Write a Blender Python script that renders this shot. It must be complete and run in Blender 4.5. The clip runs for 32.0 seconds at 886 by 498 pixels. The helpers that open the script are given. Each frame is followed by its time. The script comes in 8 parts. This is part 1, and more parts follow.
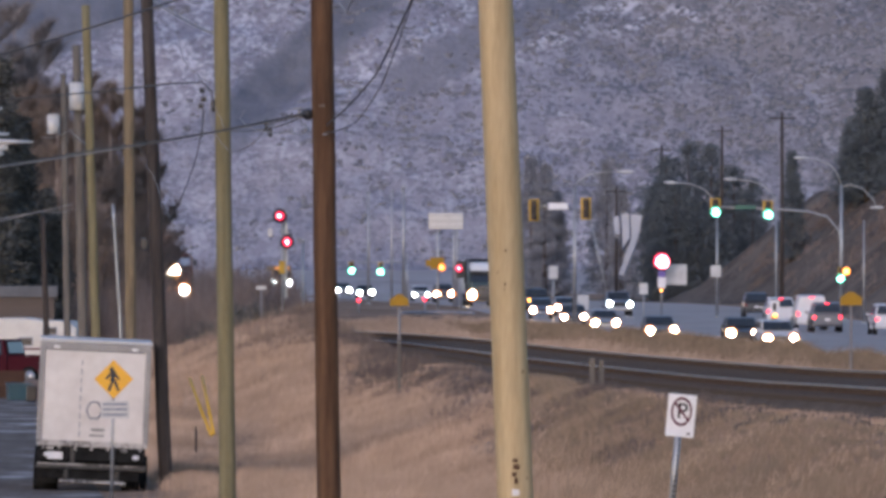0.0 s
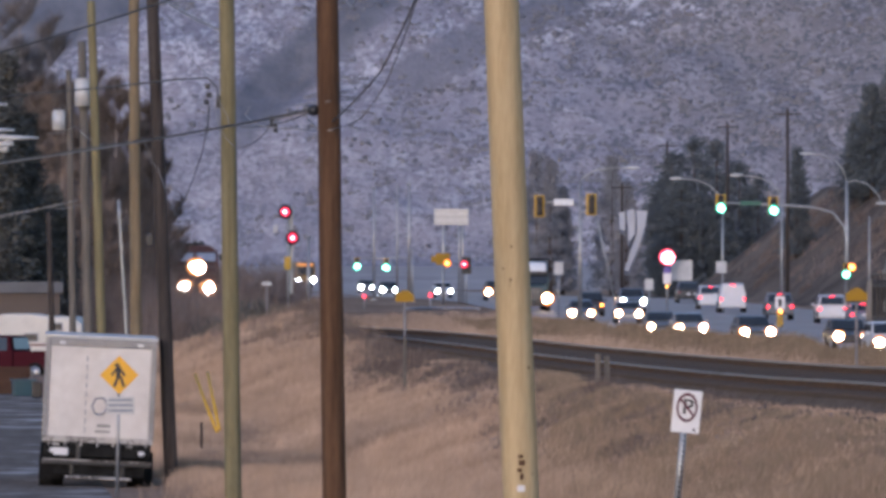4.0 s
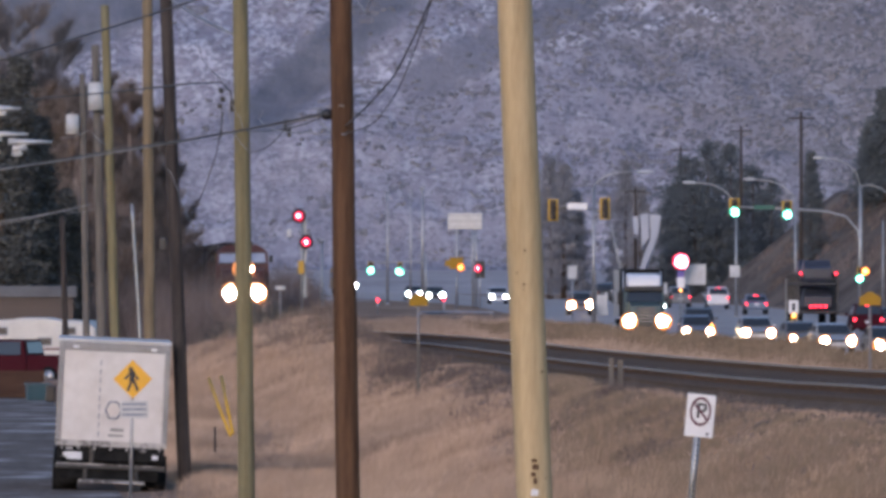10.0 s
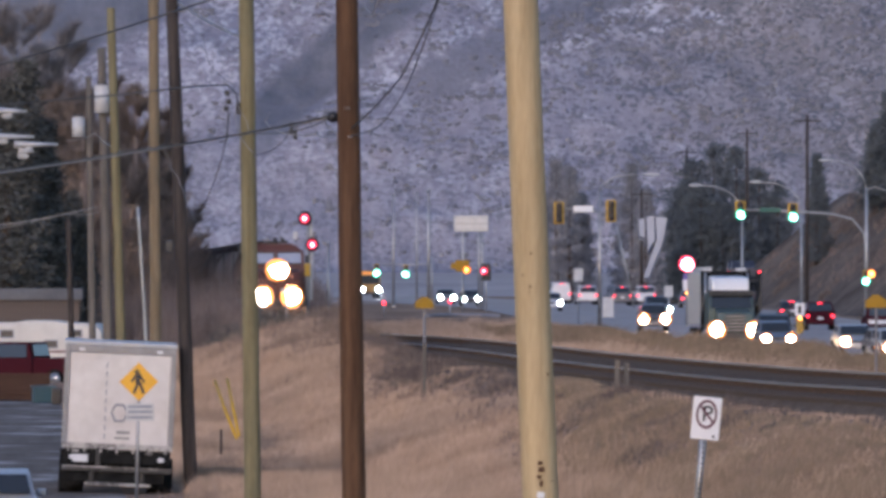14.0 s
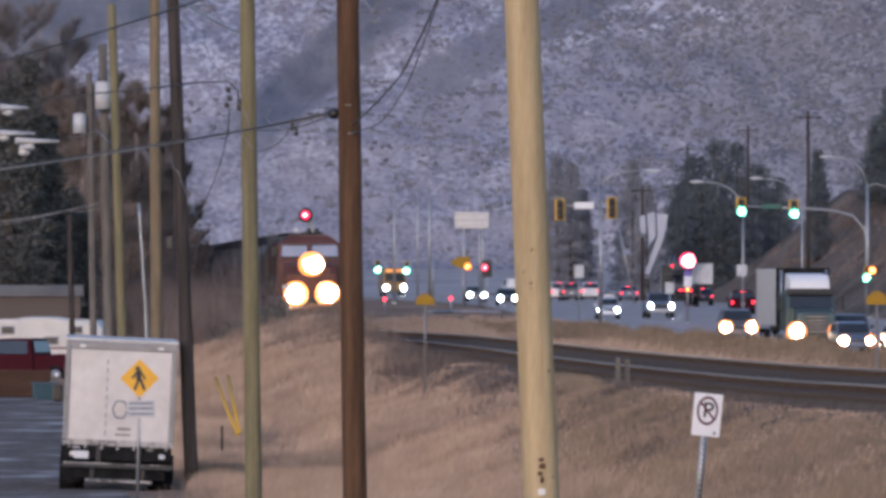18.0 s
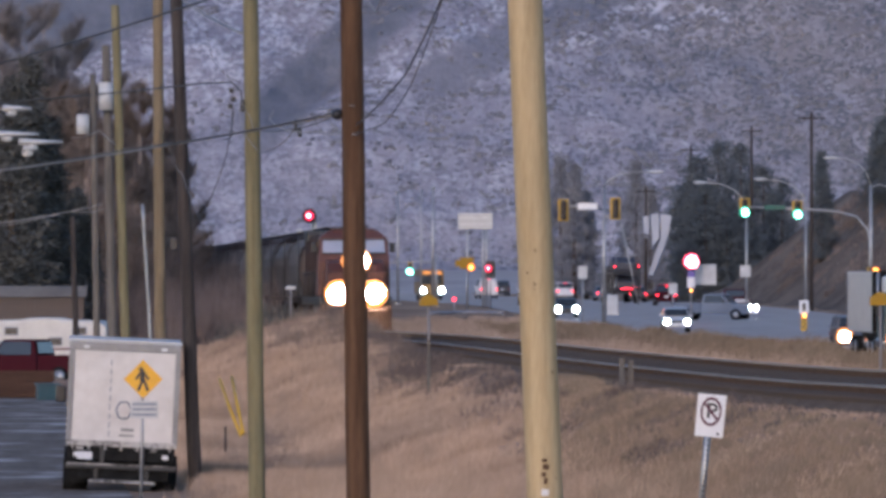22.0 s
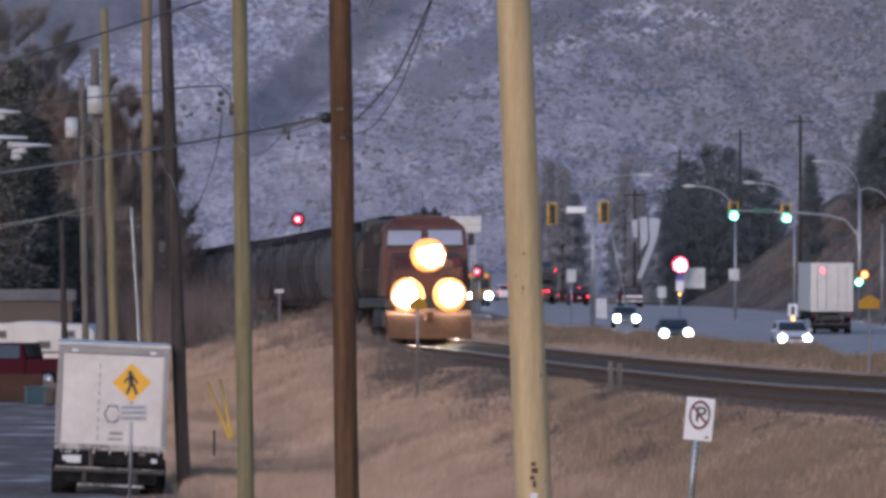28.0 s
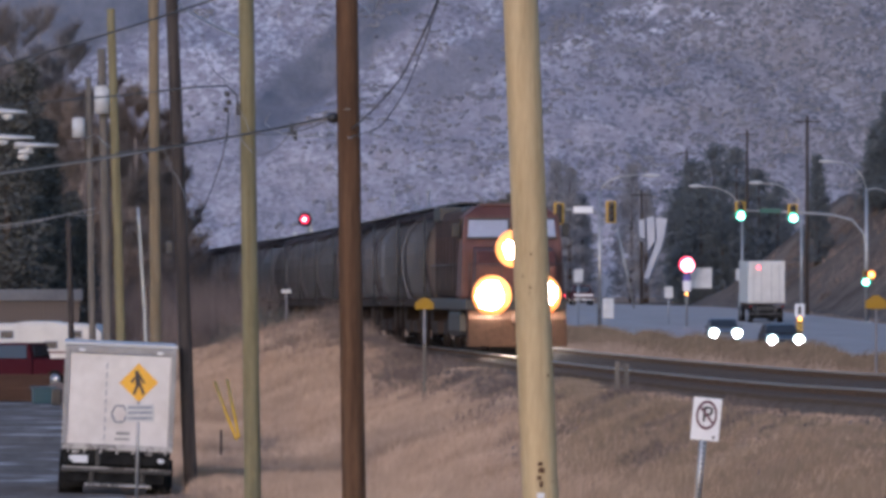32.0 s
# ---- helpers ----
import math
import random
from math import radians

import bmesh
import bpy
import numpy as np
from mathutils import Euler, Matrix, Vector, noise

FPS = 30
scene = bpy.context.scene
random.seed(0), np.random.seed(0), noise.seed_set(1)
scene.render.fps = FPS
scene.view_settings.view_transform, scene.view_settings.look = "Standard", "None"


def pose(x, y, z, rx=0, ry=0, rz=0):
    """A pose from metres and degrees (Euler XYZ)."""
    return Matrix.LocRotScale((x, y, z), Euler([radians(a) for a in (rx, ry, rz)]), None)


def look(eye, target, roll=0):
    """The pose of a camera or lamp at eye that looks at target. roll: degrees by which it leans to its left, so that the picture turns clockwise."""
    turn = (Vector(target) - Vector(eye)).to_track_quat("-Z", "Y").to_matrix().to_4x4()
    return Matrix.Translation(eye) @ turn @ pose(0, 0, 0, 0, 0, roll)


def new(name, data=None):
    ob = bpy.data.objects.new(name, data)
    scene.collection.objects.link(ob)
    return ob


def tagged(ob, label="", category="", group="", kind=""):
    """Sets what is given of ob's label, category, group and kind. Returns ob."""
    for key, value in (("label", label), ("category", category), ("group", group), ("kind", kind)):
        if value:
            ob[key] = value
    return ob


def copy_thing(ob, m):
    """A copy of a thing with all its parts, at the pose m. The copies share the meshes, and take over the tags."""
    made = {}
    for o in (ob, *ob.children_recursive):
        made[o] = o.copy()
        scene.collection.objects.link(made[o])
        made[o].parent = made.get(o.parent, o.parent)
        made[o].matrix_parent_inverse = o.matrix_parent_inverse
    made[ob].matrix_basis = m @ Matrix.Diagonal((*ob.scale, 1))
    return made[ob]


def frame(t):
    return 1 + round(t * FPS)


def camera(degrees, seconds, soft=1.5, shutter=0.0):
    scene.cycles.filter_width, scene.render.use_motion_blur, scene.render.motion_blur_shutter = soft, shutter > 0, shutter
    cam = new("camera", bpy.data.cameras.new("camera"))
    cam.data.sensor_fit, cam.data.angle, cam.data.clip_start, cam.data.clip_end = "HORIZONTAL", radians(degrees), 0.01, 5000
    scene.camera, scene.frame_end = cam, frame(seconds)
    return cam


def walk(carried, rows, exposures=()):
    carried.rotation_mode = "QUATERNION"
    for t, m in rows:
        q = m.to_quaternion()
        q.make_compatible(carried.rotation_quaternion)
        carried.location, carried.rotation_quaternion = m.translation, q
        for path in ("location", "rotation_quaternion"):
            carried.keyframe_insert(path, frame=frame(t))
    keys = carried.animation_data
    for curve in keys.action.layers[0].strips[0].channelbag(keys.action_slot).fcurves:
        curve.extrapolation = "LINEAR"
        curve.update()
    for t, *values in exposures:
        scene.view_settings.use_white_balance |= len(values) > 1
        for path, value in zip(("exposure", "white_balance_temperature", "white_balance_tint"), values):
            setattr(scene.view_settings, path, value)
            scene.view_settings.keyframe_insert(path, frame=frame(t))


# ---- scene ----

from collections import defaultdict

# ---- camera: long lens on a stand, 5.1 m over the street ----
EYE_Z = 5.1
cam = camera(5.611, 32.0, soft=3.6)
# seconds, pitch, yaw in degrees: a long lens on a slightly shaken stand
SHAKE = [
    (0, -0.0165, -0.0931), (0.5, -0.0326, -0.0820), (1, -0.0494, -0.0766), (1.5, -0.0218, -0.0766), (2, -0.0383, -0.0548), (2.5, -0.0494, -0.0820),
    (3, -0.0494, -0.0602), (3.5, -0.0491, -0.0659), (5.5, -0.0054, -0.0054), (6, 0.0000, 0.0000), (6.5, 0.0165, 0.0057), (7, 0.0111, 0.0165),
    (7.5, 0.0165, 0.0000), (8, 0.0057, 0.0057), (8.5, 0.0000, -0.0165), (9, -0.0165, 0.0222), (9.5, -0.0276, 0.0218), (10, -0.0165, 0.0276),
    (10.5, -0.0276, 0.0111), (11, -0.0218, 0.0165), (11.5, -0.0326, 0.0440), (12, -0.0111, 0.0548), (12.5, 0.0111, 0.0877), (13, 0.0276, 0.0824),
    (13.5, 0.0437, 0.0659), (14, 0.0000, 0.0659), (14.5, -0.0165, 0.0713), (16.5, 0.0057, 0.0935), (17, 0.0111, 0.0935), (17.5, 0.0000, 0.0877),
    (18, -0.0218, 0.0713), (18.5, -0.0440, 0.0713), (19, -0.0107, 0.0605), (19.5, 0.0329, 0.0383), (20, 0.0551, 0.0605), (20.5, 0.0329, 0.0548),
    (21, 0.0057, 0.0383), (21.5, 0.0000, 0.0824), (22, -0.0165, 0.0935), (22.5, 0.0000, 0.0935), (23, 0.0000, 0.0659), (23.5, 0.0111, 0.0494),
    (24, 0.0054, 0.0548), (24.5, -0.0057, 0.0770), (25, -0.0107, 0.0276), (25.5, -0.0054, 0.0222), (27.5, 0.0222, 0.0165), (28, 0.0054, 0.0222),
    (28.5, 0.0111, 0.0111), (29, -0.0054, 0.0276), (29.5, 0.0054, 0.0440), (30, 0.0054, 0.0605), (30.5, 0.0276, 0.0440), (31, -0.0054, 0.0440),
    (31.5, 0.0000, 0.0548), (32, 0.0054, 0.0659),
]
walk(cam, [(t, pose(0, 0, EYE_Z, 90 + p, 0, w)) for t, p, w in SHAKE], exposures=[(0, 1.06, 6480, 23), (3, 1.06, 6430, 23), (6, 1.06, 6340, 23), (10, 1.06, 6330, 23), (14, 1.07, 6400, 23.5), (19, 1.07, 6400, 23.5), (22, 1.06, 6290, 23), (25, 1.06, 6250, 23), (27.5, 0.96, 6230, 23), (29, 0.92, 6220, 23), (30.5, 0.96, 6210, 23), (32, 1.05, 6190, 23)])

# ---- dusk sky under thin cloud ----
world = bpy.data.worlds.new("dusk_sky")
scene.world = world
world.use_nodes = True
wn = world.node_tree.nodes
sky = wn.new("ShaderNodeTexSky")
sky.sky_type, sky.sun_disc = "NISHITA", False
sky.sun_elevation, sky.sun_rotation = radians(9), radians(200)
sky.air_density, sky.dust_density, sky.ozone_density = 1.0, 0.6, 2.5
wn["Background"].inputs["Strength"].default_value = 0.13
world.node_tree.links.new(sky.outputs[0], wn["Background"].inputs["Color"])
sun = new("sun", bpy.data.lights.new("sun", "SUN"))
sun.data.energy, sun.data.angle, sun.data.color = 0.55, radians(25), (1.0, 0.86, 0.80)
sun.matrix_world = look((0, 0, 0), (0.34, 0.93, -0.35))


# ---- materials ----
def shader(name, rough=0.7, metal=0.0):
    m = bpy.data.materials.new(name)
    m.use_nodes = True
    b = m.node_tree.nodes["Principled BSDF"]
    b.inputs["Roughness"].default_value, b.inputs["Metallic"].default_value = rough, metal
    if rough >= 0.7 and not metal:
        b.inputs["Specular IOR Level"].default_value = 0.0 if rough >= 0.95 else 0.08
    return m, m.node_tree.nodes, m.node_tree.links, b


def noise_mat(name, low, high, scale=4.0, stretch=(1, 1, 1), rough=0.8, metal=0.0, bump=0.25, fine=18.0, spread=(0.35, 0.65), stain=None, stain_at=(0.55, 0.75), island=0.0):
    """Two colours mixed by a coarse and a fine noise, with relief; stain adds a third in patches."""
    m, n, l, b = shader(name, rough, metal)
    co, mp = n.new("ShaderNodeTexCoord"), n.new("ShaderNodeMapping")
    mp.inputs["Scale"].default_value = stretch
    l.new(co.outputs["Object"], mp.inputs[0])
    a, f = n.new("ShaderNodeTexNoise"), n.new("ShaderNodeTexNoise")
    a.inputs["Scale"].default_value, f.inputs["Scale"].default_value = scale, fine
    a.inputs["Detail"].default_value, f.inputs["Detail"].default_value = 6, 4
    l.new(mp.outputs[0], a.inputs["Vector"]), l.new(mp.outputs[0], f.inputs["Vector"])
    mixn = n.new("ShaderNodeMix")
    mixn.inputs["Factor"].default_value = 0.4
    l.new(a.outputs[0], mixn.inputs["A"]), l.new(f.outputs[0], mixn.inputs["B"])
    r = n.new("ShaderNodeValToRGB")
    r.color_ramp.elements[0].position, r.color_ramp.elements[1].position = spread
    r.color_ramp.elements[0].color, r.color_ramp.elements[1].color = (*low, 1), (*high, 1)
    l.new(mixn.outputs[0], r.inputs[0])
    col = r.outputs[0]
    if stain:
        s, sr, mx = n.new("ShaderNodeTexNoise"), n.new("ShaderNodeValToRGB"), n.new("ShaderNodeMix")
        s.inputs["Scale"].default_value, s.inputs["Detail"].default_value = scale * 0.23, 5
        sr.color_ramp.elements[0].position, sr.color_ramp.elements[1].position = stain_at
        mx.data_type = "RGBA"
        l.new(co.outputs["Object"], s.inputs["Vector"]), l.new(s.outputs[0], sr.inputs[0]), l.new(sr.outputs[0], mx.inputs["Factor"])
        l.new(col, mx.inputs["A"])
        mx.inputs["B"].default_value = (*stain, 1)
        col = mx.outputs["Result"]
    if island:
        g, hs, mr = n.new("ShaderNodeNewGeometry"), n.new("ShaderNodeHueSaturation"), n.new("ShaderNodeMapRange")
        mr.inputs["To Min"].default_value, mr.inputs["To Max"].default_value = 1 - island, 1 + island
        l.new(g.outputs["Random Per Island"], mr.inputs[0]), l.new(mr.outputs[0], hs.inputs["Value"]), l.new(col, hs.inputs["Color"])
        col = hs.outputs[0]
    l.new(col, b.inputs["Base Color"])
    if bump:
        bp = n.new("ShaderNodeBump")
        bp.inputs["Strength"].default_value, bp.inputs["Distance"].default_value = bump, 0.03
        l.new(mixn.outputs[0], bp.inputs["Height"]), l.new(bp.outputs[0], b.inputs["Normal"])
    return m


def glow(name, color, strength):
    m, n, l, b = shader(name, 0.3)
    b.inputs["Base Color"].default_value = (*color, 1)
    b.inputs["Emission Color"].default_value, b.inputs["Emission Strength"].default_value = (*color, 1), strength
    return m


def paint(name, color, rough=0.35, dirt=0.25, metal=0.0):
    """Vehicle or sign paint with road film."""
    d = tuple(c * (1 - dirt) + 0.10 * dirt for c in color)
    return noise_mat(name, d, color, 1.6, rough=rough, metal=metal, bump=0.02, fine=9.0, spread=(0.3, 0.6))


def glass(name):
    m, n, l, b = shader(name, 0.06)
    b.inputs["Base Color"].default_value = (0.03, 0.035, 0.04, 1)
    b.inputs["Specular IOR Level"].default_value = 0.8
    return m


WOOD_FRESH = noise_mat("pine_pole_fresh", (0.36, 0.27, 0.15), (0.52, 0.41, 0.25), 2.0, (5, 5, 0.35), 0.8, bump=0.3, stain=(0.30, 0.21, 0.11), stain_at=(0.58, 0.72))
WOOD_BROWN = noise_mat("pole_brown", (0.066, 0.037, 0.024), (0.145, 0.083, 0.050), 2.2, (6, 6, 0.3), 0.85, bump=0.4, stain=(0.07, 0.04, 0.025))
WOOD_GREEN = noise_mat("pole_treated_green", (0.15, 0.13, 0.075), (0.25, 0.22, 0.13), 2.0, (5, 5, 0.3), 0.85, bump=0.3)
WOOD_DARK = noise_mat("pole_creosote", (0.03, 0.026, 0.026), (0.085, 0.072, 0.066), 2.0, (5, 5, 0.3), 0.8, bump=0.3)
WOOD_TAN = noise_mat("pole_weathered_tan", (0.150, 0.116, 0.076), (0.255, 0.200, 0.132), 2.0, (5, 5, 0.3), 0.85, bump=0.3)
WOOD_GREY = noise_mat("pole_grey", (0.10, 0.09, 0.08), (0.2, 0.18, 0.16), 2.0, (5, 5, 0.3), 0.85, bump=0.3)
STEEL = noise_mat("galvanised_steel", (0.30, 0.31, 0.32), (0.46, 0.47, 0.48), 3.0, rough=0.45, metal=0.7, bump=0.05)
DARK_STEEL = noise_mat("dark_steel", (0.03, 0.03, 0.032), (0.08, 0.078, 0.075), 3.0, rough=0.6, metal=0.3, bump=0.1)
RAIL_TOP = noise_mat("worn_rail", (0.55, 0.51, 0.48), (0.85, 0.81, 0.78), 2.0, rough=0.32, metal=1.0, bump=0.02)
RUST = noise_mat("rusty_rail_web", (0.07, 0.04, 0.025), (0.15, 0.085, 0.05), 3.0, rough=0.8, bump=0.3)
CABLE = noise_mat("cable_black", (0.02, 0.02, 0.022), (0.05, 0.05, 0.052), 2.0, rough=0.6, bump=0.0)
CABLE_PALE = noise_mat("cable_grey", (0.16, 0.16, 0.17), (0.28, 0.28, 0.29), 2.0, rough=0.5, bump=0.0)
CERAMIC = noise_mat("grey_enamel", (0.42, 0.43, 0.44), (0.58, 0.59, 0.60), 2.0, rough=0.4, bump=0.03)
# base colour made pale for the sky reflected off the damp surface
ASPHALT = noise_mat("damp_asphalt", (0.31, 0.258, 0.226), (0.41, 0.345, 0.306), 0.35, (1, 0.15, 1), rough=0.6, bump=0.08, fine=9.0, stain=(0.43, 0.378, 0.35), stain_at=(0.5, 0.75))
STREET = noise_mat("street_asphalt_salted", (0.160, 0.137, 0.121), (0.228, 0.196, 0.173), 1.6, (1, 0.16, 1), rough=0.95, bump=0.2, fine=7.0, spread=(0.38, 0.62), stain=(0.50, 0.47, 0.455), stain_at=(0.54, 0.68))
BALLAST = noise_mat("ballast", (0.088, 0.070, 0.058), (0.175, 0.140, 0.116), 3.0, rough=0.95, bump=0.8, fine=14.0, island=0.4)
TIE = noise_mat("creosoted_tie", (0.060, 0.046, 0.037), (0.125, 0.098, 0.079), 2.0, (1, 5, 5), rough=0.9)
GRASS_GROUND = noise_mat("dry_grass_ground", (0.23, 0.157, 0.115), (0.42, 0.305, 0.228), 0.16, (1, 0.45, 1), rough=0.95, bump=0.5, fine=2.3, spread=(0.32, 0.68), stain=(0.16, 0.105, 0.075), stain_at=(0.52, 0.74))
GRASS = noise_mat("dry_grass", (0.29, 0.207, 0.153), (0.55, 0.405, 0.306), 0.2, rough=0.95, bump=0.0, fine=1.2, island=0.12)
VERGE = noise_mat("verge_grass", (0.16, 0.115, 0.08), (0.31, 0.235, 0.165), 0.4, rough=0.95, bump=0.0, fine=3.0, island=0.25)
BANK_EARTH = noise_mat("brushy_bank_earth", (0.092, 0.077, 0.070), (0.182, 0.152, 0.132), 0.14, (1, 0.3, 1), rough=0.95, bump=0.6, fine=1.1, spread=(0.36, 0.64), stain=(0.25, 0.20, 0.165), stain_at=(0.55, 0.7))
# distant ground coloured pale to stand for the haze over it
FAR_FIELD = noise_mat("hazed_far_field", (0.36, 0.325, 0.318), (0.50, 0.455, 0.445), 0.05, (1, 0.12, 1), rough=0.95, bump=0.3, fine=0.6)
STALK = noise_mat("dark_stalks", (0.185, 0.142, 0.104), (0.315, 0.246, 0.182), 0.3, rough=0.95, bump=0.0, fine=3.0, island=0.18)
BRUSH = noise_mat("bare_brush", (0.115, 0.092, 0.084), (0.205, 0.165, 0.148), 0.8, rough=0.95, bump=0.0, fine=5.0, island=0.4)
WEED = noise_mat("soft_brown_weeds", (0.185, 0.140, 0.115), (0.325, 0.252, 0.208), 0.3, rough=0.95, bump=0.0, fine=2.0, island=0.2)
# brush colour raised to carry the haze in front of the twigs
BRUSH_HAZY = noise_mat("hazed_twigs", (0.150, 0.122, 0.113), (0.255, 0.208, 0.193), 0.5, rough=0.95, bump=0.0, fine=4.0, island=0.25)
# grey of the haze mixed into the tallest trees' branches
BRANCH_GREY = noise_mat("hazed_grey_branches", (0.185, 0.170, 0.175), (0.262, 0.243, 0.248), 0.5, rough=0.95, bump=0.0, fine=4.0, island=0.2)
BRANCH = noise_mat("bare_branches", (0.170, 0.137, 0.120), (0.275, 0.222, 0.195), 0.5, rough=0.95, bump=0.0, fine=4.0, island=0.35)
# two needle colours lightened and blued for the haze before distant trees
FAR_NEEDLE = noise_mat("hazed_far_needles", (0.090, 0.108, 0.124), (0.132, 0.153, 0.172), 0.3, rough=0.9, bump=0.0, fine=2.0, island=0.12)
PALE_NEEDLE = noise_mat("hazed_pale_needles", (0.205, 0.213, 0.245), (0.282, 0.290, 0.325), 0.3, rough=0.9, bump=0.0, fine=2.0, island=0.2)
NEEDLE = noise_mat("conifer_needles", (0.075, 0.078, 0.074), (0.130, 0.132, 0.126), 0.5, rough=0.9, bump=0.0, fine=4.0, island=0.3)
BARK = noise_mat("bark", (0.05, 0.036, 0.028), (0.12, 0.09, 0.07), 3.0, (4, 4, 0.6), rough=0.95, bump=0.5)
CONCRETE = noise_mat("concrete", (0.34, 0.34, 0.35), (0.5, 0.5, 0.5), 1.2, rough=0.85, bump=0.15)
BLACK = noise_mat("black_rubber", (0.010, 0.010, 0.010), (0.026, 0.026, 0.026), 3.0, rough=0.95, bump=0.1)
BLACK_PAINT = noise_mat("black_enamel", (0.012, 0.012, 0.014), (0.03, 0.03, 0.033), 2.0, rough=0.4, bump=0.03)
YELLOW = paint("signal_yellow", (0.62, 0.36, 0.02), 0.5)
# sign yellow mixed darker to carry the shade on the boards
YELLOW_DULL = paint("shaded_board_yellow", (0.36, 0.205, 0.025), 0.7)
YELLOW_SIGN = paint("sign_yellow", (0.78, 0.40, 0.015), 0.45, 0.1)
WHITE_SIGN = paint("sign_white", (0.74, 0.75, 0.78), 0.4, 0.1)
INK = noise_mat("sign_black", (0.02, 0.02, 0.022), (0.04, 0.04, 0.042), 2.0, rough=0.5, bump=0.0)
INK_GREY = noise_mat("faded_print", (0.20, 0.22, 0.27), (0.32, 0.34, 0.38), 3.0, rough=0.6, bump=0.0)
RED_INK = noise_mat("sign_red", (0.075, 0.012, 0.03), (0.12, 0.02, 0.045), 2.0, rough=0.5, bump=0.0)
GLASS = glass("car_glass")
CHROME = noise_mat("wheel_alloy", (0.35, 0.35, 0.36), (0.55, 0.55, 0.56), 2.0, rough=0.35, metal=0.8, bump=0.0)
PLATE = noise_mat("plate_white", (0.6, 0.61, 0.64), (0.72, 0.73, 0.75), 5.0, rough=0.5, bump=0.0)
LAMP_COOL = glow("lamp_cool_white", (0.90, 1.0, 0.98), 50)
# dim glowing discs that draw the bloom around each lamp
RING_COOL = glow("lamp_halo_cool", (0.55, 0.95, 0.9), 0.55)
RING_WARM = glow("lamp_halo_warm", (1.0, 0.33, 0.08), 0.60)
RING_TRAIN = glow("lamp_halo_train", (1.0, 0.36, 0.09), 0.75)
RING_RED = glow("lamp_halo_red", (1.0, 0.03, 0.09), 0.6)
RING_GREEN = glow("lamp_halo_green", (0.01, 0.62, 0.36), 0.45)
RING_AMBER = glow("lamp_halo_amber", (1.0, 0.22, 0.01), 0.55)
LAMP_WARM = glow("lamp_warm_white", (1.0, 0.72, 0.42), 45)
LAMP_AMBER = glow("lamp_amber", (1.0, 0.40, 0.06), 8)
LAMP_TRAIN = glow("lamp_train", (1.0, 0.88, 0.70), 110)
TAIL = glow("tail_red", (1.0, 0.03, 0.05), 3.0)
TAIL_OFF = paint("tail_lens", (0.24, 0.012, 0.016), 0.2, 0.1)
SIG_RED = glow("signal_red", (1.0, 0.32, 0.36), 5)
SIG_GREEN = glow("signal_green", (0.30, 1.0, 0.75), 6.0)
SIG_AMBER = glow("signal_amber", (1.0, 0.50, 0.10), 3.0)
SIG_OFF = noise_mat("unlit_lens", (0.02, 0.012, 0.01), (0.05, 0.03, 0.025), 2.0, rough=0.3, bump=0.0)


# ---- mesh helpers ----
def part(name, bm, material, parent=None, label=""):
    me = bpy.data.meshes.new(name)
    bm.to_mesh(me)
    bm.free()
    me.materials.append(material)
    ob = new(name, me)
    if parent:
        ob.parent = parent
    if label:
        ob["label"] = label
    return ob


def shared(name, me, parent, m=None):
    ob = new(name, me)
    ob.parent = parent
    if m is not None:
        ob.matrix_basis = m
    return ob


def thing(name, m, label, category, group="", kind=""):
    ob = new(name)
    ob.empty_display_size = 0.2
    ob.matrix_basis = m
    return tagged(ob, label, category, group, kind)


def smooth(bm):
    for f in bm.faces:
        f.smooth = True
    return bm


def box(sx, sy, sz, cx=0, cy=0, cz=0, bevel=0.0, rot=None, bm=None):
    own = bmesh.new()
    bmesh.ops.create_cube(own, size=1, matrix=Matrix.Diagonal((sx, sy, sz, 1)))
    if bevel:
        bmesh.ops.bevel(own, geom=own.edges[:], offset=min(bevel, 0.45 * min(sx, sy, sz)), segments=2, affect="EDGES", profile=0.6)
    own.transform(Matrix.Translation((cx, cy, cz)) @ (rot.to_4x4() if rot else Matrix()))
    return merge(bm, own)


def merge(bm, own):
    if bm is None:
        return own
    me = bpy.data.meshes.new("tmp")
    own.to_mesh(me)
    own.free()
    bm.from_mesh(me)
    bpy.data.meshes.remove(me)
    return bm


def rod(a, b, r0, r1=None, seg=10, bm=None, cap=True):
    """A round bar from a to b."""
    a, b = Vector(a), Vector(b)
    own = bmesh.new()
    bmesh.ops.create_cone(own, cap_ends=cap, segments=seg, radius1=r0, radius2=r0 if r1 is None else r1, depth=(b - a).length)
    smooth(own)
    own.transform(Matrix.Translation((a + b) / 2) @ (b - a).to_track_quat("Z", "Y").to_matrix().to_4x4())
    return merge(bm, own)


def pipe(points, r, seg=8, bm=None):
    """A tube along points, mitred."""
    own, rings = bmesh.new(), []
    pts = [Vector(p) for p in points]
    for i, p in enumerate(pts):
        d = (pts[min(i + 1, len(pts) - 1)] - pts[max(i - 1, 0)]).normalized()
        q = d.to_track_quat("Z", "Y")
        rr = r[i] if isinstance(r, (list, tuple)) else r
        rings.append([own.verts.new(p + q @ Vector((rr * math.cos(k * math.tau / seg), rr * math.sin(k * math.tau / seg), 0))) for k in range(seg)])
    for a, b in zip(rings, rings[1:]):
        for k in range(seg):
            own.faces.new((a[k], a[(k + 1) % seg], b[(k + 1) % seg], b[k]))
    own.faces.new(rings[0][::-1]), own.faces.new(rings[-1])
    return merge(bm, smooth(own))


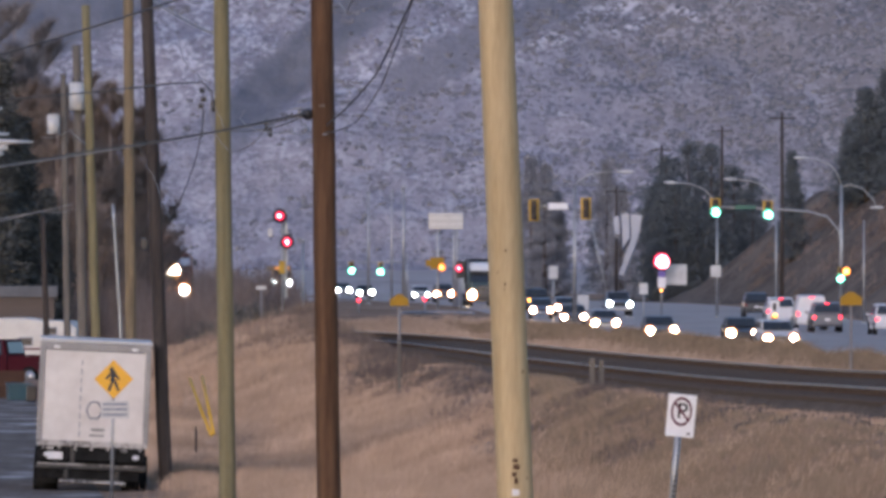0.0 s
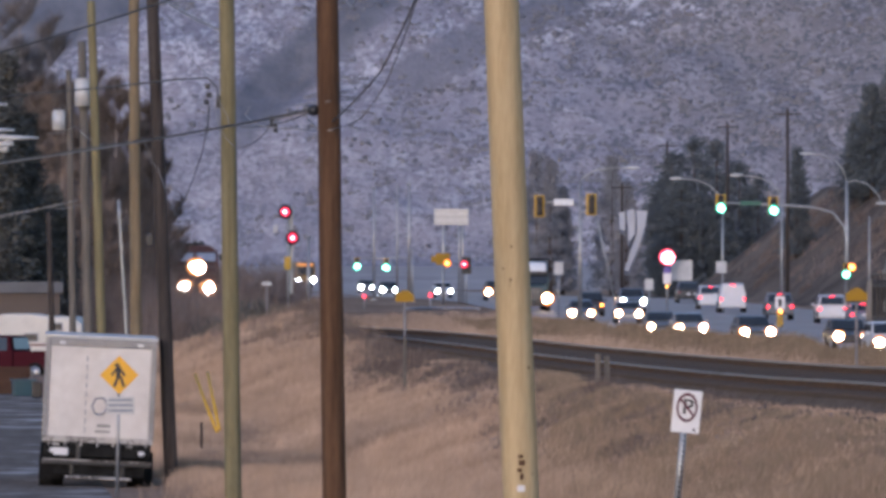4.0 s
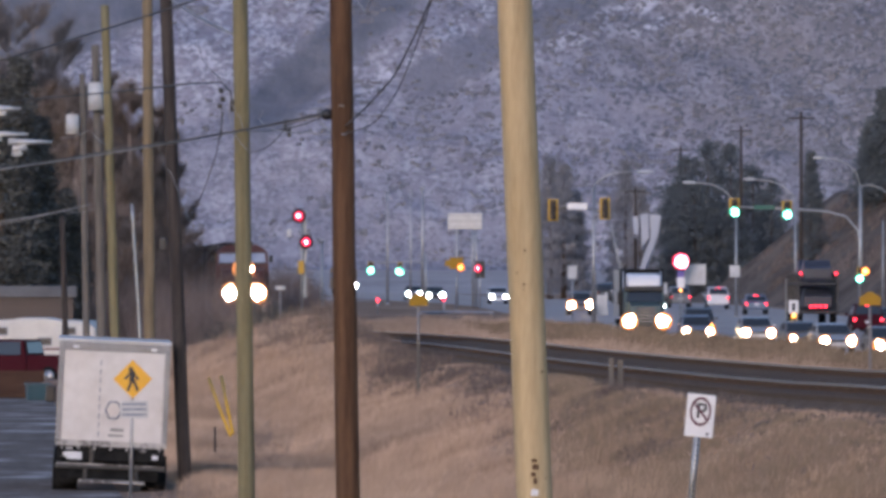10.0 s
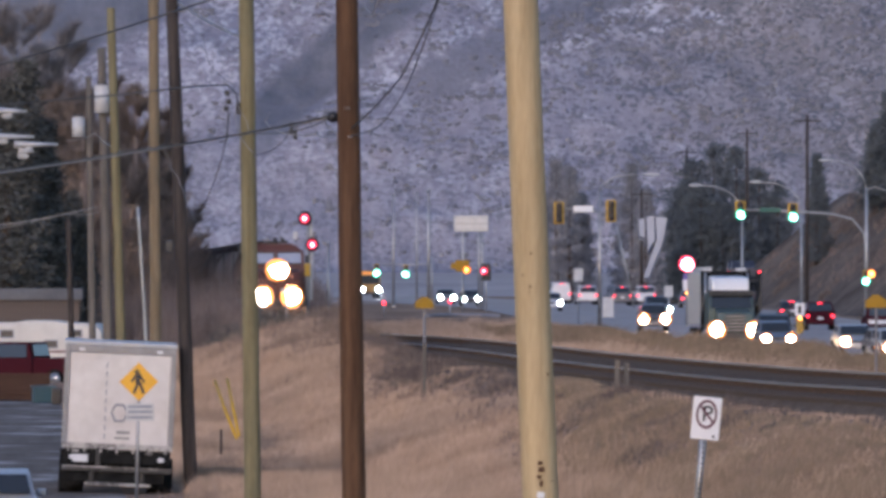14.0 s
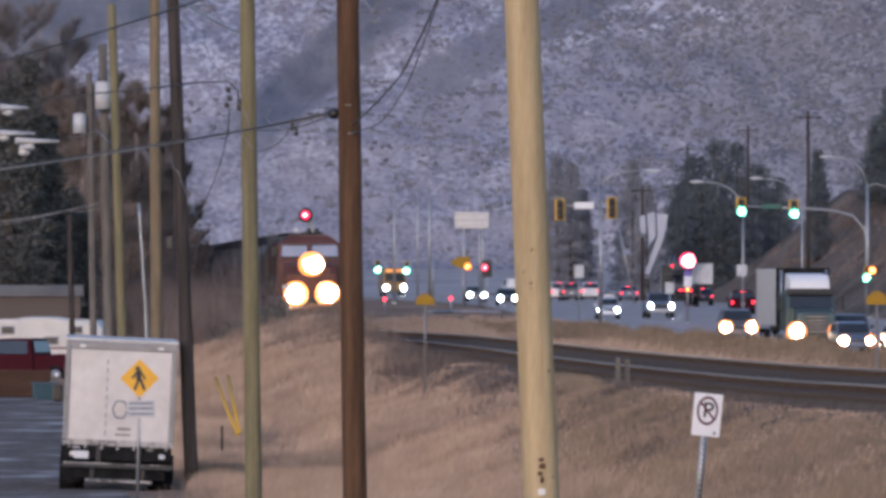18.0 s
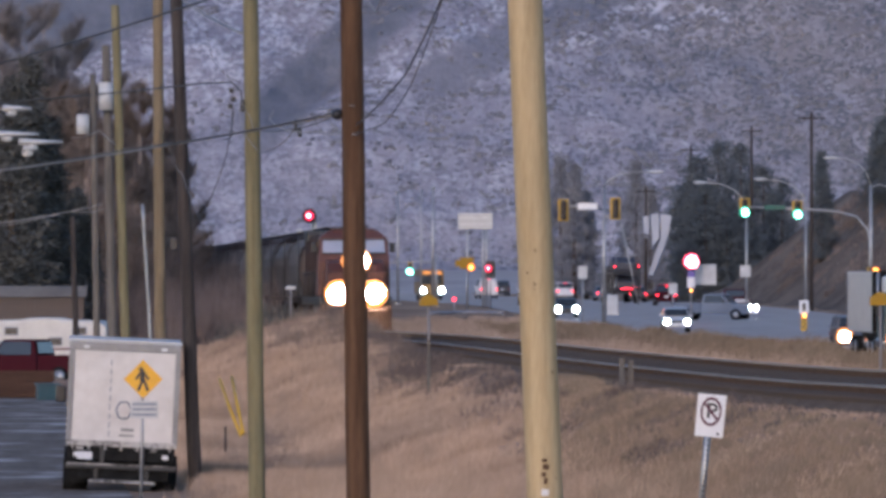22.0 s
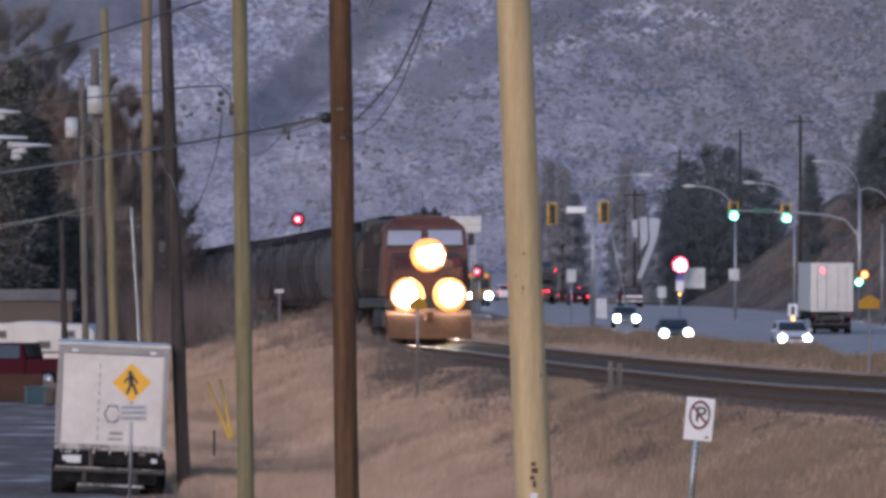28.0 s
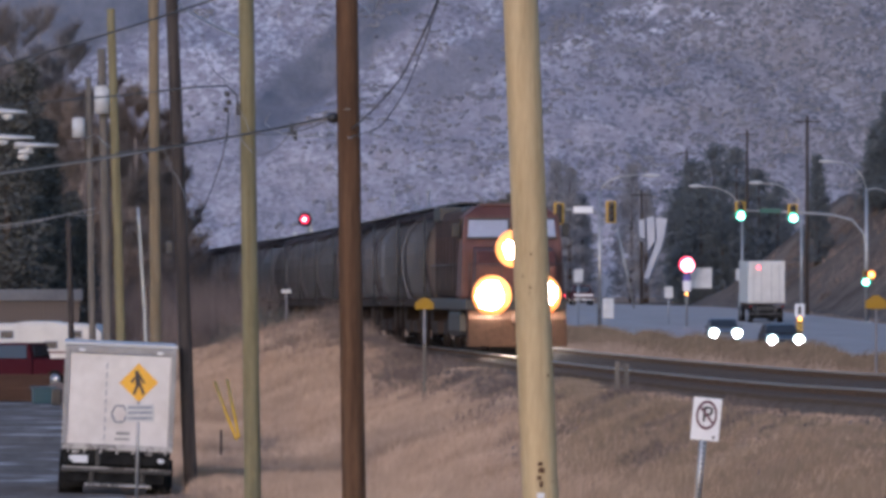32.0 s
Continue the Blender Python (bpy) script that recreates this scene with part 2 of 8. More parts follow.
def ball(r, c, sub=2, squash=(1, 1, 1), bm=None):
    own = bmesh.new()
    bmesh.ops.create_icosphere(own, subdivisions=sub, radius=r, matrix=Matrix.Translation(c) @ Matrix.Diagonal((*squash, 1)))
    return merge(bm, smooth(own))


def prism(profile, width, bevel=0.03, tumble=0.0, z0=0.0, bm=None, nose=0.0):
    """A side profile of (y, z) drawn out over the width; tumble narrows it above z0, nose narrows both ends."""
    own = bmesh.new()
    ys = [p[0] for p in profile]
    lo, hi = min(ys), max(ys)
    sides = []
    for s in (-1, 1):
        ring = []
        for y, z in profile:
            w = width / 2 - max(0, z - z0) * tumble
            e = max(0, abs((y - lo) / (hi - lo) * 2 - 1) - 0.72) / 0.28
            ring.append(own.verts.new((s * (w - nose * e * e), y, z)))
        sides.append(ring)
    n = len(profile)
    own.faces.new(sides[0]), own.faces.new(sides[1][::-1])
    for i in range(n):
        own.faces.new((sides[0][(i + 1) % n], sides[0][i], sides[1][i], sides[1][(i + 1) % n]))
    bmesh.ops.recalc_face_normals(own, faces=own.faces[:])
    if bevel:
        bmesh.ops.bevel(own, geom=own.edges[:], offset=bevel, segments=2, affect="EDGES", profile=0.6, clamp_overlap=True)
    return merge(bm, own)


def quad(pts, thick=0.012, bm=None):
    """A thin pane through four points, with thickness."""
    own = bmesh.new()
    v = [Vector(p) for p in pts]
    nrm = (v[1] - v[0]).cross(v[2] - v[0]).normalized() * thick
    a, b = [own.verts.new(p) for p in v], [own.verts.new(p + nrm) for p in v]
    own.faces.new(a[::-1]), own.faces.new(b)
    for i in range(len(v)):
        own.faces.new((a[i], a[(i + 1) % len(v)], b[(i + 1) % len(v)], b[i]))
    bmesh.ops.recalc_face_normals(own, faces=own.faces[:])
    return merge(bm, own)


def raw_mesh(name, verts, faces, material, parent=None, flat=False):
    me = bpy.data.meshes.new(name)
    me.from_pydata(verts, [], faces)
    if not flat:
        me.polygons.foreach_set("use_smooth", [True] * len(me.polygons))
    me.materials.append(material)
    ob = new(name, me)
    if parent:
        ob.parent = parent
    return ob


def dome(r, c, ahead=1, depth=0.4):
    """The front half of a lens, bulging to +y (ahead 1) or -y."""
    bm = bmesh.new()
    bmesh.ops.create_uvsphere(bm, u_segments=28, v_segments=10, radius=r)
    bmesh.ops.bisect_plane(bm, geom=bm.verts[:] + bm.edges[:] + bm.faces[:], plane_co=(0, 0, 0), plane_no=(0, -ahead, 0), clear_outer=True)
    bm.transform(Matrix.Translation(c) @ Matrix.Diagonal((1, depth, 1, 1)))
    return smooth(bm)


LAMP_RND = random.Random(77)
RINGS = {"lamp_cool_white": RING_COOL, "lamp_warm_white": RING_WARM, "lamp_train": RING_TRAIN, "signal_red": RING_RED, "signal_green": RING_GREEN, "signal_amber": RING_AMBER, "lamp_amber": RING_AMBER}


def lamp(name, parent, c, r, mat, ahead=1, label="", core=0.72):
    """A lit lamp: coloured disc standing for bloom, a brighter, uneven core, shaded from behind."""
    x, y, z = c
    halo = part(name, dome(r, c, ahead, 0.22), RINGS[mat.name], parent, label)
    hot = dome(r * core, (0, 0, 0), ahead, 0.45)
    # rippled rim gives the core the ragged spread of glare
    p1, p2, p3 = (LAMP_RND.uniform(0, 6.2) for _ in range(3))
    for v in hot.verts:
        a = math.atan2(v.co.z, v.co.x)
        k = 1 + 0.03 * math.sin(3 * a + p1) + 0.04 * math.sin(7 * a + p2) + 0.05 * math.sin(11 * a + p3)
        v.co.x, v.co.z = v.co.x * k, v.co.z * k
    hot.transform(Matrix.Translation((x + LAMP_RND.uniform(-0.1, 0.1) * r, y + ahead * 0.02, z + LAMP_RND.uniform(-0.08, 0.08) * r)) @ Matrix.Rotation(LAMP_RND.uniform(0, 3.1), 4, "Y") @ Matrix.Diagonal((LAMP_RND.uniform(0.95, 1.12), 1, LAMP_RND.uniform(0.85, 1.0), 1)))
    part("core", hot, mat, halo)
    part("reflector", rod((x, y - ahead * 0.10, z), (x, y - ahead * 0.004, z), r * 0.7, r * 1.0, 18), BLACK_PAINT, halo)
    return halo

# ---- the plan: railway, street and highway ----
def ramp(x, a, b):
    t = min(max((x - a) / (b - a), 0.0), 1.0)
    return t * t * (3 - 2 * t)


def rail_z(y):
    return float(np.interp(y, (60, 120, 149, 163, 175, 190, 205, 225, 250, 276, 304, 330, 360, 450, 600, 700), (3.25, 3.05, 2.84, 2.72, 2.60, 2.49, 2.40, 2.29, 2.17, 2.08, 1.95, 1.80, 1.59, 1.06, 0.4, 0.2)))


TRACK = []                                   # x, y of the track's centre every 2 m, far to near
for _y in np.arange(1300.0, 20.0, -2.0):
    TRACK.append((1.74 + 0.0557 * (276 - _y), _y))
TRACK_X = np.array([p[0] for p in TRACK][::-1])
TRACK_Y = np.array([p[1] for p in TRACK][::-1])
_run = np.concatenate(([0.0], np.cumsum(np.hypot(np.diff(TRACK_X[::-1]), np.diff(TRACK_Y[::-1])))))


def on_track(s):
    """Place and heading at s metres along the track from its far end."""
    x, y = float(np.interp(s, _run, TRACK_X[::-1])), float(np.interp(s, _run, TRACK_Y[::-1]))
    x2, y2 = float(np.interp(s + 3, _run, TRACK_X[::-1])), float(np.interp(s + 3, _run, TRACK_Y[::-1]))
    return x, y, math.degrees(math.atan2(-(x2 - x), y2 - y))


def run_at(y):
    return float(np.interp(-y, -TRACK_Y[::-1], _run))


def pole_line(y):
    return 5.45 - 0.0563 * y


# centre lines of the highway's lanes, x and y, from far to near
LANES = {
    "A": [(-15.1, 1081.1), (-9, 1004.2), (-3.7, 922.6), (0.8, 843.9), (4.6, 769.4), (7.6, 688.5), (9.7, 604.3), (11.3, 537.6), (12.9, 495.6), (14.5, 468.8), (16.1, 448.6), (17.7, 432), (19.2, 417.5), (20.6, 404.3), (22, 392.5), (23.3, 381.7), (24.5, 371.7), (25.7, 362.4), (26.9, 353.6)],
    "B": [(-15.4, 1098.9), (-9.2, 1023.3), (-3.8, 943.6), (0.9, 871.8), (4.8, 807.3), (8.2, 741.2), (10.7, 670.3), (12.6, 602.3), (14.1, 541.6), (15.4, 498.1), (16.9, 469.1), (18.4, 447.9), (19.8, 430.5), (21.2, 415.8), (22.6, 403), (23.9, 391.2), (25.1, 380.5), (26.3, 370.8), (27.5, 361.6)],
    "C": [(-16, 1140.3), (-9.8, 1085.5), (-4.1, 1035.7), (1, 990.3), (5.7, 948.3), (10, 906), (13.7, 858.1), (16.9, 806), (19.4, 747.4), (21.1, 681.3), (22.2, 617.2), (23.1, 562.8), (24, 521.5), (25.1, 492.1), (26.4, 471.2), (27.6, 453.1), (28.9, 437.2), (30.1, 423.3), (31.2, 410.3)],
}


def lane_x(k, y):
    p = LANES[k][::-1]
    return float(np.interp(y, [a[1] for a in p], [a[0] for a in p]))


def road_z(y, x=0.0):
    """Road level: it falls away far off, and the near carriageway dips before the junction."""
    near_side = 1 - ramp(x, lane_x("B", y) + 1.8, lane_x("C", y) - 1.2)
    return -0.5 * ramp(y, 760, 980) - 0.24 * ramp(y, 440, 530) * (1 - ramp(y, 640, 750)) * near_side


def ground_z(x, y):
    r = math.hypot(x, y)
    base = -0.45 + 0.45 * ramp(y, 300, 420) + road_z(y, x)
    if y < 200:
        hill = 1.95 * min(1.0, (200 - y) / 105)
        low = 1.95 * (1 - ramp(y, 75, 140))
        base += low + (hill - low) * ramp(x - pole_line(y), -0.6, 2.6)
    tx = float(np.interp(y, TRACK_Y, TRACK_X))
    e = abs(x - tx)
    top = rail_z(y) - 0.55
    if y > 70:
        bank = top - max(0, e - 2.4) * 0.42
        if bank > base:
            base = base + (bank - base) * ramp(bank - base, -0.1, 0.25)
    if x < tx and 255 < y < 540:                 # grassy spoil ridge before the track
        ridge = rail_z(y) + 0.68 * ramp(y, 292, 330) - 0.2 * abs(tx - x - 3.3) ** 1.4
        f = ramp(y, 262, 300) * (1 - ramp(y, 326, 392)) * ramp(tx - x, 1.9, 2.9)
        base += max(0.0, ridge - base) * f
    if 330 < y < 1100:
        foot = lane_x("C", y) + 10.3
        if x > foot:
            base += min((x - foot) * 0.80, 9.6 + 0.06 * (x - foot) + 1.4 * noise.noise((x * 0.09, y * 0.05, 7))) * ramp(y, 330, 520) * (1 - ramp(y, 862, 890)) * (1 - ramp(y, 612, 630) * (1 - ramp(y, 652, 670)))
    if x < tx - 12 and y > 380:
        base += 0.8 * ramp(tx - 12 - x, 0, 15)
    on_road = 330 < y < 1100 and lane_x("A", y) - 3.5 < x < lane_x("C", y) + 8.5
    street = x < pole_line(y) - 0.2 and y < 420
    if not on_road and not street and r < 900:
        base += 0.16 * noise.noise((x * 0.22, y * 0.06, 0)) + 0.06 * noise.noise((x * 0.9, y * 0.5, 3))
    if on_road:
        base -= 0.06
    return base


# ---- ground, one sheet to the horizon ----
def build_ground():
    fine = [math.radians(a) for a in np.linspace(-3.6, 3.6, 170)]
    wide = [math.radians(a) for a in (list(np.linspace(5, 175, 24)) + [180] + list(np.linspace(-175, -5, 24)))]
    angles = fine + wide
    radii = list(np.geomspace(30, 150, 18)) + list(np.linspace(153, 480, 190)) + list(np.geomspace(486, 1500, 70)) + [1800, 2400, 3400, 4700]
    verts, faces = [(0, 0, 1.5)], []
    n = len(angles)
    for r in radii:
        for a in angles:
            x, y = r * math.sin(a), r * math.cos(a)
            verts.append((x, y, ground_z(x, y)))
    for k in range(n):
        faces.append((0, 1 + (k + 1) % n, 1 + k))
    for i in range(len(radii) - 1):
        for k in range(n):
            a, b = 1 + i * n + k, 1 + i * n + (k + 1) % n
            faces.append((a, b, b + n, a + n))
    land = raw_mesh("ground", verts, faces, GRASS_GROUND)
    land.data.materials.append(BANK_EARTH)
    land.data.materials.append(FAR_FIELD)
    for f in land.data.polygons:
        c = f.center
        if c.y > 900 and c.x < lane_x("A", min(c.y, 1080)) - 4 or c.y > 1060:
            f.material_index = 2
        elif 330 < c.y < 950 and c.x > lane_x("C", c.y) + 9.5:
            f.material_index = 1
        elif 60 < c.y < 420 and abs(c.x - float(np.interp(c.y, TRACK_Y, TRACK_X))) < 3.1 + 0.9 * noise.noise((c.x, c.y * 0.3, 4)):
            f.material_index = 1
    tagged(land, "dry brown winter grass on rolling ground", "ground", kind="structure")


def ribbon(name, mid, half_left, half_right, z, material, label, category, cross=3):
    """A strip along a line of (x, y)."""
    verts, faces = [], []
    for i, (x, y) in enumerate(mid):
        for k in range(cross + 1):
            f = k / cross
            xx = x - half_left + f * (half_left + half_right)
            verts.append((xx, y, z(xx, y)))
    for i in range(len(mid) - 1):
        for k in range(cross):
            a = i * (cross + 1) + k
            faces.append((a, a + 1, a + cross + 2, a + cross + 1))
    return tagged(raw_mesh(name, verts, faces, material), label, category, kind="structure")


def build_roads():
    mid, ys = [], np.linspace(1090, 345, 140)
    verts, faces = [], []
    for y in ys:
        a, b = lane_x("A", y) - 2.6, lane_x("C", y) + 7.5
        for k in range(13):
            x = a + (b - a) * k / 12
            verts.append((x, y, road_z(y, x) + 0.01))
    for i in range(len(ys) - 1):
        for k in range(12):
            a = i * 13 + k
            faces.append((a, a + 1, a + 14, a + 13))
    tagged(raw_mesh("highway_road", verts, faces, ASPHALT), "wide grey asphalt highway, damp and worn", "road", kind="structure")
    # painted edge and lane lines
    for k, side, dash in (("A", -1.9, 0), ("A", 1.75, 6), ("B", 1.9, 0), ("C", -1.9, 0), ("C", 1.75, 6)):
        verts, faces = [], []
        y = 1000.0
        while y > 360:
            y2 = y - (3 if dash else 10)
            for yy in (y, y2):
                x = lane_x(k, yy) + side
                verts += [(x - 0.08, yy, road_z(yy, x) + 0.016), (x + 0.08, yy, road_z(yy, x) + 0.016)]
            i = len(verts) - 4
            faces.append((i, i + 1, i + 3, i + 2))
            y = y2 - dash
        tagged(raw_mesh("lane_marking", verts, faces, LINE), "worn white road line", "road marking", kind="structure")
    mid = [(pole_line(y) - 5.6, y) for y in np.linspace(420, 100, 90)]
    ribbon("street_road", mid, 4.9, 4.2, lambda x, y: ground_z(x, y) + 0.035, STREET, "grey side street with salt and ice film", "road", 8)
    # pale kerb round the traffic island
    arc = [(-2.0 + 0.54 * k, 690 - 7 * ((k - 5) / 5) ** 2, 0.06) for k in range(11)]
    tagged(part("kerb_island", pipe(arc, 0.15, 8), KERB), "dull concrete kerb of a traffic island", "kerb", kind="structure")


KERB = noise_mat("kerb_dull", (0.24, 0.24, 0.26), (0.36, 0.36, 0.38), 0.8, rough=0.9, bump=0.2)
LINE = noise_mat("road_line", (0.35, 0.35, 0.36), (0.55, 0.55, 0.55), 1.0, rough=0.7, bump=0.0)


# ---- mountain: brush and thin snow ----
def mountain_mat():
    m, n, l, b = shader("snowy_brush_slope", 0.95)
    co = n.new("ShaderNodeTexCoord")
    def tex(scale, detail, stretch=(1, 1, 1), rot=(0, 0, 0), rough=0.55):
        mp, t = n.new("ShaderNodeMapping"), n.new("ShaderNodeTexNoise")
        mp.inputs["Scale"].default_value, mp.inputs["Rotation"].default_value = stretch, rot
        l.new(co.outputs["Object"], mp.inputs[0]), l.new(mp.outputs[0], t.inputs["Vector"])
        t.inputs["Scale"].default_value, t.inputs["Detail"].default_value, t.inputs["Roughness"].default_value = scale, detail, rough
        return t.outputs[0]
    def ramp_of(v, p0, p1, c0, c1):
        r = n.new("ShaderNodeValToRGB")
        r.color_ramp.elements[0].position, r.color_ramp.elements[1].position = p0, p1
        r.color_ramp.elements[0].color, r.color_ramp.elements[1].color = (*c0, 1), (*c1, 1)
        l.new(v, r.inputs[0])
        return r.outputs[0]
    def mix(f, a, b2):
        x = n.new("ShaderNodeMix")
        x.data_type = "RGBA"
        l.new(f, x.inputs["Factor"]), l.new(a, x.inputs["A"]), l.new(b2, x.inputs["B"])
        return x.outputs["Result"]
    def calc(op, a, b2=None, c=None):
        q = n.new("ShaderNodeMath")
        q.operation = op
        for i, v in enumerate((a, b2, c)):
            if v is not None:
                if isinstance(v, (int, float)):
                    q.inputs[i].default_value = v
                else:
                    l.new(v, q.inputs[i])
        return q.outputs[0]
    def soft(v, lo, hi):
        q = n.new("ShaderNodeMapRange")
        q.interpolation_type = "SMOOTHSTEP"
        q.inputs["From Min"].default_value, q.inputs["From Max"].default_value = lo, hi
        l.new(v, q.inputs[0])
        return q.outputs[0]
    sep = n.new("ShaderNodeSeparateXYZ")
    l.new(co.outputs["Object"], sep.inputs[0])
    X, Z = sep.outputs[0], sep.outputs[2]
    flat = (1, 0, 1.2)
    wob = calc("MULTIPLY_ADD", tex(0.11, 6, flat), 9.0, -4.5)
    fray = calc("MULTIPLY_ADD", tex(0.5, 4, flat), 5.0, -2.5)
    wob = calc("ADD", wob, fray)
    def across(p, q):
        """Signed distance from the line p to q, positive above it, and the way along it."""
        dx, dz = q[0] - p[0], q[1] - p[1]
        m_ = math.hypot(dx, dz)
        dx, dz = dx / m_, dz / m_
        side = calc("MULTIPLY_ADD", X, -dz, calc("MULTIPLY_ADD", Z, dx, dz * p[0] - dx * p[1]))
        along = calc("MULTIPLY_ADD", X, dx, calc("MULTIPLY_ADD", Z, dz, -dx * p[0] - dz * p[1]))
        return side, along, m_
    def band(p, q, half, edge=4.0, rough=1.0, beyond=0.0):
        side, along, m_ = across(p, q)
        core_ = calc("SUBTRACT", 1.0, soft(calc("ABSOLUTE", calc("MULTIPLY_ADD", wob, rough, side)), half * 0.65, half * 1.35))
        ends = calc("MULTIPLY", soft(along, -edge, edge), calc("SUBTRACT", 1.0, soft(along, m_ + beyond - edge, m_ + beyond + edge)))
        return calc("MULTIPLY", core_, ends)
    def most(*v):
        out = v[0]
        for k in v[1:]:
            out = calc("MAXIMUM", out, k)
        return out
    # brushy gullies with painted shade, and a dark wood, that hold little snow
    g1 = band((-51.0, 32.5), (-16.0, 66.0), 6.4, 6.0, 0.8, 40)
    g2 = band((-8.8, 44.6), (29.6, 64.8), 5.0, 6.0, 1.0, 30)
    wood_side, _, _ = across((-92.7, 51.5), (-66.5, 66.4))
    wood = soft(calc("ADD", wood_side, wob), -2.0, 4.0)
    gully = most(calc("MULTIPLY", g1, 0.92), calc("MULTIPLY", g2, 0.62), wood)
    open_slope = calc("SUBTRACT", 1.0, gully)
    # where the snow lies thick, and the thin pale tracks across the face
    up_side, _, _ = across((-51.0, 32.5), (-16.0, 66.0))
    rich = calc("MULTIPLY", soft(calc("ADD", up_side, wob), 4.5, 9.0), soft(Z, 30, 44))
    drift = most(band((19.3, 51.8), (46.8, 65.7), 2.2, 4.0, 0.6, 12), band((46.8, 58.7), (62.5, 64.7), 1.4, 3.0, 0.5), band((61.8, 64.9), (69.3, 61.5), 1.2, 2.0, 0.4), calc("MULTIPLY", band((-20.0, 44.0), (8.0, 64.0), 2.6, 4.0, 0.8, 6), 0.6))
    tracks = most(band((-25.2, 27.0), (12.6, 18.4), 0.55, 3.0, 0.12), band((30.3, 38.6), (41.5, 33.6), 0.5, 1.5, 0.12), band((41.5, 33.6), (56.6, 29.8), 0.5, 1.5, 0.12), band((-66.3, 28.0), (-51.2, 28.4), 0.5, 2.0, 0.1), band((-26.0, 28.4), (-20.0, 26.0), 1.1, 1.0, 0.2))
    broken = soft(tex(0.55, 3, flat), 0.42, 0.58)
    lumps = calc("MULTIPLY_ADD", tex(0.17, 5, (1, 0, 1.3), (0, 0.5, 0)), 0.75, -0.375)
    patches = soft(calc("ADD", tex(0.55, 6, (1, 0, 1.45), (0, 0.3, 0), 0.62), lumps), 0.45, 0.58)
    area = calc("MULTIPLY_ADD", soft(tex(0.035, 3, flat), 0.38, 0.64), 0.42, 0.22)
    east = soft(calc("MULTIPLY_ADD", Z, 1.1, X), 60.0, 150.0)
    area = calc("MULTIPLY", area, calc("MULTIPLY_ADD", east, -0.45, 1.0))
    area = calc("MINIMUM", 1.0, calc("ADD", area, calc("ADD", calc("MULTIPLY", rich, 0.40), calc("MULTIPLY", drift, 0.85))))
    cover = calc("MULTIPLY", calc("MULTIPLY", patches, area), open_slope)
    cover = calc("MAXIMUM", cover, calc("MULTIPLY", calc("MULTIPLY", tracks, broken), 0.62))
    # low shrubs, thicker towards the far end of the face
    thick = calc("MULTIPLY_ADD", tex(0.12, 4, (1, 0, 1.6)), 0.5, -0.25)
    shrub = soft(calc("ADD", tex(0.62, 5, (1, 0, 1.55), (0, -0.2, 0), 0.55), thick), 0.50, 0.60)
    shrub = calc("MULTIPLY", calc("MULTIPLY", shrub, calc("MULTIPLY_ADD", soft(X, -30, 80), 0.45, 0.50)), calc("SUBTRACT", 1.0, calc("MULTIPLY", gully, 0.65)))
    # the blue of the distance haze is mixed into the soil colour
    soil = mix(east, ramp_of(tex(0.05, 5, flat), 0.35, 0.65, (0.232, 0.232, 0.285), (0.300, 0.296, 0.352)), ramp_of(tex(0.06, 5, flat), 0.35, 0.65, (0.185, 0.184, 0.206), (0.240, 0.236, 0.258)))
    snow = ramp_of(tex(0.3, 4, flat), 0.3, 0.7, (0.40, 0.41, 0.48), (0.56, 0.57, 0.65))
    # dark brush colour that also carries the gullies' shade
    brushy = ramp_of(tex(0.16, 6, flat), 0.35, 0.65, (0.140, 0.155, 0.190), (0.200, 0.212, 0.252))
    leafy = ramp_of(tex(0.2, 4, flat), 0.35, 0.65, (0.118, 0.126, 0.150), (0.165, 0.172, 0.195))
    face = mix(gully, mix(cover, soil, snow), brushy)
    l.new(mix(shrub, face, leafy), b.inputs["Base Color"])
    bp = n.new("ShaderNodeBump")
    bp.inputs["Strength"].default_value, bp.inputs["Distance"].default_value = 0.7, 1.0
    l.new(tex(0.5, 5, flat), bp.inputs["Height"]), l.new(bp.outputs[0], b.inputs["Normal"])
    return m


def slope_z(x, y):
    """The mountain face: benches, a gully that runs up to the right, and lumps."""
    foot = 2150 - 0.35 * x + 60 * noise.noise((x * 0.004, 0.3, 0))
    z = max(0.0, y - foot) * 0.56
    g = x - (-43.6 + (z - 40) * 0.78)
    z -= 7 * math.exp(-(g / 7.0) ** 2) * ramp(z, 30, 48)
    z += 4.5 * noise.noise((x * 0.03, y * 0.03, 1)) + 1.6 * noise.noise((x * 0.11, y * 0.11, 5))
    return z * ramp(y, foot - 5, foot + 25) - 0.6


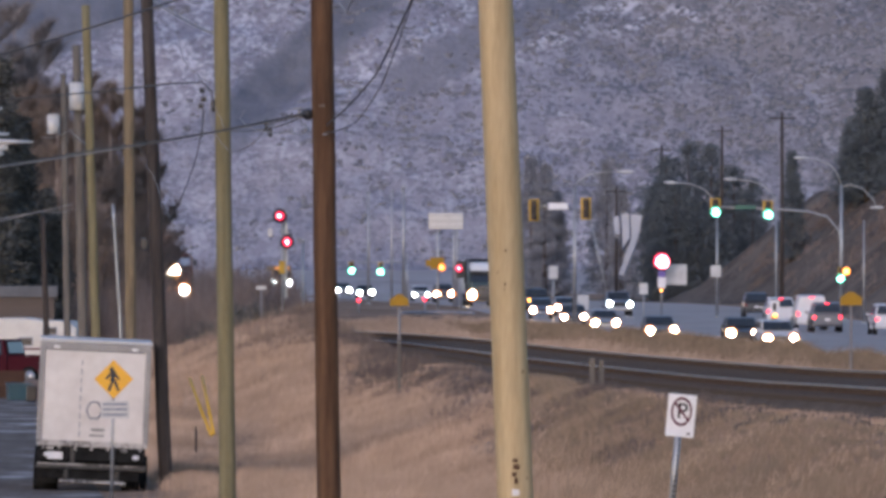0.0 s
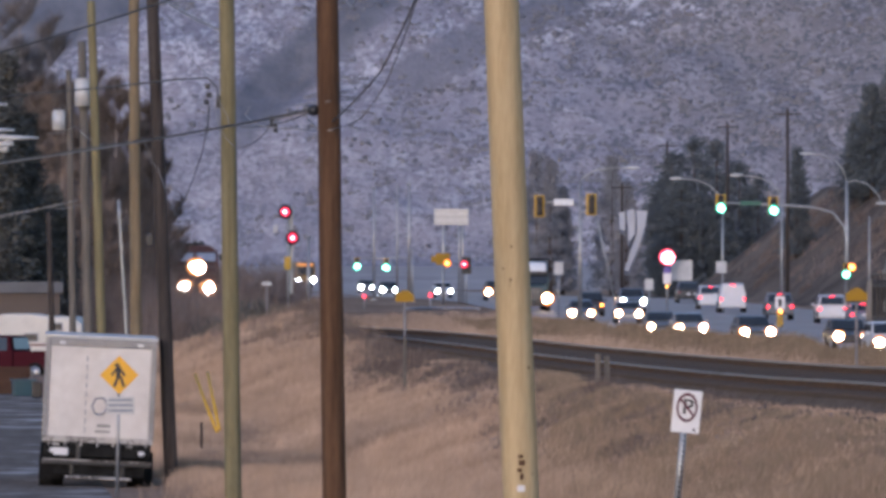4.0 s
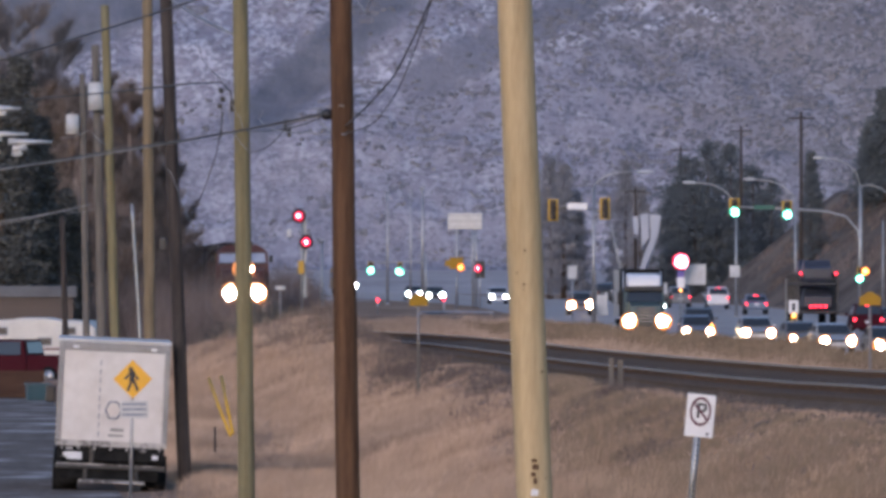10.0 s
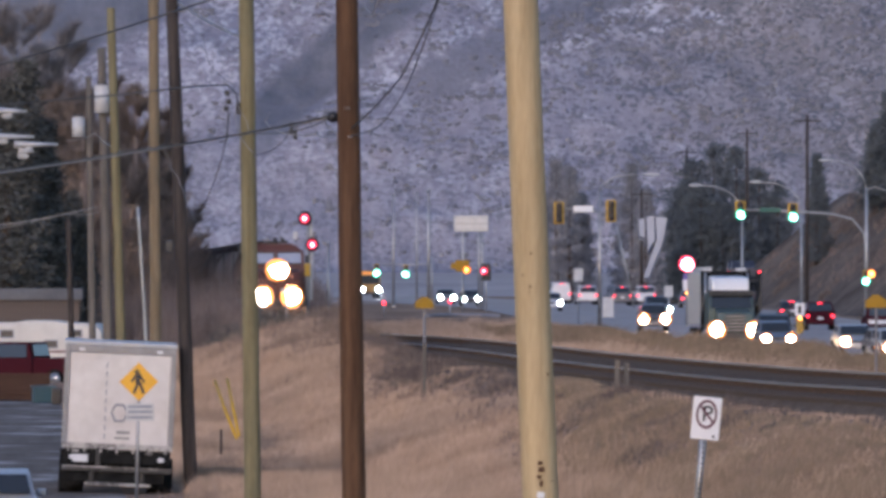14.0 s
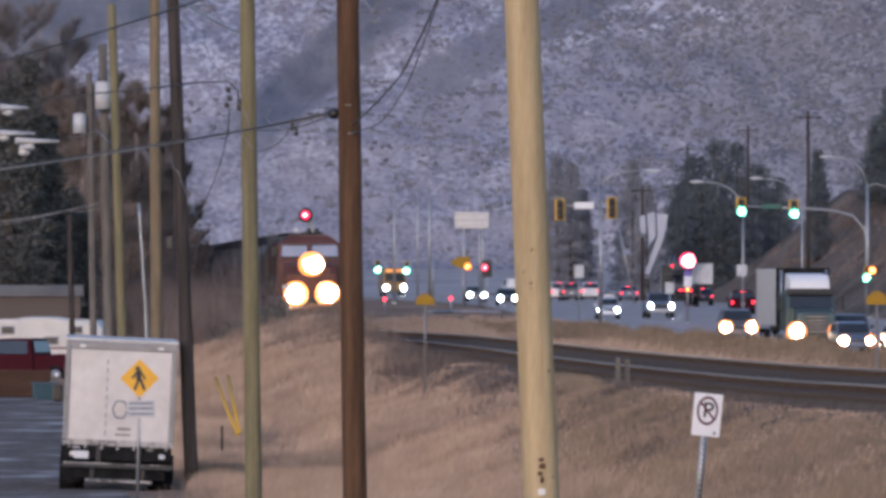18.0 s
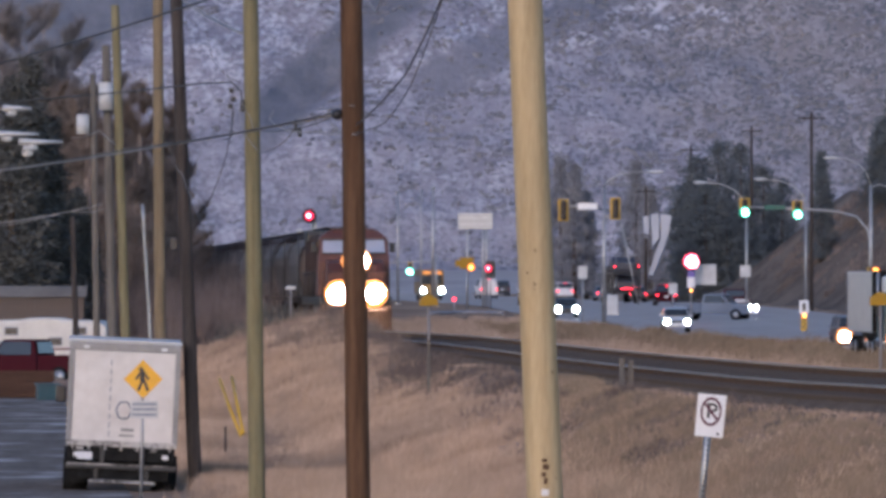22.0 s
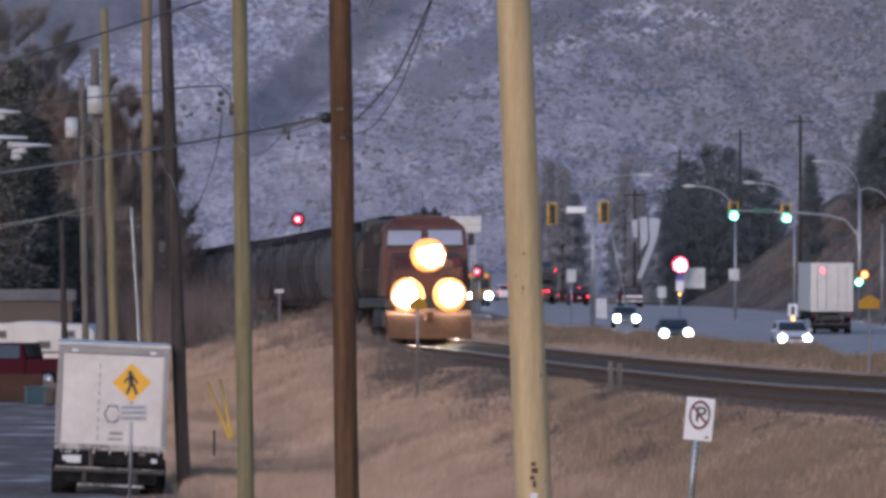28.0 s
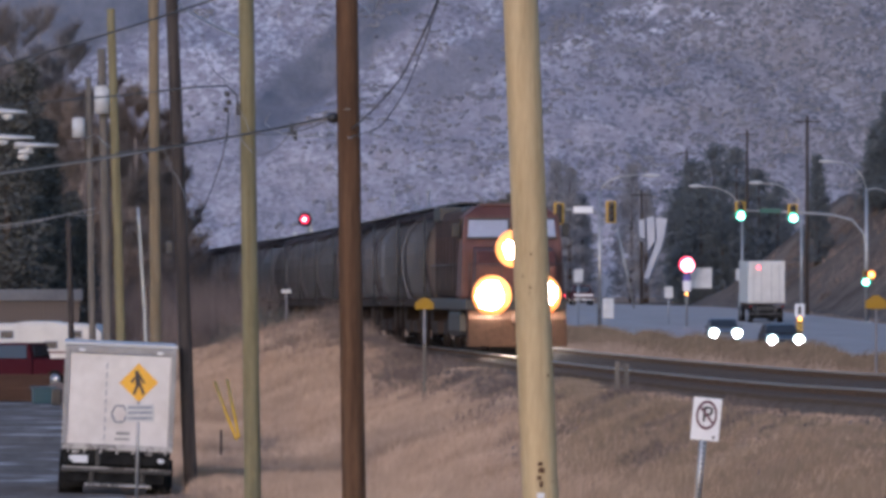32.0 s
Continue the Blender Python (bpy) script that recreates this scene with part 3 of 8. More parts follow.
def build_mountain():
    xs, ys = np.concatenate((np.linspace(-1600, -150, 30), np.linspace(-145, 145, 150), np.linspace(150, 1600, 30))), np.concatenate((np.linspace(1900, 2080, 12), np.linspace(2085, 2420, 120), np.linspace(2440, 4200, 40)))
    verts = [(x, y, slope_z(x, y)) for y in ys for x in xs]
    n = len(xs)
    faces = [(j * n + i, j * n + i + 1, (j + 1) * n + i + 1, (j + 1) * n + i) for j in range(len(ys) - 1) for i in range(n - 1)]
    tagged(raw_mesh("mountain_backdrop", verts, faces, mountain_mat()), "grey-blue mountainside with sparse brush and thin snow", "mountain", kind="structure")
    # brush clumps all over the face
    rnd = random.Random(5)
    unit = bmesh.new()
    bmesh.ops.create_icosphere(unit, subdivisions=1, radius=1)
    uv, uf = [v.co.copy() for v in unit.verts], [[v.index for v in f.verts] for f in unit.faces]
    unit.free()
    verts, faces = [], []
    for i in range(4200):
        y = rnd.uniform(2150, 2330)
        x = rnd.uniform(-0.056, 0.056) * y
        if noise.noise((x * 0.03, y * 0.03, 9)) + rnd.uniform(-0.5, 0.5) + 0.006 * x < 0.10:
            continue
        wide = rnd.uniform(0.5, 2.0)
        for j in range(rnd.randint(2, 7)):
            px, py = x + rnd.gauss(0, 0.7) * wide, y + rnd.gauss(0, 0.5)
            z = slope_z(px, py)
            w, h, o = rnd.uniform(0.3, 0.75), rnd.uniform(0.25, 0.65), len(verts)
            for v in uv:
                k = rnd.uniform(0.7, 1.25)
                verts.append((px + v.x * w * k, py + v.y * w * k, z + v.z * h * k + h * 0.2))
            faces += [[o + q for q in f] for f in uf]
    tagged(raw_mesh("mountain_brush", verts, faces, SAGE), "low grey sagebrush scattered over the mountainside", "brush", kind="stuff")


SAGE = noise_mat("sagebrush", (0.165, 0.172, 0.198), (0.222, 0.228, 0.255), 0.08, rough=0.95, bump=0.0, fine=1.2, island=0.2)

build_ground()
build_roads()
build_mountain()


# ---- railway ----
def cant(o):
    """The track leans to its street side in the curve."""
    return 0.145 * o - 0.02


def build_track():
    for side in (-0.75, 0.75):
        for name, w, h, dz, mat in (("rail", 0.07, 0.03, 0.0, RAIL_TOP), ("rail_web", 0.10, 0.15, -0.092, RUST)):
            verts, faces = [], []
            pts = [(x, y) for x, y in TRACK if y < 900]
            for i, (x, y) in enumerate(pts):
                a, b = pts[max(i - 1, 0)], pts[min(i + 1, len(pts) - 1)]
                nx, ny = -(b[1] - a[1]), b[0] - a[0]
                q = math.hypot(nx, ny)
                nx, ny = nx / q, ny / q
                cx, cy, z = x + nx * side, y + ny * side, rail_z(y) + dz + cant(side)
                for sx, sz in ((-1, -1), (1, -1), (1, 1), (-1, 1)):
                    verts.append((cx + nx * sx * w / 2, cy + ny * sx * w / 2, z + sz * h / 2))
            for i in range(len(pts) - 1):
                for k in range(4):
                    a, b = i * 4 + k, i * 4 + (k + 1) % 4
                    faces.append((a, b, b + 4, a + 4))
            tagged(raw_mesh(name, verts, faces, mat, flat=True), "polished steel rail" if name == "rail" else "rusty brown rail web and foot", "rail", kind="structure")
    verts, faces = [], []
    pts = [(x, y) for x, y in TRACK if y < 900]
    for i, (x, y) in enumerate(pts):
        a, b = pts[max(i - 1, 0)], pts[min(i + 1, len(pts) - 1)]
        nx, ny = -(b[1] - a[1]), b[0] - a[0]
        q = math.hypot(nx, ny)
        nx, ny = nx / q, ny / q
        for o, dz in ((-1.62, -0.6), (-1.42, -0.34), (-1.2, -0.17), (0, -0.2), (1.2, -0.17), (1.42, -0.32), (1.62, -0.56)):
            verts.append((x + nx * o, y + ny * o, rail_z(y) + dz + cant(o) + 0.03 * noise.noise((x * 3, y * 1.1, o))))
    for i in range(len(pts) - 1):
        for k in range(6):
            a = i * 7 + k
            faces.append((a, a + 1, a + 8, a + 7))
    bed = tagged(raw_mesh("track_bed", verts, faces, BALLAST), "dark stone ballast of the railway", "ballast", kind="structure")
    tie = box(2.6, 0.23, 0.18, 0, 0, -0.2, 0.02)
    me = bpy.data.meshes.new("tie")
    tie.to_mesh(me), tie.free()
    me.materials.append(TIE)
    s, near = run_at(310), run_at(150)
    while s < near:
        x, y, h = on_track(s)
        shared("tie", me, bed, pose(x, y, rail_z(y) - 0.02, 0, 8.2, h))
        s += 0.58


build_track()

CAMPER = paint("camper_cream_white", (0.58, 0.57, 0.545), 0.6, 0.2)
ROOF_GREY = noise_mat("felt_roof_grey", (0.10, 0.105, 0.12), (0.16, 0.165, 0.18), 0.8, rough=0.9, bump=0.2)
DARK_GREEN = paint("board_green", (0.02, 0.12, 0.09), 0.5)
VIOLET_GLOW = paint("panel_violet_blue", (0.16, 0.12, 0.42), 0.5)
BLUE_BIN = paint("bin_teal", (0.03, 0.085, 0.11), 0.5)
CRATE = noise_mat("crate_boards", (0.055, 0.032, 0.024), (0.10, 0.060, 0.045), 1.0, (0.5, 3, 3), rough=0.9, bump=0.2)
RED_CAR = paint("maroon_paint", (0.050, 0.006, 0.012), 0.7, 0.05)
WHITE_CAR = paint("white_paint", (0.66, 0.67, 0.70), 0.35, 0.15)
TRUCK_WHITE = noise_mat("truck_white", (0.52, 0.49, 0.468), (0.66, 0.635, 0.618), 0.8, rough=0.5, bump=0.05, fine=4.0, stain=(0.50, 0.44, 0.38), stain_at=(0.6, 0.85))
TRUCK_GREY = noise_mat("truck_aluminium", (0.20, 0.195, 0.195), (0.33, 0.325, 0.325), 1.0, rough=0.5, bump=0.05, stain=(0.2, 0.17, 0.15))
WORN_STEEL = noise_mat("chipped_sill", (0.10, 0.09, 0.085), (0.46, 0.44, 0.42), 2.2, rough=0.7, bump=0.2, fine=11.0, spread=(0.42, 0.55))
FENCE = noise_mat("fence_boards", (0.098, 0.080, 0.072), (0.145, 0.120, 0.108), 1.0, (3, 3, 0.5), rough=0.9, bump=0.2)

# ---- utility poles and wires along the street ----
def axis_pole(a, b, r, material, label, top=None, group="utility poles along the street"):
    """A leaning wooden pole through a (higher) and b (lower), drawn down into the ground."""
    a, b = Vector(a), Vector(b)
    d = (a - b).normalized()
    gz = ground_z(b.x, b.y) - 0.25
    foot = b + d * ((gz - b.z) / d.z)
    head = top and Vector(top) or b + d * ((gz + 14.5 - b.z) / d.z)
    o = thing("utility_pole", Matrix.Translation(foot), label, "utility pole", group)
    h = head - foot
    n = 14
    pts = [h * (k / n) + Vector((noise.noise((k * 0.7, foot.y, 0)) * 0.012, noise.noise((k * 0.7, foot.y, 7)) * 0.012, 0)) for k in range(n + 1)]
    shaft = part("shaft", pipe(pts, [r * (1.06 - 0.16 * k / n) for k in range(n + 1)], 18), material, o)
    return o, h, shaft


def knots(o, h, r, count, seed):
    rnd = random.Random(seed)
    for i in range(count):
        f, a = rnd.uniform(0.1, 0.75), rnd.uniform(-2.6, -0.5)
        c = h * f + Vector((math.cos(a), math.sin(a), 0)) * r * (1.0 - 0.14 * f)
        part("knot", ball(rnd.uniform(0.008, 0.018), c, 1, (1, 1, 1.6)), WOOD_BROWN, o)


p, h, s = axis_pole((0.63, 85.0, 7.44), (0.82, 85.0, 2.76), 0.165, WOOD_FRESH, "new pale yellow pine utility pole, slightly leaning")
knots(p, h, 0.165, 13, 1)
base = p.matrix_basis.translation
for dx, dz, w, hh in ((0.0, 0.30, 0.05, 0.035), (0.012, 0.24, 0.06, 0.05), (-0.008, 0.17, 0.045, 0.04), (0.01, 0.11, 0.035, 0.06)):
    part("pole_scar", box(w, 0.02, hh, 0.815 + dx - base.x, -0.168, 2.79 + dz - base.z, 0.008), WOOD_BROWN, p, "dark weathered scar")
part("pole_tag", box(0.07, 0.02, 0.06, 0.82 - base.x, -0.17, 2.79 - base.z, 0.006), PLATE, p, "small pale tag")
p, h, s = axis_pole((-1.38, 117.0, 8.32), (-1.29, 117.0, 1.88), 0.150, WOOD_BROWN, "brown weathered wooden utility pole")
knots(p, h, 0.15, 14, 2)
c = Vector((-1.56, 117.0, 6.81)) - p.matrix_basis.translation
part("insulator", ball(0.085, c, 2, (1, 1, 0.9)), BLACK_PAINT, p, "black spool insulator")
part("bracket", rod(c, c + Vector((0.14, 0.02, 0)), 0.03), STEEL, p)
p, h, s = axis_pole((-3.85, 168.0, 9.73), (-3.73, 168.0, 0.47), 0.150, WOOD_GREEN, "green-tinged treated wooden utility pole")
c = Vector((-4.00, 168.0, 7.71)) - p.matrix_basis.translation
part("insulator", box(0.09, 0.12, 0.22, c.x, c.y, c.z, 0.03), BLACK_PAINT, p)
p, h, s = axis_pole((-6.39, 205.0, 10.75), (-5.95, 205.0, -0.40), 0.150, WOOD_DARK, "dark creosoted utility pole, leaning")
c = Vector((-6.44, 205.0, 5.16)) - p.matrix_basis.translation
part("junction_box", box(0.16, 0.16, 0.28, c.x, c.y, c.z, 0.03), BLACK_PAINT, p)
axis_pole((-7.80, 235.0, 11.58), (-7.74, 235.0, 2.76), 0.145, WOOD_TAN, "tan weathered wooden utility pole")
axis_pole((-10.30, 272.0, 12.26), (-10.00, 272.0, 2.40), 0.14, WOOD_GREEN, "green-brown wooden utility pole", (-10.31, 272.0, 12.36))
p, h, s = axis_pole((-11.68, 300.0, 11.68), (-11.47, 300.0, 2.12), 0.155, WOOD_GREY, "grey-brown pole carrying a white transformer", (-11.68, 300.0, 11.77))


def transformer(o, at, w, hgt):
    c = Vector(at) - o.matrix_basis.translation
    t = part("transformer", rod(c + Vector((0, -0.35, -hgt / 2)), c + Vector((0, -0.35, hgt / 2)), w / 2, seg=18), CERAMIC, o, "pale grey pole transformer can")
    part("lid", rod(c + Vector((0, -0.35, hgt / 2)), c + Vector((0, -0.35, hgt / 2 + 0.06)), w / 2 + 0.02, w / 3, 18), CERAMIC, t)
    for sx in (-0.12, 0.12):
        part("bushing", rod(c + Vector((sx, -0.35, hgt / 2)), c + Vector((sx, -0.35, hgt / 2 + 0.2)), 0.03, seg=8), BLACK_PAINT, t)


transformer(p, (-11.66, 300.0, 10.05), 0.50, 0.86)
p, h, s = axis_pole((-13.53, 335.0, 11.40), (-13.38, 335.0, 1.98), 0.125, WOOD_GREY, "slim grey pole with a small transformer", (-13.53, 335.0, 11.49))
transformer(p, (-13.88, 335.0, 9.60), 0.48, 0.68)
axis_pole((-14.92, 350.0, 6.22), (-14.79, 350.0, 1.84), 0.115, WOOD_DARK, "short dark service pole", (-14.92, 350.0, 6.26))
axis_pole((-9.14, 262.0, 6.30), (-8.91, 262.0, 2.50), 0.045, STEEL, "thin grey conduit mast beside the poles", (-9.14, 262.0, 6.33), "")


def wire(points, r, mat, label, sag=0.0):
    pts = [Vector(p) for p in points]
    out = []
    for a, b in zip(pts, pts[1:]):
        for k in range(10):
            f = k / 10
            out.append(a.lerp(b, f) - Vector((0, 0, sag * 4 * f * (1 - f))))
    out.append(pts[-1])
    ob = part("overhead_wire", pipe(out, r, 6), mat)
    return tagged(ob, label, "cable")


wire(((-10.26, 190.0, 8.77), (-3.85, 168.0, 9.96)), 0.020, CABLE, "black service wire to the street poles", 0.05)
wire(((-10.26, 190.0, 8.06), (-6.57, 180.0, 8.18), (-4.88, 172.0, 8.20), (-4.23, 169.0, 8.17), (-4.02, 168.0, 7.97), (-4.00, 168.0, 7.74)), 0.018, CABLE, "black service wire hooked to a pole")
wire(((-8.91, 165.0, 6.41), (-1.56, 117.0, 6.81)), 0.016, CABLE_PALE, "pale bundled wire strung between poles", 0.05)
wire(((-8.91, 165.0, 6.47), (-5.11, 140.0, 6.61), (-1.58, 117.0, 6.83)), 0.010, CABLE, "thin dark wire strung between poles", 0.04)
wire(((-1.32, 117.0, 6.66), (-0.61, 103.0, 7.04), (-0.16, 92.0, 7.64), (0.09, 86.0, 8.06)), 0.011, CABLE, "black wire climbing to the next pole", 0.03)
wire(((-1.32, 117.0, 6.57), (-0.87, 108.0, 6.58), (-0.53, 100.0, 6.86), (-0.25, 94.0, 7.40), (-0.05, 90.0, 7.92)), 0.007, CABLE, "thin slack wire climbing to the next pole", 0.02)
wire(((-1.53, 117.0, 6.83), (-2.48, 140.0, 6.93), (-3.67, 166.0, 7.23)), 0.010, CABLE, "thin dark wire between two poles", 0.03)
wire(((-16.20, 300.0, 5.79), (-11.79, 300.0, 6.51)), 0.022, CABLE_PALE, "pale service wire over the yards", 0.1)
wire(((-16.20, 300.0, 5.68), (-12.83, 300.0, 6.28), (-11.61, 300.0, 6.39)), 0.014, CABLE_PALE, "thin pale service wire", 0.1)
wire(((-4.16, 168.0, 7.63), (-4.33, 168.0, 6.69), (-5.16, 180.0, 5.62)), 0.010, CABLE, "thin dark slanting guy wire", 0.1)
wire(((-6.25, 205.0, 10.70), (-3.96, 168.0, 9.04)), 0.026, CABLE_PALE, "grey wire between two poles", 0.05)
wire(((-1.20, 117.0, 8.32), (-1.01, 112.0, 8.00), (-0.91, 110.0, 8.13)), 0.008, CABLE_PALE, "slack pale wire loop")
wire(((-6.61, 205.0, 7.48), (-6.39, 205.0, 7.03), (-6.18, 205.0, 6.42)), 0.010, CABLE_PALE, "slack wire beside a dark pole", 0.03)
wire(((-6.56, 205.0, 7.16), (-6.22, 204.0, 6.74), (-5.39, 190.0, 5.61)), 0.007, CABLE_PALE, "thin slack wire beside a dark pole", 0.03)
wire(((-4.06, 167.8, 7.63), (-3.97, 167.8, 7.23), (-3.71, 167.8, 6.89)), 0.010, CABLE_PALE, "loose pale wire tail on a pole", 0.04)
wire(((-4.01, 167.8, 7.78), (-3.84, 167.8, 7.47), (-3.78, 167.8, 7.23)), 0.008, CABLE_PALE, "loose pale wire loop on a pole", 0.02)
wire(((-9.93, 272.0, 8.01), (-11.89, 300.0, 8.96), (-14.32, 335.0, 9.14)), 0.014, CABLE_PALE, "pale wire between distant poles", 0.1)
wire(((-4.19, 168.0, 7.68), (-4.20, 168.0, 7.13), (-4.35, 168.0, 7.08)), 0.012, CABLE, "dark hanging wire end", 0.0)
spl = part("wire_splice", box(0.06, 0.06, 0.16, *(-2.43, 139.0, 6.86), 0.02), BLACK_PAINT)
tagged(spl, "black splice hanging on a thin wire", "cable splice")
for pts, rr in ((((-5.01, 190.0, 2.32), (-4.77, 189.0, 1.73), (-4.51, 188.0, 1.16)), 0.04), (((-4.75, 190.0, 2.36), (-4.61, 189.0, 1.80), (-4.46, 188.0, 1.21)), 0.04)):
    g = part("guy_guard", pipe(pts, rr * 0.85, 10), YELLOW)
    tagged(g, "yellow plastic guard on a slanting guy wire", "guy wire guard", "guy wire guards")
g = part("survey_stake", box(0.05, 0.05, 0.55, *(-5.01, 195.0, 0.94), 0.01), WOOD_DARK)
tagged(g, "small dark wooden stake in the grass", "stake")


# ---- signs ----
POST_GREY = noise_mat("post_weathered", (0.17, 0.16, 0.165), (0.27, 0.255, 0.26), 2.0, rough=0.8, bump=0.1)


def post_sign(name, top, board, w, h, mat, label, post_r=0.03, tilt=0.0, lean=0.0, category="sign", thick=0.02, post_mat=None):
    """A board centred at 'board', on a post that goes into the ground."""
    b = Vector(board)
    gz = ground_z(b.x, b.y) - 0.2
    o = thing(name, pose(b.x, b.y, gz, 0, 0, 0), label, category)
    hh = b.z - gz
    part("post", pipe([(-lean * hh, 0.05, 0), (0, 0.05, hh + h * 0.3)], post_r, 8), post_mat or STEEL, o, "galvanised post")
    p = part("board", box(w, thick, h, 0, 0, 0, 0.02), mat, o)
    p.matrix_basis = pose(0, 0, hh, 0, tilt, 0)
    return o, p


def bars(parent, rows, material, y=-0.014):
    for x, z, w, h, a in rows:
        q = part("print_bar", box(w, 0.006, h, 0, 0, 0), material, parent)
        q.matrix_basis = pose(x, y, z, 0, a, 0)


# no-parking sign
o, b = post_sign("no_parking_sign", None, (3.72, 133.0, 2.61), 0.42, 0.63, WHITE_SIGN, "white no-parking sign on a perforated steel post", 0.05, 5.5, 0.10)
for k in range(16):
    hh = b.matrix_basis.translation.z - 0.36 - 0.075 * k
    part("perforation", box(0.02, 0.012, 0.035, -0.10 * (b.matrix_basis.translation.z - hh), -0.008, hh), DARK_STEEL, o)
ring = bmesh.new()
n = 40
rows = []
for k in range(n):
    a = k * math.tau / n
    rows.append([ring.verts.new((r * math.cos(a) * 0.76, y, 0.06 + r * math.sin(a) * 1.05)) for r, y in ((0.165, -0.02), (0.205, -0.02), (0.205, -0.011), (0.165, -0.011))])
for k in range(n):
    for j in range(4):
        ring.faces.new((rows[k][j], rows[k][(j + 1) % 4], rows[(k + 1) % n][(j + 1) % 4], rows[(k + 1) % n][j]))
bmesh.ops.recalc_face_normals(ring, faces=ring.faces[:])
part("red_ring", ring, RED_INK, b, "dark red prohibition ring")
bars(b, [(0, 0.06, 0.035, 0.36, -42)], RED_INK, -0.022)
tx = bpy.data.curves.new("letter", "FONT")
tx.body, tx.size, tx.align_x, tx.align_y, tx.extrude, tx.offset = "P", 0.32, "CENTER", "CENTER", 0.003, 0.004
tmp = bpy.data.objects.new("letter_tmp", tx)
me = bpy.data.meshes.new_from_object(tmp)
bpy.data.objects.remove(tmp)
me.materials.append(INK)
shared("letter", me, b, pose(0.01, -0.017, 0.06, 90, 0, 0))
part("bolt", ball(0.022, (0.13, -0.012, -0.26), 2, (1, 0.5, 1)), INK, b)

# pedestrian crossing sign before the parked truck
o, b = post_sign("crossing_sign", None, (-6.82, 196.0, 2.22), 0.60, 0.60, YELLOW_SIGN, "yellow diamond crossing sign with a white tab below", 0.035, 45, 0.02)
head = Vector((0, 0, b.matrix_basis.translation.z))
rowsb = [(-0.04, 0.21, 0.09, 0.09, 45), (-0.015, 0.07, 0.10, 0.22, 8), (-0.10, 0.08, 0.05, 0.2, 38), (0.07, 0.06, 0.05, 0.18, -35), (-0.06, -0.13, 0.06, 0.26, 22), (0.06, -0.13, 0.06, 0.26, -20)]
for x, z, w, h, a in rowsb:
    q = part("symbol_bar", box(w, 0.006, h, 0, 0, 0, 0.02), INK, o)
    q.matrix_basis = pose(x, -0.016, head.z + z, 0, a, 0)
tab = part("tab", box(0.60, 0.02, 0.38, 0.03, 0, head.z - 0.66, 0.02), CERAMIC, o, "white tab with faded print")
for z in (-0.54, -0.65, -0.77):
    part("print_bar", box(0.52, 0.006, 0.06, 0.03, -0.014, head.z + z), INK_GREY, o)

# railway boards beside the track
for at, w in (((-0.84, 262.0, 3.54), 0.54), ((14.03, 300.0, 3.36), 0.72)):
    o, b = post_sign("track_board", None, at, 0.1, 0.1, YELLOW_SIGN, "yellow house-shaped track board on a weathered post", 0.045, 0, 0.0, post_mat=POST_GREY)
    bm = bmesh.new()
    sh = [(-0.5, -0.3), (0.5, -0.3), (0.5, 0.05), (0.12, 0.32), (-0.12, 0.32), (-0.5, 0.05)]
    f, k = [bm.verts.new((x * w, -0.06, z * w)) for x, z in sh], [bm.verts.new((x * w, -0.03, z * w)) for x, z in sh]
    bm.faces.new(f[::-1]), bm.faces.new(k)
    for i in range(6):
        bm.faces.new((f[i], f[(i + 1) % 6], k[(i + 1) % 6], k[i]))
    bmesh.ops.recalc_face_normals(bm, faces=bm.faces[:])
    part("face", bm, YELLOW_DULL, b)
o, b = post_sign("track_marker", None, (-6.10, 330.0, 3.59), 0.36, 0.13, CERAMIC, "small white marker on a post beside the track", 0.04, post_mat=POST_GREY)
for top, bot in (((3.70, 204.0, 2.59), (3.70, 204.0, 1.64)), ((3.94, 206.0, 2.51), (3.94, 206.0, 1.77))):
    t, bb = Vector(top), Vector(bot)
    q = part("track_post", box(0.13, 0.13, t.z - bb.z + 0.8, t.x, t.y, (t.z + bb.z) / 2 - 0.4, 0.015), WOOD_GREY)
    tagged(q, "stub wooden post beside the rails", "post", "stub posts beside the rails")
q = part("track_post", box(0.1, 0.1, 1.5, (-0.80, 250.0, 2.30)[0], 250, 1.75, 0.015), WOOD_GREY)
tagged(q, "slim pale post beside the rails", "post", "stub posts beside the rails")


# ---- signals and street furniture of the junction ----
def head_box(parent, at, lit=None, w=0.62, h=1.32, lens=0.15, name="signal_head"):
    """Yellow-bordered three-lens head; lit: (slot from the top, material)."""
    x, y, z = at
    hd = part(name, box(w, 0.06, h, x, y, z, 0.03), YELLOW, parent, "yellow backboard of a traffic signal")
    part("housing", box(w * 0.62, 0.24, h * 0.86, x, y - 0.13, z, 0.03), BLACK_PAINT, hd)
    for k, dz in enumerate((0.36, 0.0, -0.36)):
        if lit and lit[0] == k:
            lamp("lens", parent, (x, y - 0.36, z + dz * h / 1.2), lens * 2.5, lit[1], -1, "lit signal lens")
        else:
            part("lens", dome(lens, (x, y - 0.26, z + dz * h / 1.2), -1), SIG_OFF, hd)
        part("hood", box(0.34, 0.2, 0.03, x, y - 0.34, z + dz * h / 1.2 + 0.19), BLACK_PAINT, hd)
    return hd


def luminaire(parent, points, r=0.05):
    part("arm", pipe(points, r, 8), STEEL, parent)
    e = Vector(points[-1])
    part("lamp_head", ball(0.42, e, 2, (1.25, 0.5, 0.28)), CERAMIC, parent, "unlit grey street lamp head")


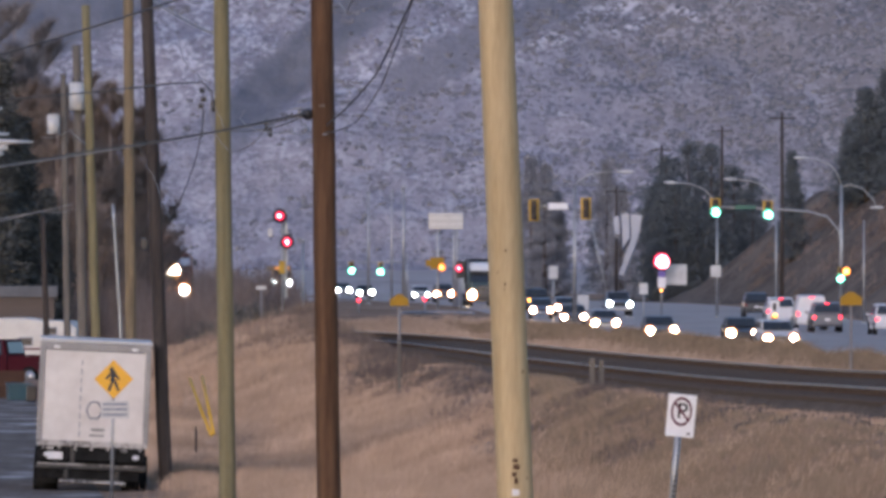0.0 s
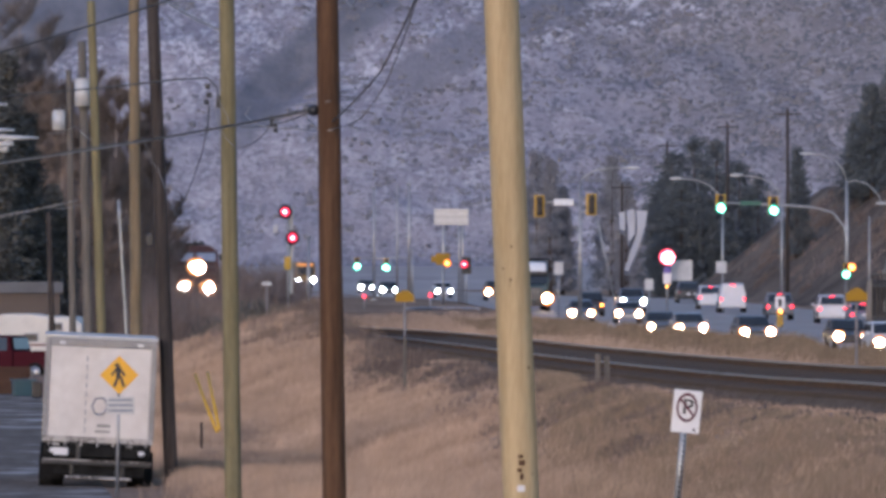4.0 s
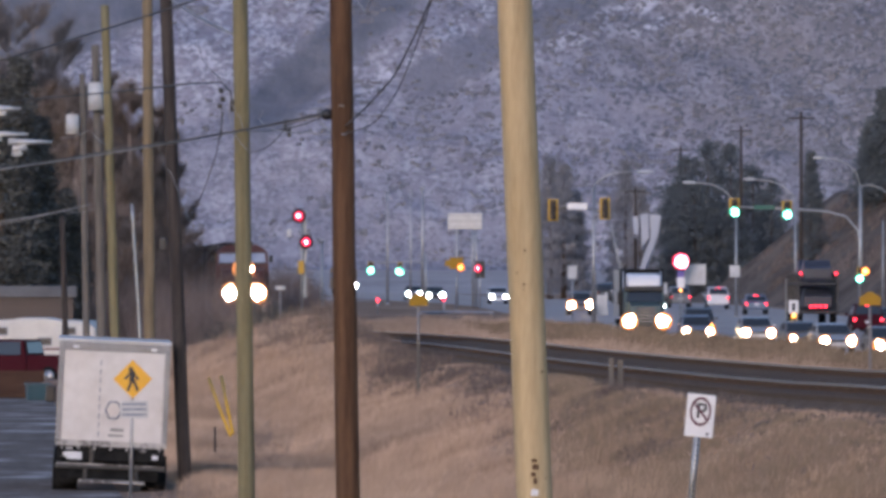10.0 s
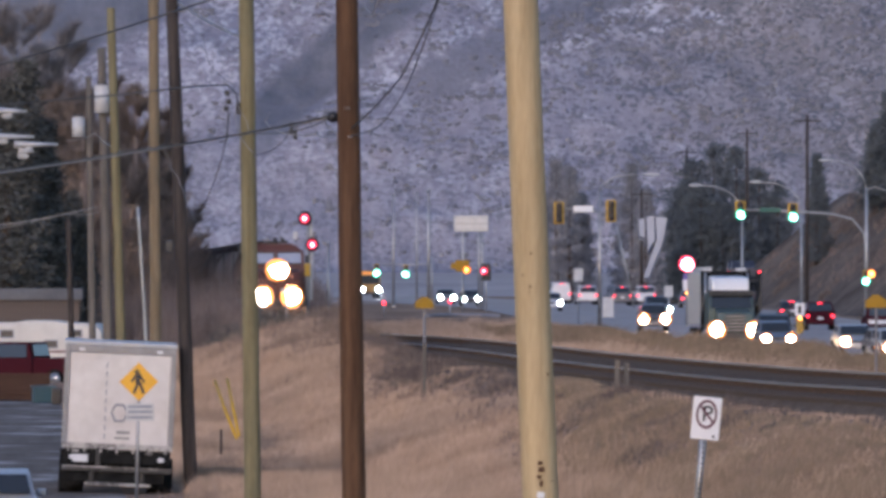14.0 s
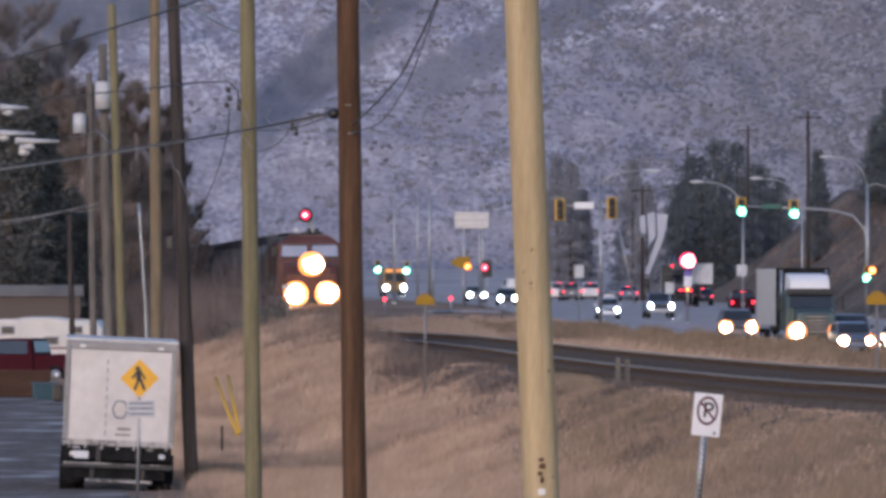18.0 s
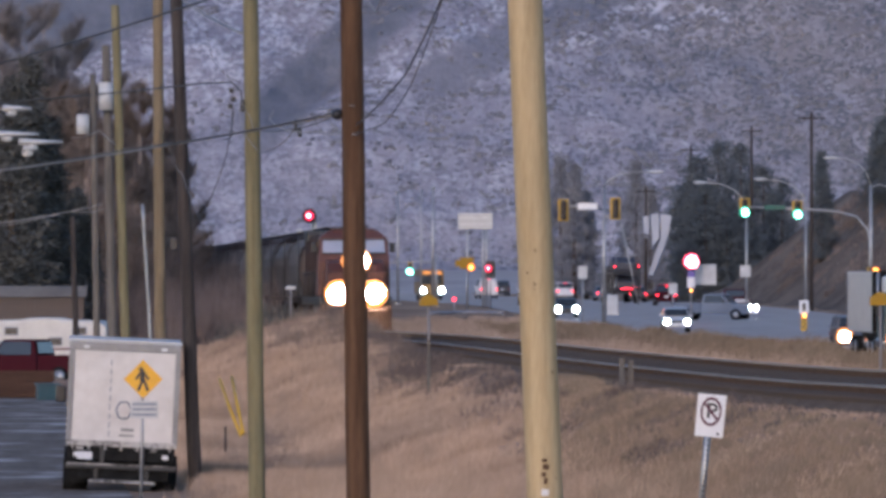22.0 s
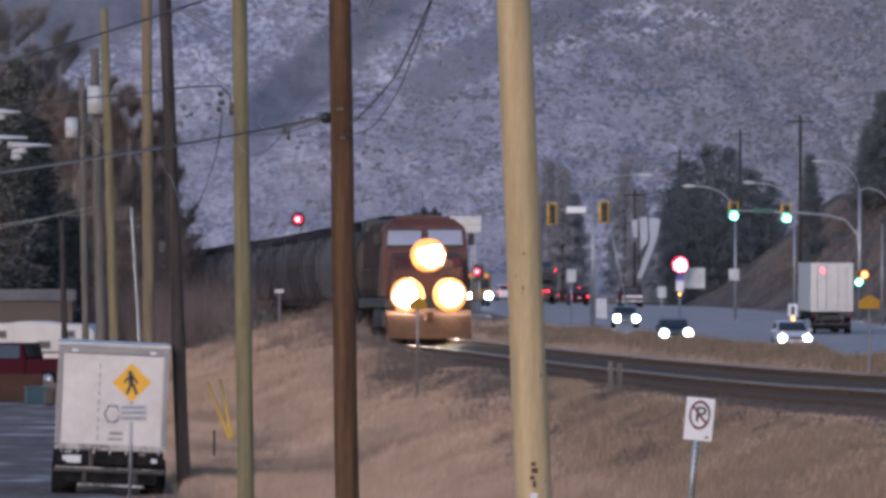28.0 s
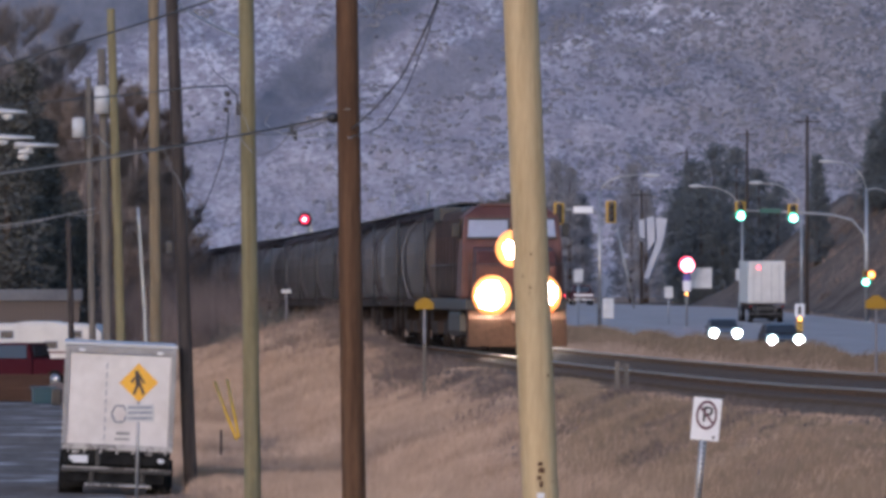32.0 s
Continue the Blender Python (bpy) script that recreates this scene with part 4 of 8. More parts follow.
def mast(name, base_px, top_z, r, label, category="street lamp"):
    x, y, _ = base_px
    gz = ground_z(x, y)
    o = thing(name, Matrix.Translation((0, 0, 0)), label, category)
    part("pole", rod((x, y, gz), (x, y, top_z), r, r * 0.6, 12), STEEL, o)
    part("base_plate", box(r * 4, r * 4, 0.12, x, y, gz + 0.06, 0.02), STEEL, o)
    return o


o = mast("traffic_signal_mast", (8.87, 548.0, -0.00), (8.87, 548.0, 8.63)[2], 0.14, "grey signal mast with two dark yellow-backed heads", "traffic signal")
luminaire(o, ((8.87, 548.0, 8.63), (9.11, 548.0, 9.07), (9.80, 548.0, 9.48), (10.82, 548.0, 9.62), (12.02, 548.0, 9.62)))
part("mast_arm", pipe(((8.87, 548.0, 6.78), (9.56, 548.0, 7.26), (7.74, 548.0, 7.50), (6.10, 548.0, 7.57)), 0.06, 8), STEEL, o)
head_box(o, (6.40, 547.8, 7.29))
head_box(o, (9.55, 547.8, 7.39))
part("street_name_board", box(1.2, 0.04, 0.4, *(7.87, 547.8, 7.53), 0.02), WHITE_SIGN, o, "pale street name board")

o = mast("traffic_signal_mast", (29.24, 640.0, -0.86), (29.24, 640.0, 9.46)[2], 0.17, "grey signal mast with a curved arm and two green lights", "traffic signal")
part("mast_arm", pipe(((29.24, 640.0, 5.14), (29.04, 640.0, 6.26), (28.24, 640.0, 7.22), (26.84, 640.0, 7.58), (24.64, 640.0, 7.74), (20.24, 640.0, 7.90)), 0.08, 8), STEEL, o)
head_box(o, (20.31, 639.7, 7.90), (2, SIG_GREEN), 0.72, 1.2)
head_box(o, (24.03, 639.7, 7.74), (2, SIG_GREEN), 0.72, 1.2)
part("street_name_board", box(1.5, 0.04, 0.3, *(22.43, 639.8, 7.86), 0.02), DARK_GREEN, o, "dark green street name board")
luminaire(o, ((29.24, 640.0, 9.46), (28.96, 640.0, 10.26), (28.44, 640.0, 10.90), (27.44, 640.0, 11.30), (26.36, 640.0, 11.38)))
luminaire(o, ((29.24, 640.0, 9.30), (29.84, 640.0, 9.50), (30.72, 640.0, 9.22), (31.44, 640.0, 8.50), (31.76, 640.0, 7.86)))
hd = head_box(o, (29.18, 639.6, 3.14), (2, SIG_GREEN), 0.4, 1.0, 0.13)
lamp("amber_lens", o, (29.56, 639.2, 3.34), 0.30, SIG_AMBER, -1)

o = mast("street_lamp", (20.92, 655.0, 0.23), (20.92, 655.0, 7.39)[2], 0.11, "grey street lamp with a curved arm, unlit")
luminaire(o, ((20.92, 655.0, 7.39), (20.71, 655.0, 8.50), (19.98, 655.0, 9.23), (19.00, 655.0, 9.64), (17.56, 655.0, 9.73)))
part("control_box", box(0.75, 0.4, 0.85, *(20.82, 654.6, 3.30), 0.03), CERAMIC, o, "pale control cabinet on the post")
o = mast("street_lamp", (25.60, 665.0, 0.15), (25.60, 665.0, 7.72)[2], 0.11, "grey street lamp with a curved arm, unlit")
luminaire(o, ((25.60, 665.0, 7.72), (25.44, 665.0, 8.80), (24.69, 665.0, 9.55), (23.73, 665.0, 9.92), (22.24, 665.0, 10.05)))
o = mast("street_lamp", (28.91, 600.0, 0.64), (28.91, 600.0, 6.82)[2], 0.09, "slim grey pole beside the bank", "pole")

o = mast("warning_light_post", (16.00, 620.0, 0.49), (16.00, 620.0, 3.98)[2], 0.09, "post with a glaring red warning light and small signs", "warning light")
lamp("red_lamp", o, (15.99, 619.4, 4.09), 0.56, SIG_RED, -1, "glaring red lamp", 0.86)
part("lamp_backboard", box(0.5, 0.1, 1.3, *(16.00, 620.0, 3.98), 0.04), BLACK_PAINT, o)
# added panel whose violet paint stands for the glow below the lamp
part("glow_panel", box(0.5, 0.05, 0.45, *(16.00, 619.7, 3.20), 0.02), VIOLET_GLOW, o, "violet-blue panel for the purple glow under the lamp")
part("arrow_sign", box(0.55, 0.05, 0.75, *(16.00, 619.7, 2.62), 0.02), WHITE_SIGN, o)
lamp("marker_lamp", o, (15.99, 619.6, 2.08), 0.11, SIG_AMBER, -1)
part("info_board", box(1.45, 0.05, 1.4, *(17.04, 621.0, 3.16), 0.02), CERAMIC, o, "pale square board behind the lamp")

for at, w, h, lab in (((8.29, 600.0, 3.38), 0.62, 0.85, "small white sign on a slim post"), ((15.24, 640.0, 2.10), 0.62, 0.8, "small pale sign on a slim post")):
    post_sign("road_sign", None, at, w, h, CERAMIC, lab, 0.05)
o, b = post_sign("keep_right_sign", None, (19.92, 520.0, 1.62), 0.55, 0.75, WHITE_SIGN, "white arrow sign over a striped hazard board", 0.04)
part("arrow_mark", box(0.2, 0.02, 0.45, 0, -0.02, 0), INK, b)
lamp("marker_lamp", o, (0, -0.12, b.matrix_basis.translation.z - 0.5), 0.14, SIG_AMBER, -1)
part("hazard_board", box(0.38, 0.03, 0.85, 0, 0, -0.95, 0.01), YELLOW, b)
for k in range(3):
    q = part("stripe", box(0.42, 0.012, 0.08, 0, 0, 0), INK, b)
    q.matrix_basis = pose(0, -0.02, -0.7 - 0.25 * k, 0, 40, 0)
o = thing("utility_cabinet", Matrix.Translation(((11.82, 690.0, 0.62)[0], 690, ground_z((11.82, 690.0, 0.62)[0], 690))), "pale upright utility cabinet by the road", "cabinet")
part("body", box(0.85, 0.6, 1.5, 0, 0, 0.85, 0.04), CERAMIC, o)
part("door", box(0.74, 0.03, 1.3, 0, -0.31, 0.87, 0.015), CERAMIC, o)
part("plinth", box(1.0, 0.8, 0.12, 0, 0, 0.06), CONCRETE, o)

# railway signal
o = mast("railway_signal", (-8.38, 520.0, 1.88), (-8.38, 520.0, 7.21)[2], 0.10, "railway signal mast with two red lights", "railway signal")
for at in ((-8.54, 519.6, 6.85), (-8.12, 519.6, 5.36)):
    bd = part("backboard", rod((at[0], at[1] + 0.12, at[2]), (at[0], at[1] + 0.16, at[2]), 0.40, seg=24), BLACK_PAINT, o)
    lamp("lens", o, at, 0.27, SIG_RED, -1, "lit red lens", 0.5)
    part("hood", box(0.7, 0.35, 0.03, at[0], at[1] - 0.1, at[2] + 0.42), BLACK_PAINT, bd)
part("ladder", box(0.35, 0.05, 5.0, *(-8.29, 520.3, 4.64)), STEEL, o)
part("marker_plate", box(0.36, 0.04, 0.75, *(-8.41, 519.7, 3.90), 0.02), YELLOW, o)
part("equipment_box", box(0.25, 0.3, 0.45, *(-9.10, 520.0, 5.88), 0.03), CERAMIC, o)
for a, d, r in (((-7.77, 560.0, 5.42), 560, 0.13), ((-5.30, 800.0, 9.90), 800, 0.12), ((-3.33, 820.0, 10.17), 820, 0.10), ((-2.17, 790.0, 10.19), 790, 0.15)):
    o = mast("lamp_pole", a, a[2], r, "tall pale pole far down the road", "pole")
    part("cap", ball(r * 1.3, a, 1), STEEL, o)

# far junction
o = mast("traffic_signal_mast", (-1.83, 770.0, 1.30), (-1.83, 770.0, 4.43)[2], 0.12, "distant signal mast with two green lights", "traffic signal")
part("mast_arm", pipe(((-1.83, 770.0, 3.70), (-3.08, 770.0, 3.80), (-6.93, 770.0, 3.70)), 0.06, 8), STEEL, o)
head_box(o, (-6.54, 769.6, 3.32), (2, SIG_GREEN), 0.4, 1.0, 0.14)
head_box(o, (-4.04, 769.6, 3.27), (2, SIG_GREEN), 0.4, 1.0, 0.14)
o = thing("gantry_sign", Matrix(), "grey back of an overhead road sign on posts", "road sign")
part("board", box(2.9, 0.08, 1.35, *(1.47, 760.0, 7.24), 0.03), CERAMIC, o)
for k in range(3):
    part("stiffener", box(2.9, 0.05, 0.06, (1.47, 760.0, 7.24)[0], 759.93, (1.47, 760.0, 7.71)[2] - 0.47 * k), STEEL, o)
for x in ((0.81, 760.0, 6.10)[0], (2.14, 760.0, 6.10)[0], (2.42, 760.0, 6.10)[0]):
    part("post", rod((x, 760.1, road_z(760)), (x, 760.1, (0.81, 760.0, 7.81)[2]), 0.10, seg=8), STEEL, o)
o = thing("warning_board", Matrix(), "yellow warning board with an amber flasher and a red light", "warning sign")
c = (0.74, 740.0, 3.62)
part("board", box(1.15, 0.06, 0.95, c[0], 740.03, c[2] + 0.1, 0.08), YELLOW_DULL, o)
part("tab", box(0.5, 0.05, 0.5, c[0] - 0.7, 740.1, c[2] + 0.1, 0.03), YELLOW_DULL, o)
part("post", rod((c[0], 740.1, road_z(740) - 0.1), (c[0], 740.1, c[2]), 0.08), STEEL, o)
lamp("amber_lamp", o, (1.11, 739.4, 3.39), 0.32, SIG_AMBER, -1, "", 0.6)
lamp("red_lamp", o, (2.50, 739.4, 3.30), 0.30, SIG_RED, -1, "", 0.45)
part("lamp_backboard", box(0.8, 0.08, 1.4, *(2.68, 740.0, 3.20), 0.05), BLACK_PAINT, o)
part("lamp_post", rod(((2.68, 740.0, 3.20)[0], 740.1, road_z(740) - 0.1), ((2.68, 740.0, 3.20)[0], 740.1, c[2]), 0.08), STEEL, o)
for q, d in (((-5.38, 700.0, 0.94), 0.14), ((-0.26, 690.0, 1.09), 0.14)):
    o = thing("reflector_post", Matrix.Translation((q[0], q[1], ground_z(q[0], q[1]))), "low post with a small red lamp", "marker post")
    part("post", rod((0, 0.05, 0), (0, 0.05, q[2] - ground_z(q[0], q[1])), 0.06), STEEL, o)
    part("lamp", ball(d, (0, -0.03, q[2] - ground_z(q[0], q[1])), 2, (1, 0.5, 1)), TAIL, o)

# far utility poles on the hillside
for top, d in (((28.17, 720.0, 15.81), 720), ((29.25, 900.0, 17.08), 900), ((24.26, 940.0, 15.62), 940), ((18.73, 900.0, 11.06), 900)):
    gz = ground_z(top[0], top[1]) - 0.3
    o = thing("far_utility_pole", Matrix.Translation((top[0], top[1], gz)), "dark distant utility pole with a crossarm", "utility pole", "distant utility poles")
    part("shaft", rod((0, 0, 0), (0, 0, top[2] - gz), 0.17, 0.12, 10), WOOD_DARK, o)
    part("crossarm", box(2.2, 0.12, 0.12, 0, -0.12, top[2] - gz - 0.5), WOOD_DARK, o)


g = part("guy_strut", rod((13.01, 718.0, 6.85), (14.36, 718.0, 0.43), 0.07, seg=8), STEEL)
tagged(g, "slanting pale strut pole beside the road", "pole")
wire(((-2.85, 140.0, 7.21), (-2.92, 140.0, 7.08), (-2.80, 139.0, 6.97), (-2.59, 138.0, 6.87), (-1.91, 125.0, 6.67), (-1.32, 117.0, 6.55)), 0.008, CABLE_PALE, "pale slack cable tied to a brown pole", 0.01)
wire(((-1.70, 118.0, 6.88), (-1.65, 118.0, 6.72), (-1.49, 117.0, 6.58), (-1.31, 116.8, 6.55)), 0.011, CABLE_PALE, "white cable loop round a brown pole", 0.01)
wire(((-1.34, 116.8, 6.92), (-1.53, 117.0, 6.91), (-1.83, 120.0, 6.92)), 0.009, CABLE_PALE, "pale tie wire on a brown pole", 0.0)
wire(((-1.78, 119.0, 6.86), (-2.31, 130.0, 6.85), (-2.75, 140.0, 6.67), (-3.54, 160.0, 6.76)), 0.007, CABLE, "thin drooping wire between poles", 0.03)
wire(((-5.00, 180.0, 9.39), (-4.88, 180.0, 8.82), (-4.53, 176.0, 8.47), (-4.06, 169.0, 8.15)), 0.008, CABLE, "thin drooping wire on a pole", 0.02)
for a in ((-4.21, 168.2, 8.00), (-4.18, 168.2, 7.84), (-4.23, 168.2, 7.71)):
    q = part("wire_clamp", box(0.10, 0.06, 0.10, *a, 0.02), BLACK_PAINT)
    tagged(q, "black clamp on hanging wires", "wire clamp")
q = part("wire_splice", box(0.05, 0.05, 0.2, *(-2.50, 139.5, 6.96), 0.02), BLACK_PAINT)
tagged(q, "black splice hanging on a thin wire", "cable splice")


# ---- parked vehicles and yard on the street ----
def box_truck():
    x, y = (-7.65, 204.0, -0.37)[:2]
    o = thing("box_truck", pose(x, y + 0.2, ground_z(x, y) - 0.04, 0, 2.6, 2.4), "old white box truck with grey frame, parked on the street", "box truck")
    body = part("box_body", box(2.52, 5.2, 2.30, 0, 2.6, 2.27, 0.04), TRUCK_GREY, o, "pale grey cargo box with dirty aluminium frame")
    part("rear_door", box(2.28, 0.05, 2.04, 0, -0.02, 2.20, 0.02), TRUCK_WHITE, body, "white roll-up rear door")
    part("roof_cap", box(2.56, 5.26, 0.08, 0, 2.6, 3.44, 0.03), CERAMIC, body)
    part("header", box(2.5, 0.08, 0.14, 0, -0.02, 3.30, 0.02), TRUCK_GREY, body)
    for s in (-1, 1):
        part("corner_post", box(0.12, 0.09, 2.25, s * 1.2, -0.03, 2.25, 0.02), TRUCK_GREY, body)
        part("marker_lamp", box(0.14, 0.05, 0.07, s * 0.88, -0.07, 3.29, 0.02), PLATE, body)
        part("tail_light", box(0.14, 0.05, 0.10, s * 1.0, -0.1, 0.86, 0.02), PLATE, o)
        if s < 0:
            part("mirror", box(0.24, 0.1, 0.4, s * 1.42, 6.2, 2.1, 0.04), BLACK_PAINT, o)
        part("mud_flap", box(0.5, 0.03, 0.6, s * 0.85, 0.55, 0.5), BLACK, o)
    for k in range(9):
        part("stitch_mark", box(0.03, 0.012, 0.13, -0.30, -0.052, 1.35 + 0.2 * k), INK_GREY, body)
    part("print_smudge", box(0.34, 0.012, 0.05, 0.1, -0.052, 1.32), TRUCK_GREY, body)
    part("print_smudge", box(0.3, 0.012, 0.07, 0.12, -0.052, 1.45), TRUCK_GREY, body)
    em = bmesh.new()
    for k in range(6):
        a0, a1 = k * math.tau / 6, (k + 1) * math.tau / 6
        rod((0.02 + 0.18 * math.cos(a0), -0.052, 1.89 + 0.21 * math.sin(a0)), (0.02 + 0.18 * math.cos(a1), -0.052, 1.89 + 0.21 * math.sin(a1)), 0.022, seg=6, bm=em)
    part("emblem_outline", em, INK_GREY, body, "faded hexagonal outline mark")
    part("deck_sill", box(2.5, 0.14, 0.13, 0, -0.03, 1.12, 0.02), WORN_STEEL, o, "rusty chipped sill")
    for k in range(7):
        part("sill_bracket", box(0.05, 0.06, 0.16, -1.1 + 0.366 * k, -0.09, 1.06), WORN_STEEL, o)
    part("rear_underframe", box(2.3, 0.9, 0.5, 0, 0.65, 0.78, 0.05), BLACK, o)
    part("rear_skirt", box(2.42, 0.06, 0.34, 0, -0.01, 0.90, 0.02), BLACK, o, "black dented rear skirt")
    for k in (-0.42, 0.48):
        part("skirt_rib", box(0.10, 0.09, 0.52, k, -0.06, 0.84, 0.02), BLACK_PAINT, o)
    for k in (-0.94, 0.72):
        part("hinge_bracket", box(0.16, 0.08, 0.06, k, -0.06, 1.0, 0.015), WORN_STEEL, o)
    part("bumper", box(2.5, 0.14, 0.10, 0, -0.08, 0.60, 0.03), DARK_STEEL, o)
    part("bumper_edge", box(2.45, 0.02, 0.03, 0.02, -0.155, 0.655), WORN_STEEL, o)
    part("lower_panel", box(2.2, 0.08, 0.26, 0, 0.0, 0.44, 0.03), BLACK, o)
    for k in (-0.55, 0.6):
        part("bumper_hanger", box(0.09, 0.1, 0.36, k, -0.03, 0.44, 0.02), BLACK_PAINT, o)
    part("step_bar", box(1.5, 0.14, 0.06, 0.05, -0.12, 0.27, 0.02), WORN_STEEL, o)
    part("number_plate", box(0.34, 0.02, 0.17, -0.82, -0.11, 0.84), PLATE, o)
    part("cab", prism([(5.3, 0.6), (7.6, 0.6), (7.6, 1.4), (6.7, 1.6), (6.3, 2.4), (5.3, 2.45)], 2.1, 0.06, 0.1, 1.5), TRUCK_WHITE, o)
    wheels(o, 1.0, (1.1, 6.6), 0.44, 0.56, BLACK)
    return o


def yard():
    x, y = (-16.49, 348.0, -0.32)[:2]
    pickup(pose(x, y, ground_z(x, y) + 0.04, 0, 0, 68) @ Matrix.Scale(0.96, 4), RED_CAR, "dark red pickup truck parked across the street")
    x, y = (-17.11, 368.0, 1.44)[:2]
    gz = ground_z(x, y)
    o = thing("camper_trailer", pose(x, y, gz, 0, 0, 84), "long white camper trailer parked behind the pickup", "camper")
    hull = prism([(-2.9, 0.65), (2.9, 0.65), (3.05, 1.3), (2.75, 2.02), (2.2, 2.27), (0.6, 2.30), (0.2, 2.38), (-0.9, 2.38), (-1.3, 2.30), (-2.7, 2.25), (-3.0, 1.9)], 2.3, 0.12)
    part("shell", hull, CAMPER, o, "cream ribbed camper shell")
    for yy, zz, w, hh in ((-1.9, 1.86, 0.5, 0.24), (-0.9, 1.42, 0.5, 0.26), (0.9, 1.84, 0.5, 0.26), (2.0, 1.8, 0.4, 0.24)):
        part("window", box(0.04, w, hh, -1.16, yy, zz, 0.02), BLACK_PAINT, o, "dark tinted window")
        part("window_frame", box(0.03, w + 0.1, hh + 0.1, -1.15, yy, zz, 0.02), INK_GREY, o)
    part("stripe", box(0.03, 5.4, 0.08, -1.165, 0, 1.12), RED_INK, o)
    wheels(o, 1.0, (-0.5,), 0.33)
    rod_h = rod((0, 2.8, 0.6), (0, 4.0, 0.55), 0.05)
    part("drawbar", rod_h, DARK_STEEL, o)
    x, y = (-14.61, 322.0, -0.11)[:2]
    o = thing("plastic_bin", pose(x, y, ground_z(x, y) + 0.03, 0, 0, 10), "blue-green plastic bin on the street edge", "bin")
    part("tub", prism([(-0.32, 0), (0.32, 0), (0.4, 0.55), (-0.4, 0.55)], 0.75, 0.03), BLUE_BIN, o)
    part("lid", box(0.86, 0.9, 0.06, 0, 0, 0.58, 0.02), BLUE_BIN, o)
    x, y = (-14.22, 325.0, 0.04)[:2]
    o = thing("rubbish_heap", pose(x, y, ground_z(x, y), 0, 0, 0), "dull brown heap of junk beside the pickup", "junk heap")
    part("mound", ball(0.5, (0, 0, 0.3), 3, (1, 0.8, 0.9)), BRUSH, o)
    x, y = (-15.65, 326.0, 0.03)[:2]
    o = thing("timber_crate", pose(x, y, ground_z(x, y) + 0.03, 0, 0, 4), "brown weathered timber crate beside the pickup", "crate")
    for k in range(5):
        part("plank", box(2.2, 0.05, 0.17, 0, -0.5, 0.12 + 0.19 * k, 0.01), CRATE, o)
    for sx in (-1.05, 0, 1.05):
        part("upright", box(0.1, 0.06, 1.0, sx, -0.44, 0.5), CRATE, o)
    part("back_panel", box(2.2, 0.05, 0.95, 0, 0.5, 0.5, 0.01), CRATE, o)
    part("floor_panel", box(2.2, 1.0, 0.06, 0, 0, 0.05), CRATE, o)
    # board fence with a grey cap, behind
    x0, x1 = (-20.68, 392.0, 2.67)[0], (-16.22, 392.0, 2.67)[0]
    gz = ground_z(x0, 392)
    o = thing("board_fence", Matrix.Translation((0, 0, gz)), "brown board fence with a grey capping", "fence")
    top = (-19.21, 392.0, 3.36)[2] - gz
    n = int((x1 - x0) / 0.19)
    me = bpy.data.meshes.new("board")
    b = box(0.1885, 0.04, top - 0.45, 0, 0, (top - 0.45) / 2, 0.003)
    b.to_mesh(me), b.free()
    me.materials.append(FENCE)
    for k in range(n):
        shared("board", me, o, Matrix.Translation((x0 + (k + 0.5) * (x1 - x0) / n, 392, 0)))
    part("capping", box(x1 - x0 + 0.3, 0.3, 0.5, (x0 + x1) / 2, 392, top - 0.22, 0.03), ROOF_GREY, o)
    # small yard lamps far left
    for a, w in (((-14.62, 300.0, 9.68), 0.95), ((-14.66, 300.0, 8.83), 1.5), ((-13.84, 300.0, 8.57), 1.45), ((-14.18, 300.0, 8.34), 0.5)):
        q = thing("awning_lamp", Matrix.Translation(a), "pale flat lamp hood hanging from a yard mast", "yard lamp")
        hood = rod((-w / 2, 0, 0.02), (w / 2, 0, -0.02), 0.34, 0.10, 14)
        hood.transform(Matrix.Diagonal((1, 1, 0.36, 1)))
        part("hood", hood, CERAMIC, q)
        part("bulb", ball(0.2, (-w * 0.2, 0, -0.16), 2, (1, 0.8, 0.55)), CERAMIC, q)
        part("stem", rod((0, 0.1, 0.02), (-2.4, 0.8, 0.3), 0.03), DARK_STEEL, q)
    xs = (-16.16, 301.0, 9.07)[0]
    q = part("yard_mast", rod((xs, 301, ground_z(xs, 301)), (xs, 301, 11.5), 0.1), WOOD_DARK)
    tagged(q, "dark mast carrying flat yard lamps", "mast")



# pale rock scar on the hillside behind the junction
SCAR = noise_mat("pale_rock", (0.31, 0.335, 0.40), (0.46, 0.49, 0.56), 0.35, rough=0.9, bump=0.5)
for sc in ([(18.25, 890.0, 8.05), (18.80, 890.0, 8.10), (18.86, 890.0, 6.21), (18.36, 890.0, 6.38)],
           [(18.97, 890.0, 8.27), (19.75, 890.0, 8.38), (19.86, 890.0, 5.99), (19.19, 890.0, 5.04)],
           [(19.91, 890.0, 8.27), (21.03, 890.0, 8.16), (20.80, 890.0, 6.55), (20.36, 890.0, 5.10), (19.75, 890.0, 3.54), (19.19, 890.0, 2.21), (18.75, 890.0, 2.32), (19.41, 890.0, 4.32), (20.02, 890.0, 5.99)]):
    bm = bmesh.new()
    fr, bk = [bm.verts.new(p) for p in sc], [bm.verts.new((p[0], p[1] + 2.0, p[2] - 0.4)) for p in sc]
    bm.faces.new(fr), bm.faces.new(bk[::-1])
    for i in range(len(sc)):
        bm.faces.new((fr[i], fr[(i + 1) % len(sc)], bk[(i + 1) % len(sc)], bk[i]))
    bmesh.ops.recalc_face_normals(bm, faces=bm.faces[:])
    tagged(part("rock_scar", bm, SCAR), "pale snowy rock scar on the hillside", "rock", kind="structure")

